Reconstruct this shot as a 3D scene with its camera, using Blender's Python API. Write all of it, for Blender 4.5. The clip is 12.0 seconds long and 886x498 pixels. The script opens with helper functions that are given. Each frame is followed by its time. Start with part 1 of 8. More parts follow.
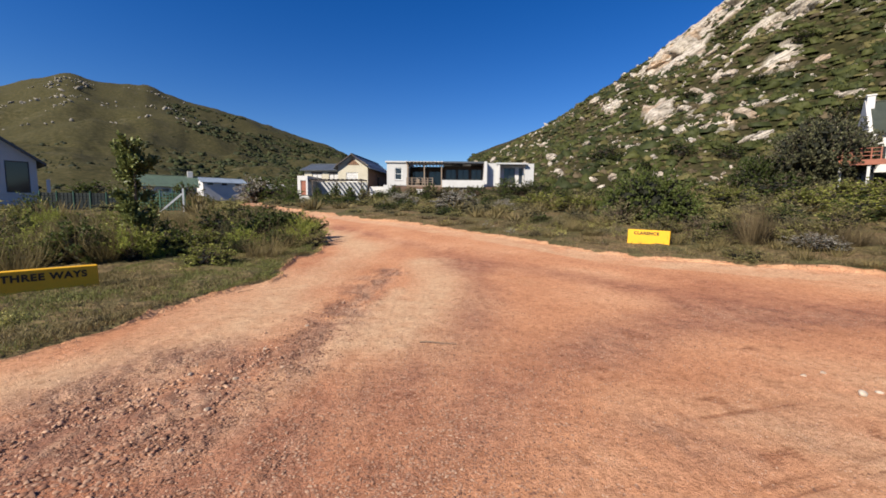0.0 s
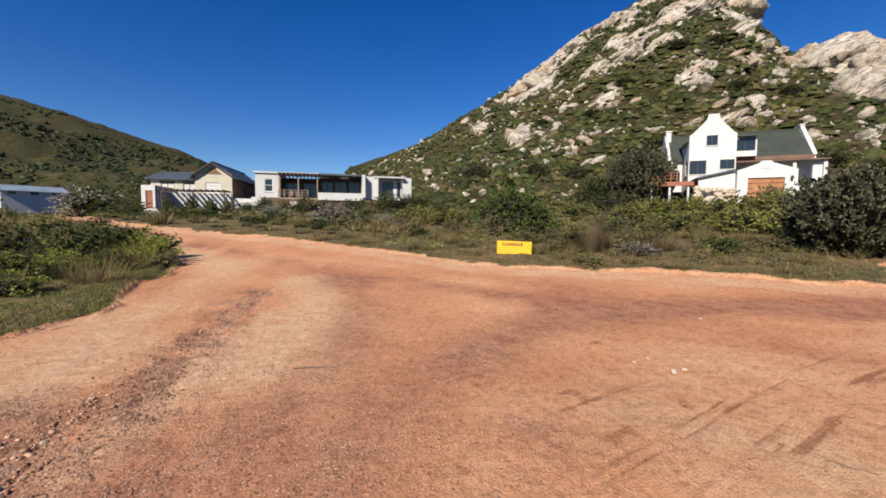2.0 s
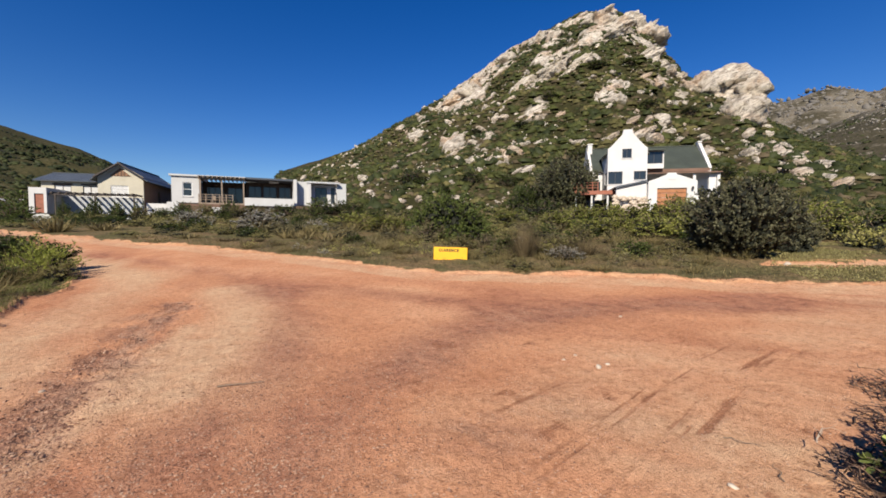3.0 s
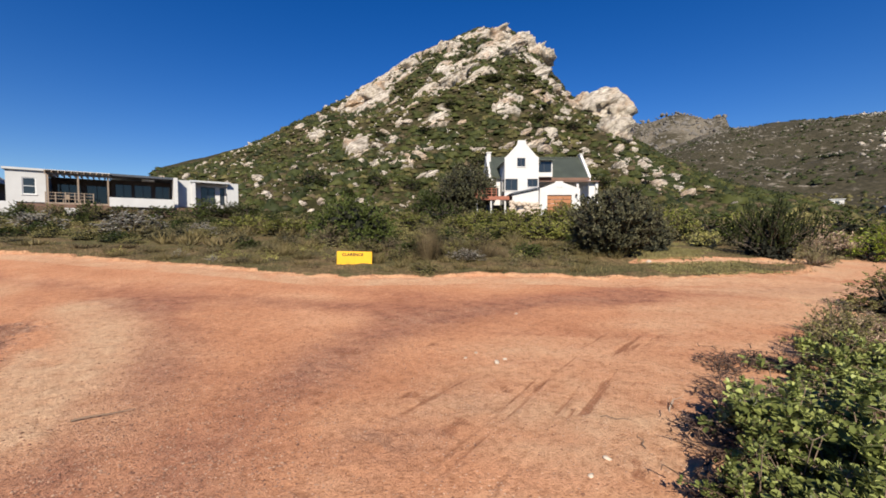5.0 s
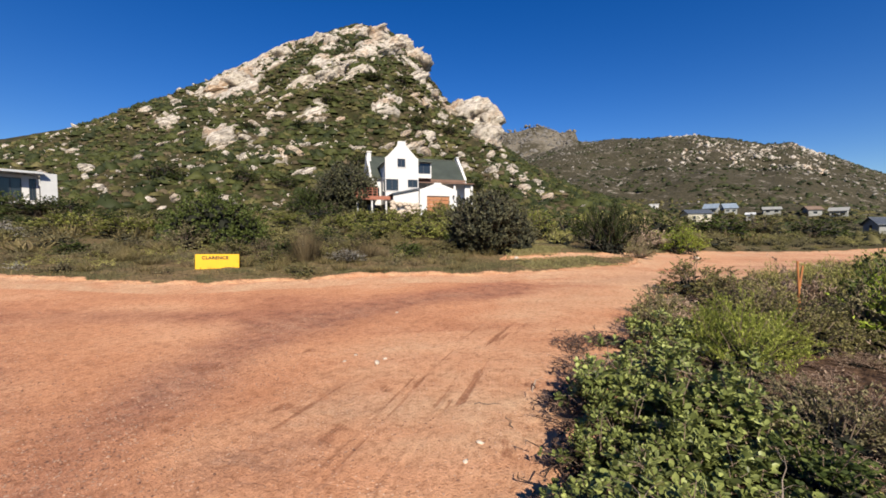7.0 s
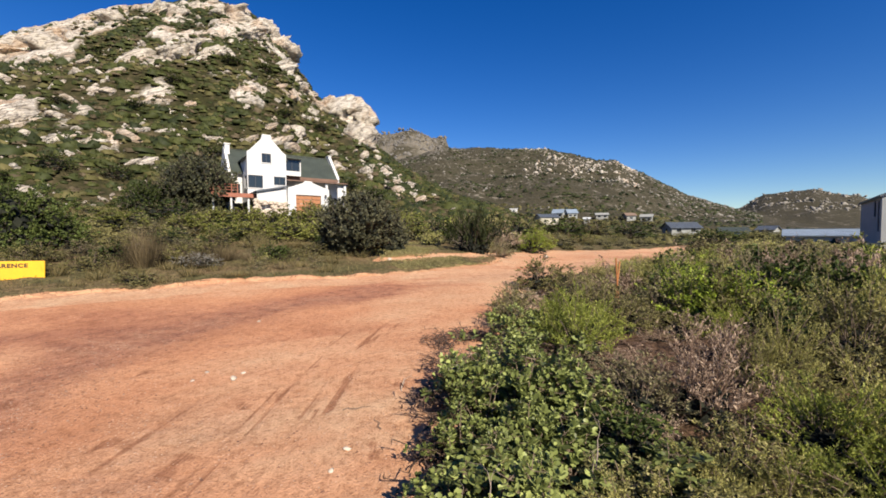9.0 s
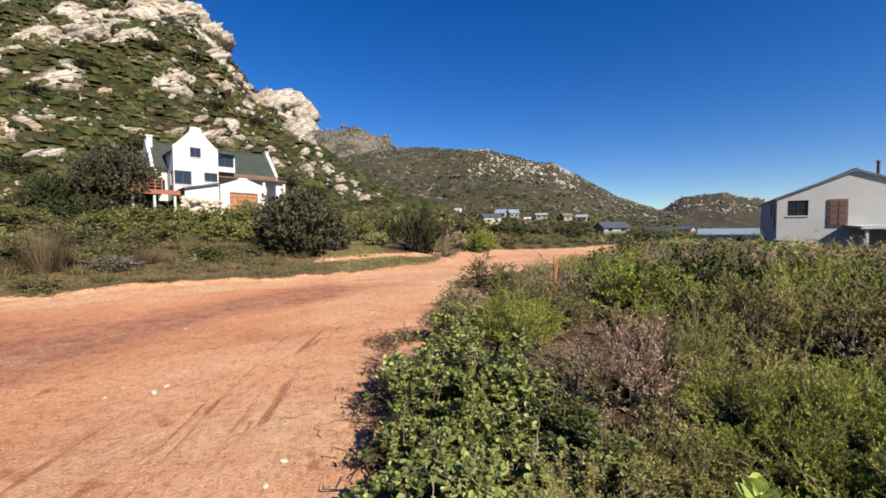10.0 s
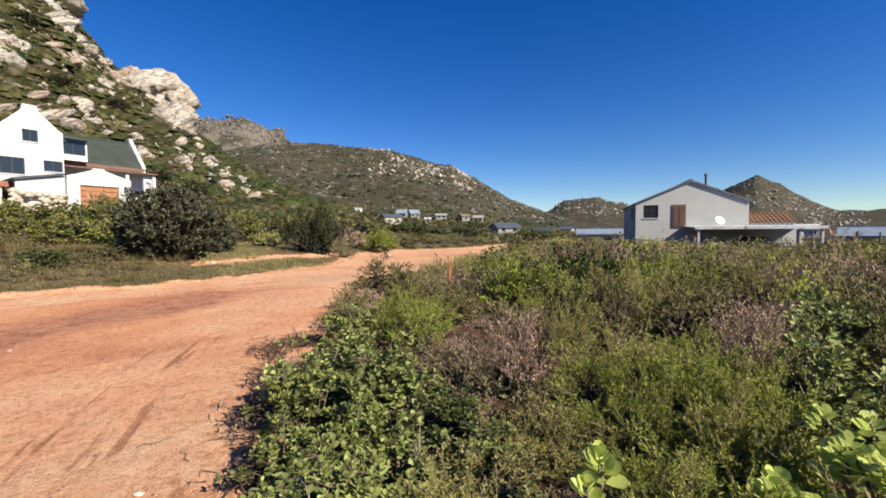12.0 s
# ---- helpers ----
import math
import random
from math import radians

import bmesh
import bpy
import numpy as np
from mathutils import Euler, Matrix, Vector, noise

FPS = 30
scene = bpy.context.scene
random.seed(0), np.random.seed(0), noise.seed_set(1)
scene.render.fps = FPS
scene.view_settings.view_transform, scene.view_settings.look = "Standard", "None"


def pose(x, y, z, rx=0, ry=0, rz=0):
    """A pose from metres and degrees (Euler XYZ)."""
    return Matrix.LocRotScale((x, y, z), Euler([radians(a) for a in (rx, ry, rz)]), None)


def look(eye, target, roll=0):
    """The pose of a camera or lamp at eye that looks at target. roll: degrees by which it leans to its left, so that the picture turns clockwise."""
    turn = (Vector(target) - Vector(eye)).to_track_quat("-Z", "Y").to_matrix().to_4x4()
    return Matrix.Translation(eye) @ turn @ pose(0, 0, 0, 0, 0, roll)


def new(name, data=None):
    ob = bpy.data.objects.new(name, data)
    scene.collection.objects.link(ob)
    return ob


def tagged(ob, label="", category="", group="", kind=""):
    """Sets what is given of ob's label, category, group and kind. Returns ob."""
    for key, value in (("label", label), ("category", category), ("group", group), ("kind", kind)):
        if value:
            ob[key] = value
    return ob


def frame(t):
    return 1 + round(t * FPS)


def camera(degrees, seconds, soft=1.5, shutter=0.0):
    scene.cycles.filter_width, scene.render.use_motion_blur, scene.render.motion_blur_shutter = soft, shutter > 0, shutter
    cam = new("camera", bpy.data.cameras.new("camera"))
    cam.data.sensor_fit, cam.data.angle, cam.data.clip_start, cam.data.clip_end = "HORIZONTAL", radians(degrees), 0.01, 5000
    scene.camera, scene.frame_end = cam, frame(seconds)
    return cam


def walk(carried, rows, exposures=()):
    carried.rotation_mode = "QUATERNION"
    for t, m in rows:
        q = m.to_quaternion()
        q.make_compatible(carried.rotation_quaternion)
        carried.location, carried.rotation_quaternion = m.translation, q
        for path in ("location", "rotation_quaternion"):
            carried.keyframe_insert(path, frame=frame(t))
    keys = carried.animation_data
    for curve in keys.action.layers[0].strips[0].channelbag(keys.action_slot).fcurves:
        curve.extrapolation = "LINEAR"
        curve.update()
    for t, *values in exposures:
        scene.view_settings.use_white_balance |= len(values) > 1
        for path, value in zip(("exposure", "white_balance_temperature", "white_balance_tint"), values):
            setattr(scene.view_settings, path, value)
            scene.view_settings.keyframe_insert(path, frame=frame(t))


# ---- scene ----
cam = camera(95.60, 12.0, soft=1.7)
PATH = [
    (0.0, 0.000, -0.000, 1.550, 84.25, -0.66, 0.10),
    (0.5, 0.032, 0.007, 1.553, 84.35, -0.64, -3.76),
    (1.0, 0.060, -0.004, 1.562, 84.61, -0.51, -7.21),
    (1.5, 0.047, 0.006, 1.570, 85.28, -0.47, -11.46),
    (2.0, 0.041, 0.028, 1.577, 86.26, -0.35, -16.86),
    (2.5, 0.042, 0.032, 1.574, 86.91, -0.26, -21.83),
    (3.0, 0.042, 0.026, 1.574, 87.22, -0.16, -25.87),
    (5.0, 0.062, -0.005, 1.578, 87.74, 0.06, -39.24),
    (5.5, 0.066, -0.012, 1.580, 87.78, 0.15, -43.01),
    (6.0, 0.093, -0.003, 1.572, 87.76, 0.19, -47.12),
    (6.5, 0.108, -0.010, 1.569, 87.75, 0.29, -51.44),
    (7.0, 0.110, -0.023, 1.567, 87.68, 0.37, -55.94),
    (7.5, 0.103, -0.058, 1.575, 87.66, 0.34, -60.58),
    (9.5, 0.140, -0.101, 1.580, 87.73, 0.30, -77.60),
    (10.0, 0.160, -0.110, 1.579, 87.66, 0.37, -81.40),
    (10.5, 0.162, -0.129, 1.583, 87.61, 0.37, -84.88),
    (11.0, 0.154, -0.168, 1.579, 87.56, 0.41, -88.25),
    (11.5, 0.146, -0.197, 1.580, 87.55, 0.38, -91.73),
    (12.0, 0.154, -0.225, 1.579, 87.56, 0.40, -95.36)]
walk(cam, [(t, pose(x, y, z, a, b, c)) for t, x, y, z, a, b, c in PATH], [(0, 0.74), (2.5, 0.64), (6, 0.70), (9, 0.84), (12, 0.92)])

# ---- world and sun ----
SUN_AZ, SUN_EL = 225.0, 36.5
world = bpy.data.worlds.new("world")
scene.world = world
world.use_nodes = True
wt = world.node_tree
sky = wt.nodes.new("ShaderNodeTexSky")
sky.sky_type = "NISHITA"
sky.sun_disc = False
sky.sun_elevation = radians(SUN_EL)
sky.sun_rotation = radians(SUN_AZ)
sky.altitude = 300
sky.air_density, sky.dust_density, sky.ozone_density = 1.0, 0.0, 4.2
wt.nodes["Background"].inputs["Strength"].default_value = 0.067
rich = wt.nodes.new("ShaderNodeHueSaturation")
rich.inputs["Saturation"].default_value = 1.35
rich.inputs["Hue"].default_value = 0.516
wt.links.new(sky.outputs["Color"], rich.inputs["Color"])
wt.links.new(rich.outputs["Color"], wt.nodes["Background"].inputs["Color"])


def bearing(az, r, z=0.0):
    """A place by its bearing in degrees clockwise from +y and its distance from the junction."""
    return Vector((r * math.sin(radians(az)), r * math.cos(radians(az)), z))


sun = new("sun", bpy.data.lights.new("sun", "SUN"))
sun.data.energy, sun.data.angle, sun.data.color = 5.0, radians(0.53), (1.0, 0.91, 0.77)
sun.matrix_world = look(bearing(SUN_AZ, 100 * math.cos(radians(SUN_EL)), 100 * math.sin(radians(SUN_EL))), (0, 0, 0))

# ---- materials ----
def mat_new(name):
    m = bpy.data.materials.new(name)
    m.use_nodes = True
    return m, m.node_tree, m.node_tree.nodes["Principled BSDF"]


def n_noise(nt, vec, scale, detail=4.0, rough=0.6):
    n = nt.nodes.new("ShaderNodeTexNoise")
    n.inputs["Scale"].default_value, n.inputs["Detail"].default_value, n.inputs["Roughness"].default_value = scale, detail, rough
    nt.links.new(vec, n.inputs["Vector"])
    return n.outputs["Fac"]


def n_ramp(nt, fac, stops):
    r = nt.nodes.new("ShaderNodeValToRGB")
    e = r.color_ramp.elements
    while len(e) < len(stops):
        e.new(0.5)
    for k, (p, c) in zip(e, stops):
        k.position, k.color = p, (*c, 1)
    nt.links.new(fac, r.inputs["Fac"])
    return r.outputs["Color"]


def n_mix(nt, fac, a, b, blend="MIX"):
    m = nt.nodes.new("ShaderNodeMix")
    m.data_type, m.blend_type = "RGBA", blend
    for sock, v in ((m.inputs["Factor"], fac), (m.inputs["A"], a), (m.inputs["B"], b)):
        if isinstance(v, (int, float)):
            sock.default_value = v
        elif isinstance(v, tuple):
            sock.default_value = (*v, 1)
        else:
            nt.links.new(v, sock)
    return m.outputs["Result"]


def n_math(nt, op, a, b):
    m = nt.nodes.new("ShaderNodeMath")
    m.operation = op
    for sock, v in zip(m.inputs, (a, b)):
        if isinstance(v, (int, float)):
            sock.default_value = v
        else:
            nt.links.new(v, sock)
    return m.outputs[0]


def n_attr(nt, name):
    a = nt.nodes.new("ShaderNodeAttribute")
    a.attribute_name = name
    return a.outputs["Fac"]


def n_bump(nt, bsdf, height, strength, dist):
    b = nt.nodes.new("ShaderNodeBump")
    b.inputs["Strength"].default_value, b.inputs["Distance"].default_value = strength, dist
    nt.links.new(height, b.inputs["Height"])
    nt.links.new(b.outputs["Normal"], bsdf.inputs["Normal"])


def n_pos(nt):
    return nt.nodes.new("ShaderNodeNewGeometry").outputs["Position"]


def n_obj(nt):
    return nt.nodes.new("ShaderNodeTexCoord").outputs["Object"]


def surface(name, col, rough=0.8, var=0.12, scale=1.5, fine=30.0, bump=0.15, metal=0.0, dirt=None):
    """A plain surface with wear at two scales."""
    m, nt, b = mat_new(name)
    p = n_obj(nt)
    big, small = n_noise(nt, p, scale), n_noise(nt, p, fine, 3)
    dark = dirt or tuple(c * (1 - 2.2 * var) for c in col)
    c = n_ramp(nt, big, [(0.3, dark), (0.62, col), (0.85, tuple(min(1, c * (1 + 0.5 * var)) for c in col))])
    c = n_mix(nt, 0.25, c, n_ramp(nt, small, [(0.3, tuple(c * 0.75 for c in col)), (0.7, tuple(min(1, c * 1.1) for c in col))]))
    nt.links.new(c, b.inputs["Base Color"])
    b.inputs["Roughness"].default_value, b.inputs["Metallic"].default_value = rough, metal
    if bump:
        n_bump(nt, b, small, bump, 0.02)
    return m


def foliage(name, dark, mid, light, rough=0.5, thin=0.25, dry=None):
    """Leaves: each leaf and each plant its own tone, with light coming through."""
    m, nt, b = mat_new(name)
    geo = nt.nodes.new("ShaderNodeNewGeometry")
    info = nt.nodes.new("ShaderNodeObjectInfo")
    patch = n_noise(nt, geo.outputs["Position"], 1.7, 2)
    fleck = n_noise(nt, geo.outputs["Position"], 6.0, 5, 0.7)
    tone = n_math(nt, "ADD", n_math(nt, "MULTIPLY", geo.outputs["Random Per Island"], 0.48), n_math(nt, "ADD", n_math(nt, "MULTIPLY", patch, 0.22), n_math(nt, "MULTIPLY", fleck, 0.30)))
    stops = [(0.24, dark), (0.48, mid), (0.74, light)]
    if dry:
        stops.append((0.97, dry))
    c = n_ramp(nt, tone, stops)
    c = n_mix(nt, n_ramp(nt, info.outputs["Random"], [(0.0, (0.5, 0.5, 0.5)), (0.4, (0, 0, 0))]), c, tuple(0.8 * d + 0.08 * l for d, l in zip(dark, light)))
    c = n_mix(nt, n_ramp(nt, info.outputs["Random"], [(0.6, (0, 0, 0)), (1.0, (0.4, 0.4, 0.4))]), c, light)
    nt.links.new(c, b.inputs["Base Color"])
    b.inputs["Roughness"].default_value = rough
    b.inputs["Specular IOR Level"].default_value = 0.2
    t = nt.nodes.new("ShaderNodeBsdfTranslucent")
    nt.links.new(n_mix(nt, 0.5, c, light), t.inputs["Color"])
    mix = nt.nodes.new("ShaderNodeMixShader")
    mix.inputs["Fac"].default_value = thin
    nt.links.new(b.outputs["BSDF"], mix.inputs[1])
    nt.links.new(t.outputs["BSDF"], mix.inputs[2])
    nt.links.new(mix.outputs["Shader"], nt.nodes["Material Output"].inputs["Surface"])
    return m


def road_material():
    m, nt, b = mat_new("packed_dirt")
    p = n_pos(nt)
    big, mid, fine = n_noise(nt, p, 0.5, 5), n_noise(nt, p, 4.0, 5), n_noise(nt, p, 55.0, 4, 0.7)
    grit = nt.nodes.new("ShaderNodeTexVoronoi")
    grit.inputs["Scale"].default_value = 38
    nt.links.new(p, grit.inputs["Vector"])
    tan = n_ramp(nt, big, [(0.3, (0.46, 0.205, 0.105)), (0.5, (0.55, 0.265, 0.140)), (0.7, (0.61, 0.328, 0.185))])
    red = n_ramp(nt, mid, [(0.25, (0.20, 0.080, 0.052)), (0.55, (0.33, 0.136, 0.084)), (0.8, (0.43, 0.198, 0.120))])
    pale = n_ramp(nt, mid, [(0.3, (0.54, 0.315, 0.18)), (0.7, (0.635, 0.425, 0.262))])
    c = n_mix(nt, n_math(nt, "MULTIPLY", n_attr(nt, "red"), n_ramp(nt, mid, [(0.2, (1, 1, 1)), (0.75, (0.45, 0.45, 0.45))])), tan, red)
    c = n_mix(nt, n_attr(nt, "pale"), c, pale)
    c = n_mix(nt, n_math(nt, "MULTIPLY", n_attr(nt, "rough"), 0.6), c, (0.30, 0.150, 0.098))
    c = n_mix(nt, n_math(nt, "MULTIPLY", n_attr(nt, "rough"), n_ramp(nt, grit.outputs["Color"], [(0.35, (0, 0, 0)), (0.6, (0.7, 0.7, 0.7))])), c, (0.26, 0.135, 0.092))
    c = n_mix(nt, n_math(nt, "MULTIPLY", n_attr(nt, "rough"), n_ramp(nt, n_noise(nt, p, 7.0, 6, 0.75), [(0.54, (0, 0, 0)), (0.66, (0.6, 0.6, 0.6))])), c, (0.50, 0.33, 0.22))
    # loose grit lies in low windrows along the way the wheels go
    along = nt.nodes.new("ShaderNodeVectorMath")
    along.operation = "MULTIPLY"
    along.inputs[1].default_value = (1.0, 0.16, 1.0)
    nt.links.new(p, along.inputs[0])
    windrow = n_noise(nt, along.outputs["Vector"], 3.4, 6, 0.68)
    c = n_mix(nt, n_math(nt, "MULTIPLY", n_attr(nt, "rough"), n_ramp(nt, windrow, [(0.50, (0, 0, 0)), (0.60, (0.7, 0.7, 0.7))])), c, (0.52, 0.32, 0.205))
    # wheel marks: broken streaks that follow the curve of the turn
    lane = nt.nodes.new("ShaderNodeVectorMath")
    lane.operation = "DOT_PRODUCT"
    lane.inputs[1].default_value = (-0.26, 0.965, 0.0)
    nt.links.new(p, lane.inputs[0])
    way = nt.nodes.new("ShaderNodeVectorMath")
    way.operation = "DOT_PRODUCT"
    way.inputs[1].default_value = (0.965, 0.26, 0.0)
    nt.links.new(p, way.inputs[0])
    groove = nt.nodes.new("ShaderNodeCombineXYZ")
    nt.links.new(n_math(nt, "MULTIPLY", lane.outputs["Value"], 30.0), groove.inputs[0])
    nt.links.new(n_math(nt, "MULTIPLY", way.outputs["Value"], 1.0), groove.inputs[1])
    rib = n_noise(nt, groove.outputs["Vector"], 1.0, 4, 0.65)
    mark = n_math(nt, "ADD", n_attr(nt, "damp"), n_math(nt, "MULTIPLY", n_math(nt, "SUBTRACT", rib, 0.5), 1.5))
    c = n_mix(nt, n_math(nt, "MULTIPLY", n_ramp(nt, mark, [(0.30, (0, 0, 0)), (0.72, (0.8, 0.8, 0.8))]), n_ramp(nt, n_attr(nt, "damp"), [(0.05, (0, 0, 0)), (0.25, (1, 1, 1))])), c, (0.27, 0.112, 0.058))
    c = n_mix(nt, 1.0, c, n_ramp(nt, n_noise(nt, p, 14.0, 5, 0.7), [(0.32, (0.64, 0.59, 0.56)), (0.5, (0.95, 0.95, 0.95)), (0.66, (1.04, 1.05, 1.06))]), "MULTIPLY")
    c = n_mix(nt, 1.0, c, n_ramp(nt, fine, [(0.32, (0.56, 0.51, 0.47)), (0.47, (0.93, 0.925, 0.92)), (0.64, (1.05, 1.06, 1.07))]), "MULTIPLY")
    chips = nt.nodes.new("ShaderNodeTexVoronoi")
    chips.inputs["Scale"].default_value = 26
    nt.links.new(p, chips.inputs["Vector"])
    c = n_mix(nt, n_math(nt, "MULTIPLY", n_ramp(nt, chips.outputs["Distance"], [(0.10, (0.7, 0.7, 0.7)), (0.22, (0, 0, 0))]), n_ramp(nt, n_noise(nt, p, 3.0, 3), [(0.44, (0.1, 0.1, 0.1)), (0.58, (1, 1, 1))])), c, (0.66, 0.49, 0.36))
    nt.links.new(c, b.inputs["Base Color"])
    b.inputs["Roughness"].default_value = 0.95
    b.inputs["Specular IOR Level"].default_value = 0.15
    h = n_math(nt, "ADD", n_math(nt, "MULTIPLY", mid, 0.6), n_math(nt, "MULTIPLY", fine, 0.28))
    lump = n_noise(nt, p, 10.0, 5, 0.72)
    h = n_math(nt, "ADD", h, n_math(nt, "MULTIPLY", n_attr(nt, "rough"), n_math(nt, "ADD", n_math(nt, "MULTIPLY", lump, 1.1), n_math(nt, "MULTIPLY", windrow, 0.8))))
    n_bump(nt, b, h, 0.85, 0.06)
    return m


def n_sandstone(nt, p):
    """Cream weathered sandstone in tilted beds, with ochre stains, lichen and open joints; colour and relief."""
    big, mid, fine = n_noise(nt, p, 0.10, 6, 0.65), n_noise(nt, p, 0.55, 8, 0.7), n_noise(nt, p, 3.0, 6, 0.75)
    # the beds rise to the east: long along the bed, thin across it
    axes = []
    for axis, scale in (((0.624, -0.624, 0.47), 0.10), ((0.707, 0.707, 0.0), 0.16), ((-0.332, 0.332, 0.883), 0.75)):
        d = nt.nodes.new("ShaderNodeVectorMath")
        d.operation = "DOT_PRODUCT"
        d.inputs[1].default_value = tuple(v * scale for v in axis)
        nt.links.new(p, d.inputs[0])
        axes.append(d.outputs["Value"])
    bedding = nt.nodes.new("ShaderNodeCombineXYZ")
    for sock, v in zip(bedding.inputs, axes):
        nt.links.new(v, sock)
    bed = n_noise(nt, bedding.outputs["Vector"], 1.6, 7, 0.72)
    c = n_ramp(nt, mid, [(0.28, (0.17, 0.145, 0.12)), (0.37, (0.42, 0.36, 0.29)), (0.50, (0.58, 0.515, 0.43)), (0.68, (0.70, 0.64, 0.555))])
    c = n_mix(nt, n_ramp(nt, big, [(0.50, (0, 0, 0)), (0.66, (0.8, 0.8, 0.8))]), c, (0.47, 0.31, 0.195))
    c = n_mix(nt, n_ramp(nt, bed, [(0.36, (0.85, 0.85, 0.85)), (0.46, (0, 0, 0))]), c, (0.16, 0.135, 0.11))
    c = n_mix(nt, n_ramp(nt, fine, [(0.36, (0.75, 0.75, 0.75)), (0.45, (0, 0, 0))]), c, (0.13, 0.108, 0.088))
    shift = nt.nodes.new("ShaderNodeTexNoise")
    shift.inputs["Scale"].default_value, shift.inputs["Detail"].default_value = 0.9, 4
    nt.links.new(bedding.outputs["Vector"], shift.inputs["Vector"])
    warp = nt.nodes.new("ShaderNodeVectorMath")
    warp.operation = "MULTIPLY_ADD"
    warp.inputs[1].default_value = (1.2, 1.2, 1.2)
    nt.links.new(shift.outputs["Color"], warp.inputs[0])
    nt.links.new(bedding.outputs["Vector"], warp.inputs[2])
    crack = nt.nodes.new("ShaderNodeTexVoronoi")
    crack.feature = "DISTANCE_TO_EDGE"
    crack.inputs["Scale"].default_value = 2.2
    nt.links.new(warp.outputs["Vector"], crack.inputs["Vector"])
    joint = n_ramp(nt, crack.outputs["Distance"], [(0.0, (0.9, 0.9, 0.9)), (0.07, (0, 0, 0))])
    c = n_mix(nt, joint, c, (0.12, 0.10, 0.085))
    relief = n_math(nt, "ADD", n_math(nt, "ADD", mid, n_math(nt, "MULTIPLY", bed, 1.3)), n_math(nt, "MULTIPLY", fine, 0.5))
    relief = n_math(nt, "SUBTRACT", relief, n_math(nt, "MULTIPLY", joint, 0.6))
    return c, relief


def rock_material(name="weathered_sandstone", tint=(0.36, 0.29, 0.22), base=0.0):
    m, nt, b = mat_new(name)
    info = nt.nodes.new("ShaderNodeObjectInfo")
    c, relief = n_sandstone(nt, n_pos(nt))
    c = n_mix(nt, n_math(nt, "ADD", n_math(nt, "MULTIPLY", info.outputs["Random"], 0.20), base), c, tint)
    nt.links.new(c, b.inputs["Base Color"])
    b.inputs["Roughness"].default_value = 0.93
    n_bump(nt, b, relief, 0.9, 0.6)
    return m


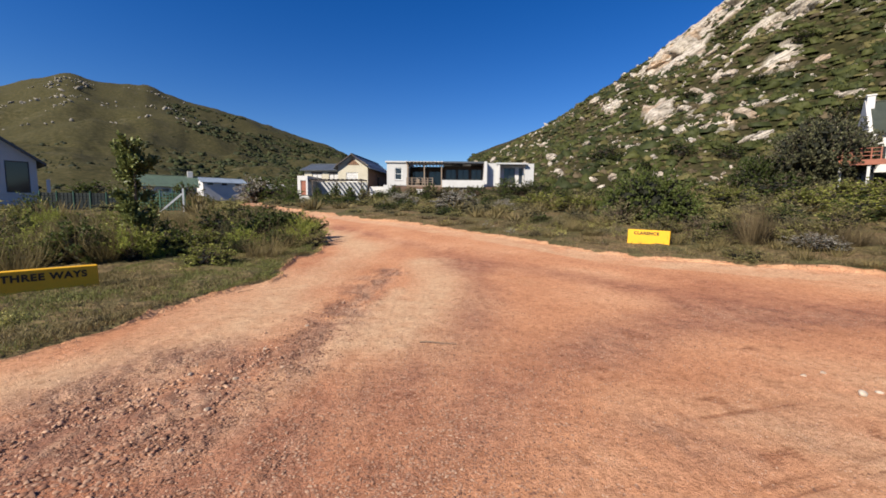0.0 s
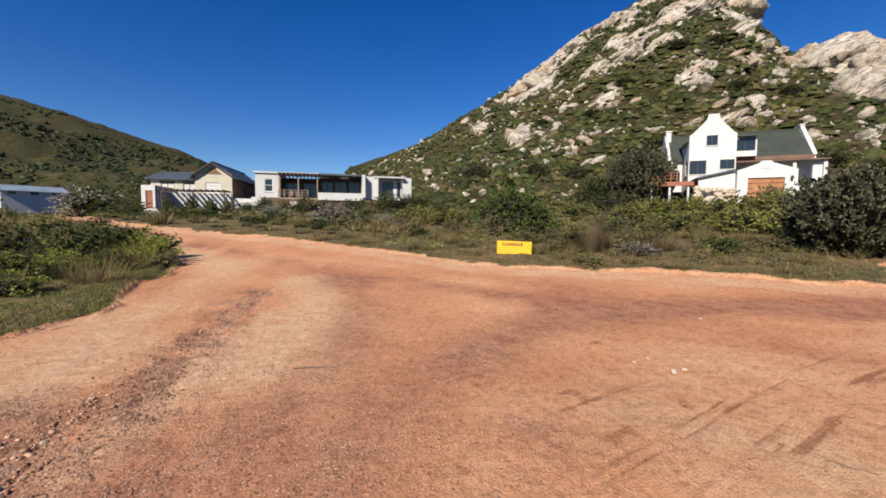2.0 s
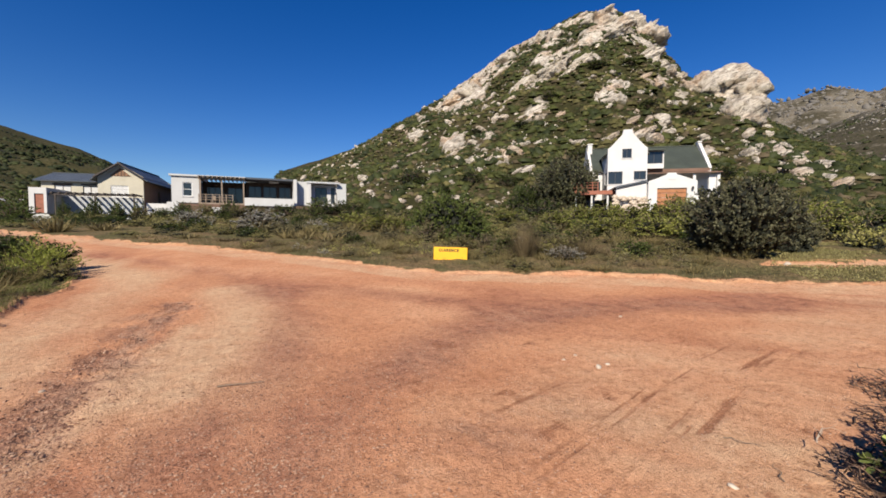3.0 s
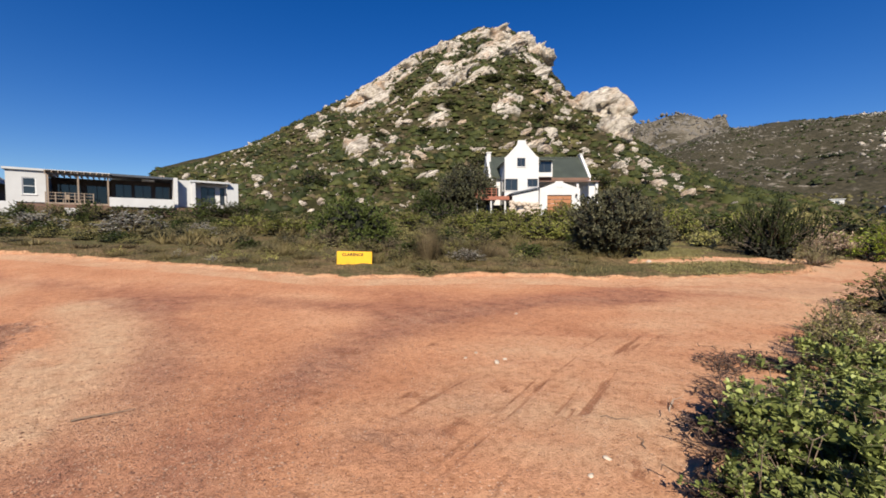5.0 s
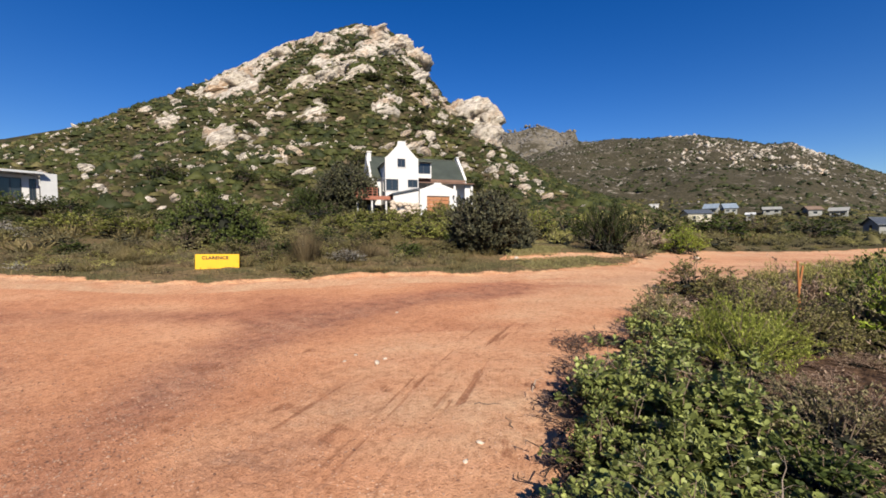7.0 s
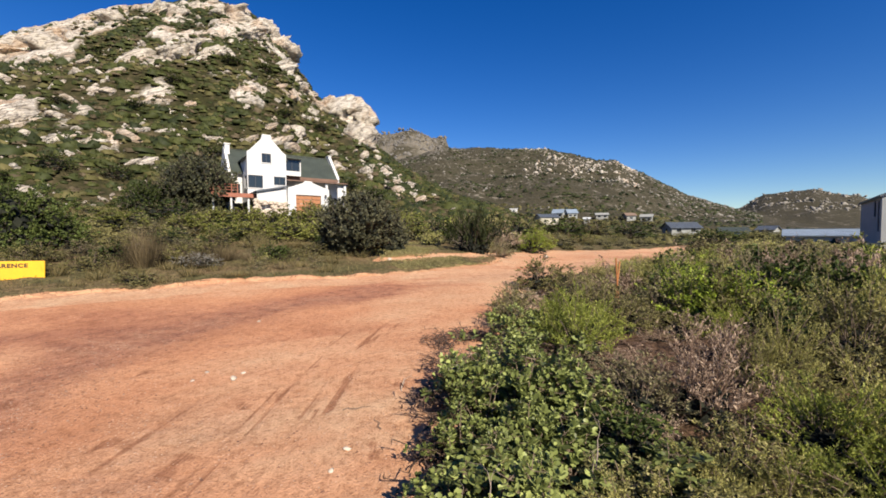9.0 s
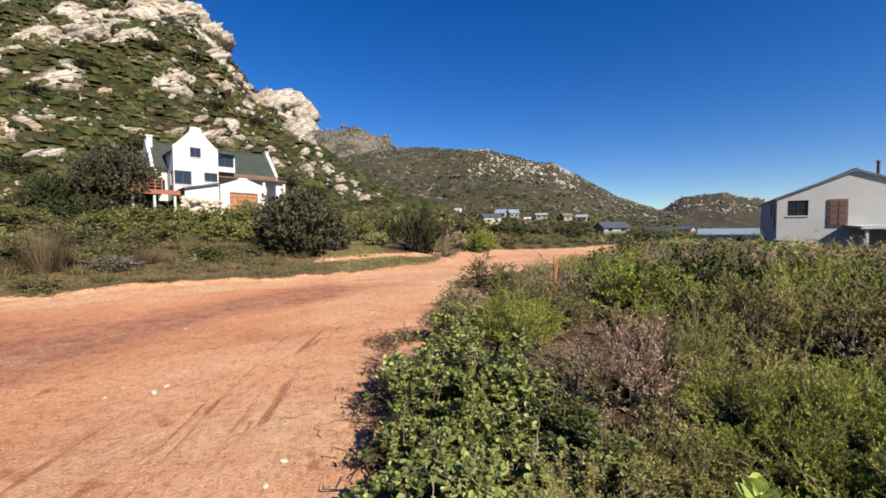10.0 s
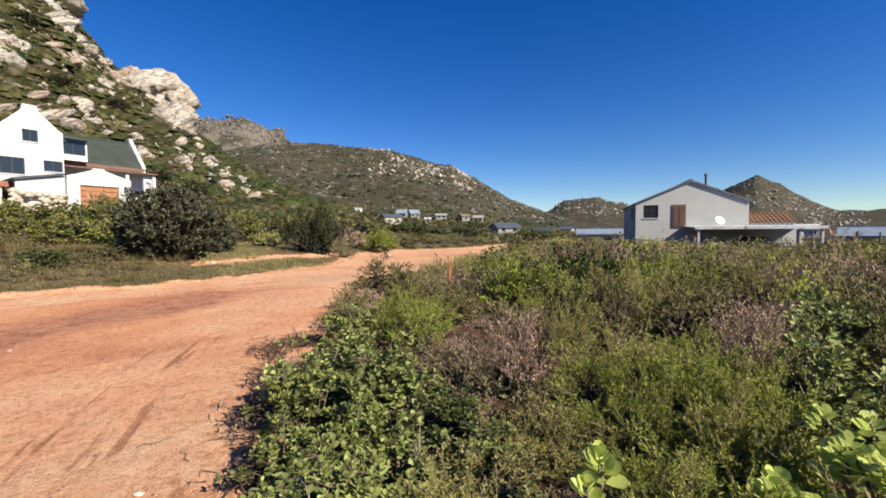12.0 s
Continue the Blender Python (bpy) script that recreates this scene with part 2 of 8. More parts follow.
def ground_material():
    """Scrub soil nearby, low heath on the slopes, bare rock where the slope attribute says so."""
    m, nt, b = mat_new("heath_ground")
    p = n_pos(nt)
    big, mid, fine = n_noise(nt, p, 0.06, 5), n_noise(nt, p, 0.6, 6, 0.65), n_noise(nt, p, 9.0, 4)
    heath = n_ramp(nt, mid, [(0.28, (0.017, 0.017, 0.008)), (0.45, (0.036, 0.033, 0.015)), (0.58, (0.066, 0.052, 0.027)), (0.75, (0.15, 0.11, 0.068))])
    olive = n_ramp(nt, mid, [(0.3, (0.016, 0.016, 0.006)), (0.6, (0.034, 0.032, 0.012)), (0.8, (0.080, 0.064, 0.034))])
    c = n_mix(nt, n_ramp(nt, big, [(0.4, (0, 0, 0)), (0.6, (1, 1, 1))]), heath, olive)
    soil = n_ramp(nt, fine, [(0.25, (0.07, 0.05, 0.024)), (0.5, (0.155, 0.108, 0.055)), (0.75, (0.27, 0.175, 0.095))])
    grass = n_ramp(nt, fine, [(0.25, (0.045, 0.042, 0.017)), (0.55, (0.10, 0.088, 0.038)), (0.8, (0.19, 0.155, 0.075))])
    near = n_mix(nt, n_ramp(nt, mid, [(0.42, (0, 0, 0)), (0.6, (1, 1, 1))]), grass, soil)
    litter = n_ramp(nt, fine, [(0.3, (0.030, 0.018, 0.011)), (0.55, (0.085, 0.050, 0.030)), (0.8, (0.20, 0.115, 0.07))])
    near = n_mix(nt, n_attr(nt, "litter"), near, litter)
    c = n_mix(nt, n_attr(nt, "near"), c, near)
    sand = n_ramp(nt, n_noise(nt, p, 3.0, 5), [(0.3, (0.40, 0.185, 0.095)), (0.7, (0.58, 0.34, 0.19))])
    c = n_mix(nt, n_ramp(nt, n_math(nt, "ADD", n_attr(nt, "sand"), n_math(nt, "MULTIPLY", n_noise(nt, p, 5.0, 5, 0.7), 0.9)), [(0.83, (0, 0, 0)), (0.98, (1, 1, 1))]), c, sand)
    dull = n_ramp(nt, mid, [(0.25, (0.016, 0.015, 0.009)), (0.5, (0.036, 0.032, 0.020)), (0.70, (0.060, 0.051, 0.033)), (0.88, (0.15, 0.13, 0.10))])
    dull = n_mix(nt, n_ramp(nt, n_noise(nt, p, 0.11, 10, 0.75), [(0.56, (0, 0, 0)), (0.68, (0.75, 0.75, 0.75))]), dull, (0.25, 0.22, 0.185))
    dull = n_mix(nt, 1.0, dull, (1.32, 1.30, 1.28), "MULTIPLY")
    fynbos = n_ramp(nt, mid, [(0.3, (0.026, 0.027, 0.009)), (0.55, (0.056, 0.050, 0.018)), (0.8, (0.125, 0.095, 0.045))])
    dull = n_mix(nt, n_math(nt, "MULTIPLY", n_attr(nt, "west"), 0.85), dull, fynbos)
    c = n_mix(nt, n_attr(nt, "far"), c, dull)
    stone, relief = n_sandstone(nt, p)
    c = n_mix(nt, n_attr(nt, "bare"), c, stone)
    nt.links.new(c, b.inputs["Base Color"])
    b.inputs["Roughness"].default_value = 0.95
    b.inputs["Specular IOR Level"].default_value = 0.1
    n_bump(nt, b, n_math(nt, "ADD", n_math(nt, "ADD", n_math(nt, "MULTIPLY", mid, 1.0), n_math(nt, "MULTIPLY", fine, 0.15)), n_math(nt, "MULTIPLY", n_attr(nt, "bare"), relief)), 0.8, 0.5)
    return m


def glass_material():
    m, nt, b = mat_new("window_glass")
    b.inputs["Base Color"].default_value = (0.02, 0.026, 0.032, 1)
    b.inputs["Roughness"].default_value = 0.06
    b.inputs["Specular IOR Level"].default_value = 0.6
    return m


def ribbed(name, col, scale=16.0, rough=0.5):
    """Profiled roof sheet: ribs run down the slope, faded in patches."""
    m, nt, b = mat_new(name)
    p = n_obj(nt)
    w = nt.nodes.new("ShaderNodeTexWave")
    w.inputs["Scale"].default_value, w.inputs["Distortion"].default_value = scale, 0.0
    nt.links.new(p, w.inputs["Vector"])
    c = n_ramp(nt, n_noise(nt, p, 0.8, 5), [(0.3, tuple(v * 0.75 for v in col)), (0.7, tuple(min(1, v * 1.2) for v in col))])
    c = n_mix(nt, 0.18, c, n_ramp(nt, w.outputs["Fac"], [(0.0, tuple(v * 0.4 for v in col)), (0.6, col)]))
    nt.links.new(c, b.inputs["Base Color"])
    b.inputs["Roughness"].default_value = rough
    n_bump(nt, b, w.outputs["Fac"], 0.4, 0.03)
    return m


M = dict(
    road=road_material(), ground=ground_material(), rock=rock_material(), glass=glass_material(),
    white=surface("white_plaster", (0.57, 0.56, 0.545), 0.85, 0.06, 0.7),
    cream=surface("cream_plaster", (0.48, 0.44, 0.345), 0.85, 0.08, 0.7),
    grey_wall=surface("grey_plaster", (0.46, 0.46, 0.43), 0.85, 0.06, 0.6),
    pale_wall=surface("pale_grey_plaster", (0.52, 0.52, 0.51), 0.85, 0.07, 0.6),
    brown_wall=surface("brown_face_brick", (0.17, 0.10, 0.07), 0.9, 0.15, 1.0),
    green_roof=ribbed("green_roof_sheet", (0.052, 0.061, 0.047)),
    bottle_roof=ribbed("bottle_green_roof_sheet", (0.085, 0.125, 0.085)),
    slate_roof=ribbed("slate_roof_sheet", (0.070, 0.082, 0.10)),
    blue_roof=ribbed("blue_grey_roof_sheet", (0.22, 0.27, 0.33)),
    light_roof=ribbed("light_roof_sheet", (0.55, 0.56, 0.56)),
    tile_roof=ribbed("terracotta_roof", (0.27, 0.135, 0.075), 30.0, 0.8),
    timber=surface("brown_timber", (0.24, 0.12, 0.06), 0.7, 0.2, 3.0),
    dark_timber=surface("dark_stained_timber", (0.060, 0.045, 0.036), 0.75, 0.2, 3.0),
    grey_timber=surface("weathered_grey_timber", (0.30, 0.23, 0.17), 0.8, 0.2, 3.0),
    # pale plaster again, darkened in colour for the shade below the pergola
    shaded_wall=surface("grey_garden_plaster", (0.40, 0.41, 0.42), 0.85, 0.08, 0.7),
    garage_wood=surface("garage_door_wood", (0.36, 0.15, 0.06), 0.6, 0.15, 3.0),
    deck_wood=surface("red_brown_deck", (0.30, 0.10, 0.055), 0.65, 0.2, 3.0),
    dark_frame=surface("dark_window_frame", (0.035, 0.035, 0.04), 0.5, 0.1),
    white_frame=surface("white_window_frame", (0.75, 0.75, 0.73), 0.5, 0.06),
    # wall colour with the shade of roofed recesses painted in
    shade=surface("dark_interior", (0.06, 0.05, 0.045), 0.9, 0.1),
    curtain=surface("pale_curtain", (0.55, 0.54, 0.52), 0.9, 0.1, 4.0),
    yellow=surface("yellow_sign_paint", (0.76, 0.41, 0.010), 0.55, 0.07, 3.0, 40.0, 0.08, dirt=(0.66, 0.35, 0.013)),
    letter=surface("dark_brown_lettering", (0.045, 0.025, 0.012), 0.7, 0.1, 8.0),
    twig=surface("dry_twig", (0.20, 0.145, 0.10), 0.9, 0.2, 5.0),
    bark=surface("grey_bark", (0.16, 0.125, 0.095), 0.9, 0.2, 4.0),
    # near-black leaf colour that carries the painted shade inside bushes
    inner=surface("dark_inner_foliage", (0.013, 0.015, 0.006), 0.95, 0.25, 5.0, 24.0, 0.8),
    pebble=surface("quartz_pebble", (0.42, 0.32, 0.24), 0.9, 0.25, 9.0),
    pale_stone=surface("pale_stone", (0.52, 0.43, 0.34), 0.9, 0.15, 9.0),
    post=surface("rusty_orange_post", (0.45, 0.17, 0.05), 0.7, 0.2, 6.0),
    fence=surface("green_fence_mesh", (0.03, 0.10, 0.065), 0.6, 0.15, 3.0),
    dark_net=surface("dark_shade_net", (0.018, 0.026, 0.024), 0.8, 0.1, 3.0),
    car_paint=surface("dark_blue_car_paint", (0.03, 0.04, 0.06), 0.25, 0.05, 1.0),
    rubber=surface("black_rubber", (0.02, 0.02, 0.02), 0.8, 0.1),
    dish=surface("white_dish", (0.78, 0.78, 0.77), 0.4, 0.05),
    flue=surface("dark_flue_metal", (0.10, 0.07, 0.07), 0.5, 0.2, 4.0, metal=0.5),
    fleshy=foliage("fleshy_leaf", (0.040, 0.048, 0.014), (0.145, 0.170, 0.048), (0.34, 0.375, 0.120), 0.42, 0.14, (0.40, 0.34, 0.12)),
    bright=foliage("bright_leaf", (0.054, 0.070, 0.012), (0.195, 0.232, 0.036), (0.46, 0.48, 0.11), 0.55, 0.32),
    heath=foliage("heath_leaf", (0.060, 0.058, 0.018), (0.270, 0.255, 0.072), (0.54, 0.49, 0.18), 0.6, 0.32, (0.44, 0.32, 0.17)),
    olive=foliage("olive_leaf", (0.042, 0.038, 0.015), (0.150, 0.140, 0.048), (0.33, 0.29, 0.115), 0.65, 0.2),
    deep=foliage("deep_green_leaf", (0.017, 0.026, 0.007), (0.052, 0.074, 0.017), (0.120, 0.145, 0.036), 0.6, 0.24),
    sage=foliage("grey_sage_leaf", (0.056, 0.050, 0.024), (0.170, 0.148, 0.072), (0.32, 0.28, 0.15), 0.7, 0.2),
    silver=foliage("silver_leaf", (0.12, 0.112, 0.09), (0.28, 0.265, 0.225), (0.50, 0.48, 0.42), 0.7, 0.1),
    dry=foliage("dry_brush", (0.100, 0.066, 0.044), (0.29, 0.20, 0.140), (0.55, 0.41, 0.30), 0.8, 0.1),
    dead_twig=foliage("dead_twig_tangle", (0.040, 0.025, 0.018), (0.105, 0.066, 0.046), (0.22, 0.14, 0.10), 0.85, 0.0),
    straw=foliage("straw_grass", (0.062, 0.053, 0.019), (0.138, 0.110, 0.044), (0.27, 0.212, 0.098), 0.7, 0.25),
    restio=foliage("brown_reed", (0.044, 0.034, 0.016), (0.102, 0.076, 0.039), (0.19, 0.142, 0.08), 0.7, 0.2),
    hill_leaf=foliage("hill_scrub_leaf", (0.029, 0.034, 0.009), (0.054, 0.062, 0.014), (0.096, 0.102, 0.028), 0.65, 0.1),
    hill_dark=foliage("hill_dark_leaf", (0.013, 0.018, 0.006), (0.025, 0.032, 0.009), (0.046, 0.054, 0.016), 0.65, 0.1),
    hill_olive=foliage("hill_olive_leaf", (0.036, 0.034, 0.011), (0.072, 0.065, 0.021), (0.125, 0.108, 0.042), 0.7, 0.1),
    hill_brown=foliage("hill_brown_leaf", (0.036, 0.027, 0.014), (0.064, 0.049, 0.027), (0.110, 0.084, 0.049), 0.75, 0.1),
    garden_leaf=foliage("garden_bush_leaf", (0.066, 0.076, 0.016), (0.185, 0.200, 0.042), (0.36, 0.355, 0.095), 0.6, 0.25),
    tree_leaf=foliage("dark_tree_leaf", (0.026, 0.029, 0.014), (0.068, 0.070, 0.034), (0.140, 0.138, 0.072), 0.6, 0.14),
    lawn=foliage("pale_lawn", (0.13, 0.120, 0.045), (0.235, 0.210, 0.082), (0.36, 0.31, 0.14), 0.7, 0.2),
    door_wood=surface("dark_red_brown_door", (0.125, 0.068, 0.052), 0.6, 0.15, 3.0),
    lime=foliage("lime_green_leaf", (0.085, 0.115, 0.014), (0.21, 0.275, 0.028), (0.40, 0.47, 0.07), 0.5, 0.3),
    far_wall=surface("weathered_far_plaster", (0.28, 0.28, 0.26), 0.85, 0.08, 0.7),
    far_tile=ribbed("dull_brown_roof", (0.20, 0.135, 0.095), 30.0, 0.8),
    pale_wood=surface("bleached_dead_wood", (0.33, 0.26, 0.20), 0.85, 0.2, 9.0),
    succulent=foliage("succulent_leaf", (0.27, 0.33, 0.065), (0.45, 0.52, 0.115), (0.62, 0.68, 0.23), 0.35, 0.3),
    gravel=foliage("gravel_stone", (0.13, 0.062, 0.042), (0.31, 0.160, 0.103), (0.52, 0.34, 0.23), 0.9, 0.0, (0.66, 0.53, 0.41)),
    crag_rock=surface("dark_grey_crag", (0.155, 0.140, 0.122), 0.95, 0.2, 0.12, 0.5, 0.5),
    far_rock=surface("lichen_grey_rock", (0.25, 0.225, 0.19), 0.95, 0.2, 0.15, 0.6, 0.5),
    round_leaf=foliage("dull_round_leaf", (0.038, 0.038, 0.020), (0.102, 0.100, 0.053), (0.205, 0.195, 0.112), 0.6, 0.14),
    turf=foliage("short_turf", (0.045, 0.056, 0.011), (0.110, 0.128, 0.028), (0.21, 0.215, 0.065), 0.65, 0.25),
)

# ---- mesh helpers ----
RNG = np.random.default_rng(7)


def mesh_np(name, verts, faces, smooth=False):
    """A mesh from arrays; all faces have the same number of corners."""
    me = bpy.data.meshes.new(name)
    verts, faces = np.asarray(verts, np.float32), np.asarray(faces, np.int32)
    n, k = faces.shape
    me.vertices.add(len(verts))
    me.vertices.foreach_set("co", verts.ravel())
    me.loops.add(n * k)
    me.loops.foreach_set("vertex_index", faces.ravel())
    me.polygons.add(n)
    me.polygons.foreach_set("loop_start", np.arange(0, n * k, k, dtype=np.int32))
    if smooth:
        me.polygons.foreach_set("use_smooth", np.ones(n, bool))
    me.update(calc_edges=True)
    return me


def lattice(ix, iy, seed):
    h = (ix * 374761393 + iy * 668265263 + seed * 1442695041) & 0x7FFFFFFF
    h = ((h ^ (h >> 13)) * 1274126177) & 0x7FFFFFFF
    return ((h ^ (h >> 16)) & 0xFFFF) / 65535.0


def vnoise(x, y, seed=0):
    x, y = np.asarray(x, float), np.asarray(y, float)
    ix, iy = np.floor(x).astype(np.int64), np.floor(y).astype(np.int64)
    fx, fy = x - ix, y - iy
    fx, fy = fx * fx * (3 - 2 * fx), fy * fy * (3 - 2 * fy)
    a, b = lattice(ix, iy, seed), lattice(ix + 1, iy, seed)
    c, d = lattice(ix, iy + 1, seed), lattice(ix + 1, iy + 1, seed)
    return (a * (1 - fx) + b * fx) * (1 - fy) + (c * (1 - fx) + d * fx) * fy - 0.5


def fbm(x, y, scale, octaves=4, seed=0, gain=0.55):
    out, amp = 0.0, 1.0
    for k in range(octaves):
        out = out + amp * vnoise(x * scale, y * scale, seed + 17 * k)
        scale, amp = scale * 2.07, amp * gain
    return out


def smooth01(t):
    t = np.clip(t, 0, 1)
    return t * t * (3 - 2 * t)


# ---- terrain: gentle rise from the junction, then the hills ----
RISE = [(-180, 0), (-110, 0.0), (-70, 0.012), (-45, 0.030), (-20, 0.045), (5, 0.070), (30, 0.085), (55, 0.085), (75, 0.050), (92, 0.012), (110, -0.006), (150, -0.010), (180, 0)]
# ridges: bearing, height angle from the junction; with base and crest distances
KOPPIE = [(-4, -6), (3.8, 7.4), (7.9, 8.9), (13.4, 11.0), (16.7, 12.8), (19.6, 14.5), (22.2, 15.7), (25.0, 17.4), (28.7, 19.7), (35.5, 23.4), (39.5, 25.0), (42.4, 25.8), (44.6, 26.5), (48.5, 26.0), (50.6, 24.8), (52.8, 23.0), (54.0, 20.8), (56.8, 17.6), (62, 14.4), (65.1, 11.2), (70, 8.0), (76, 5.0), (84, 2.6), (92, -1)]
WEST = [(-120, 3), (-70, 6), (-54, 8.5), (-47, 10.9), (-44.7, 12.2), (-42.2, 13.2), (-39.8, 12.9), (-35.7, 13.1), (-32, 12.0), (-26.7, 11.2), (-21.5, 9.8), (-17.3, 8.7), (-13.7, 7.5), (-11.5, 5.6), (-8, 4.0), (0, 2.6), (10, 1), (30, 0)]
EAST = [(36, -4), (48, 1), (56, 4), (66, 10), (74.6, 12.0), (83.3, 11.7), (90, 11.1), (94.5, 9.4), (96.8, 9.4), (99, 8.0), (101, 7.0), (105, 4.3), (109, 2.9), (114, 1.4), (125, 0)]
CRAG = [(36, -4), (48, 3), (54, 8), (64, 13.8), (69.7, 14.3), (72, 13.4), (74.0, 13.3), (74.9, 11.0), (80, 6), (90, 2)]
NECK = [(104, 0), (108, 2.5), (110, 2.9), (112.2, 4.1), (116.5, 4.4), (119.6, 3.5), (124, 1.6), (130, 0.5)]
CONE = [(122, 0.5), (127, 2.8), (130.7, 5.0), (133.2, 6.2), (135.2, 5.0), (138, 2.8), (141.3, 1.1), (150, 0.2)]
HILLS = [(KOPPIE, 62, 215, 0.95, 0.55), (WEST, 130, 560, 1.15, 0.5), (EAST, 150, 640, 1.1, 0.5), (CRAG, 500, 980, 1.0, 0.5), (NECK, 420, 860, 1.0, 0.4), (CONE, 480, 930, 1.15, 0.5)]


def keyed(table, az):
    k = np.array(table, float)
    return np.interp(az, k[:, 0], k[:, 1])


def crest(k, az):
    """Base and crest distance of hill k on a bearing."""
    base, top = HILLS[k][1], HILLS[k][2]
    if k == 0:
        return np.interp(az, [-4, 20, 45, 62, 76, 92], [66, 64, 64, 60, 52, 50]), np.interp(az, [-4, 20, 45, 62, 76, 92], [270, 235, 215, 175, 135, 120])
    return base + 0 * az, top * (1 + 0.06 * np.sin(np.radians(az * 3.1)))


def terrain(x, y):
    """Height, and how far a place belongs to a far hill or to bare rock."""
    x, y = np.asarray(x, float), np.asarray(y, float)
    r, az = np.hypot(x, y), np.degrees(np.arctan2(x, y))
    ramp = 1.5 * np.log1p(np.exp(np.clip((r - 6) / 1.5, -30, 30)))
    plain = keyed(RISE, az) * np.minimum(ramp, 56 + 0.15 * np.maximum(ramp - 56, 0))
    plain = np.where(r > 400, plain * np.clip(1 - (r - 400) / 1500, 0, 1), plain)
    plain = plain + smooth01((r - 9) / 12) * 0.10 * fbm(x, y, 0.22, 3, 3)
    z, far = plain.copy(), np.zeros_like(plain)
    for k, (table, b0, t0, power, fall) in enumerate(HILLS):
        base, top = crest(k, az)
        zr = 1.55 + top * np.tan(np.radians(keyed(table, az)))
        edge = plain
        t = np.clip((r - base) / (top - base), 0, 1)
        zr = zr + (0.006 if k else 0.004) * top * fbm(az, az * 0 + k, 0.5, 4, 5 + k, 0.6) * t ** 6
        front = edge + (zr - edge) * t ** power
        rough = (0.030 if k == 0 else 0.023) * top * fbm(x, y, 9.0 / top, 5, 11 + k)
        front = front + rough * np.sin(np.pi * np.clip(t, 0, 1)) ** 0.8 * np.clip((zr - edge) / (0.15 * top), 0, 1)
        back = zr - (r - top) * fall
        h = np.where(r <= top, front, back)
        far = np.where((h > z) & (r > base), 0.0 if k == 0 else 1.0, far)
        z = np.maximum(z, h)
    return z, far


def ground_z(x, y):
    return float(terrain(np.array([x]), np.array([y]))[0][0])


def on_ground(az, r, sink=0.0):
    p = bearing(az, r)
    return Vector((p.x, p.y, ground_z(p.x, p.y) - sink))


def slope_place(az, el, near=45.0, far=900.0):
    """The first place on the slopes that stands at that height angle on that bearing."""
    r = np.geomspace(near, far, 700)
    s, c = math.sin(radians(az)), math.cos(radians(az))
    z = terrain(r * s, r * c)[0]
    k = np.argmax(np.degrees(np.arctan2(z - 1.55, r)) >= el)
    return Vector((r[k] * s, r[k] * c, z[k]))


# ---- the dirt road: verges of the junction ----
NORTH_VERGE = [(-28, 60), (-20, 44), (-12.8, 33.1), (-6.39, 24.59), (-2.35, 19.98), (0.39, 15.98), (2.23, 13.49), (3.48, 11.5), (4.43, 9.92), (5.68, 8.95), (7.6, 7.7), (9.54, 5.49), (10.9, 4.7), (12.4, 3.8), (15.5, 2.5), (17.6, 2.4), (19.6, 2.8), (22.5, 2.2), (26, 0.8), (30, -1.6), (36, -6.3), (47.3, -11.6), (70, -24)]
PLANT_EDGE = [(70, -27), (48, -14.0), (36, -9.6), (22, -3.9), (14.8, -0.7), (10, 0.55), (7.0, 1.15), (4.3, 1.3), (3.0, 1.28), (2.2, 1.0), (1.75, 0.3), (1.5, -0.6), (1.25, -1.5), (1.1, -4), (1.2, -12), (1.6, -40)]
# the bare sand goes on a little way below the overhanging shrubs
SOUTH_VERGE = [(70, -27.2), (48, -14.3), (36, -9.9), (22, -4.3), (14.8, -1.1), (10, 0.15), (7.0, 0.72), (4.9, 0.8), (3.6, 0.72), (2.6, 0.5), (1.95, 0.05), (1.5, -0.7), (1.2, -1.5), (1.1, -4), (1.2, -12), (1.6, -40)]
WEST_VERGE = [(-6.5, -40), (-5.6, -8), (-4.75, 0), (-4.33, 3.8), (-4.05, 4.8), (-3.85, 5.5), (-3.66, 6.3), (-3.5, 7.4), (-3.4, 9.0), (-3.7, 11.5), (-4.3, 14), (-6.7, 19.1), (-10.6, 27.4), (-16, 36), (-23, 44), (-33, 60)]
DRIVE = [(13.0, 6.1), (13.7, 6.2), (15.6, 5.7), (17.9, 4.1), (20.2, 3.2), (20.4, 2.6), (19.6, 2.6), (17.5, 3.3), (15.2, 4.9), (13.6, 5.3)]


def inside(poly, x, y):
    res, n = np.zeros(np.shape(x), bool), len(poly)
    for k in range(n):
        (x1, y1), (x2, y2) = poly[k], poly[(k + 1) % n]
        if y1 != y2:
            res ^= ((y1 > y) != (y2 > y)) & (x < (x2 - x1) * (y - y1) / (y2 - y1) + x1)
    return res


def line_dist(line, x, y):
    d = np.full(np.shape(x), 1e9)
    for (x1, y1), (x2, y2) in zip(line, line[1:]):
        t = np.clip(((x - x1) * (x2 - x1) + (y - y1) * (y2 - y1)) / ((x2 - x1) ** 2 + (y2 - y1) ** 2), 0, 1)
        d = np.minimum(d, np.hypot(x - x1 - t * (x2 - x1), y - y1 - t * (y2 - y1)))
    return d


ROAD = NORTH_VERGE + SOUTH_VERGE + WEST_VERGE
CLEAR = NORTH_VERGE + PLANT_EDGE + WEST_VERGE


def on_road(x, y):
    jx, jy = 0.45 * fbm(x, y, 0.9, 4, 5), 0.45 * fbm(x, y, 0.9, 4, 6)
    return inside(ROAD, x + jx, y + jy)


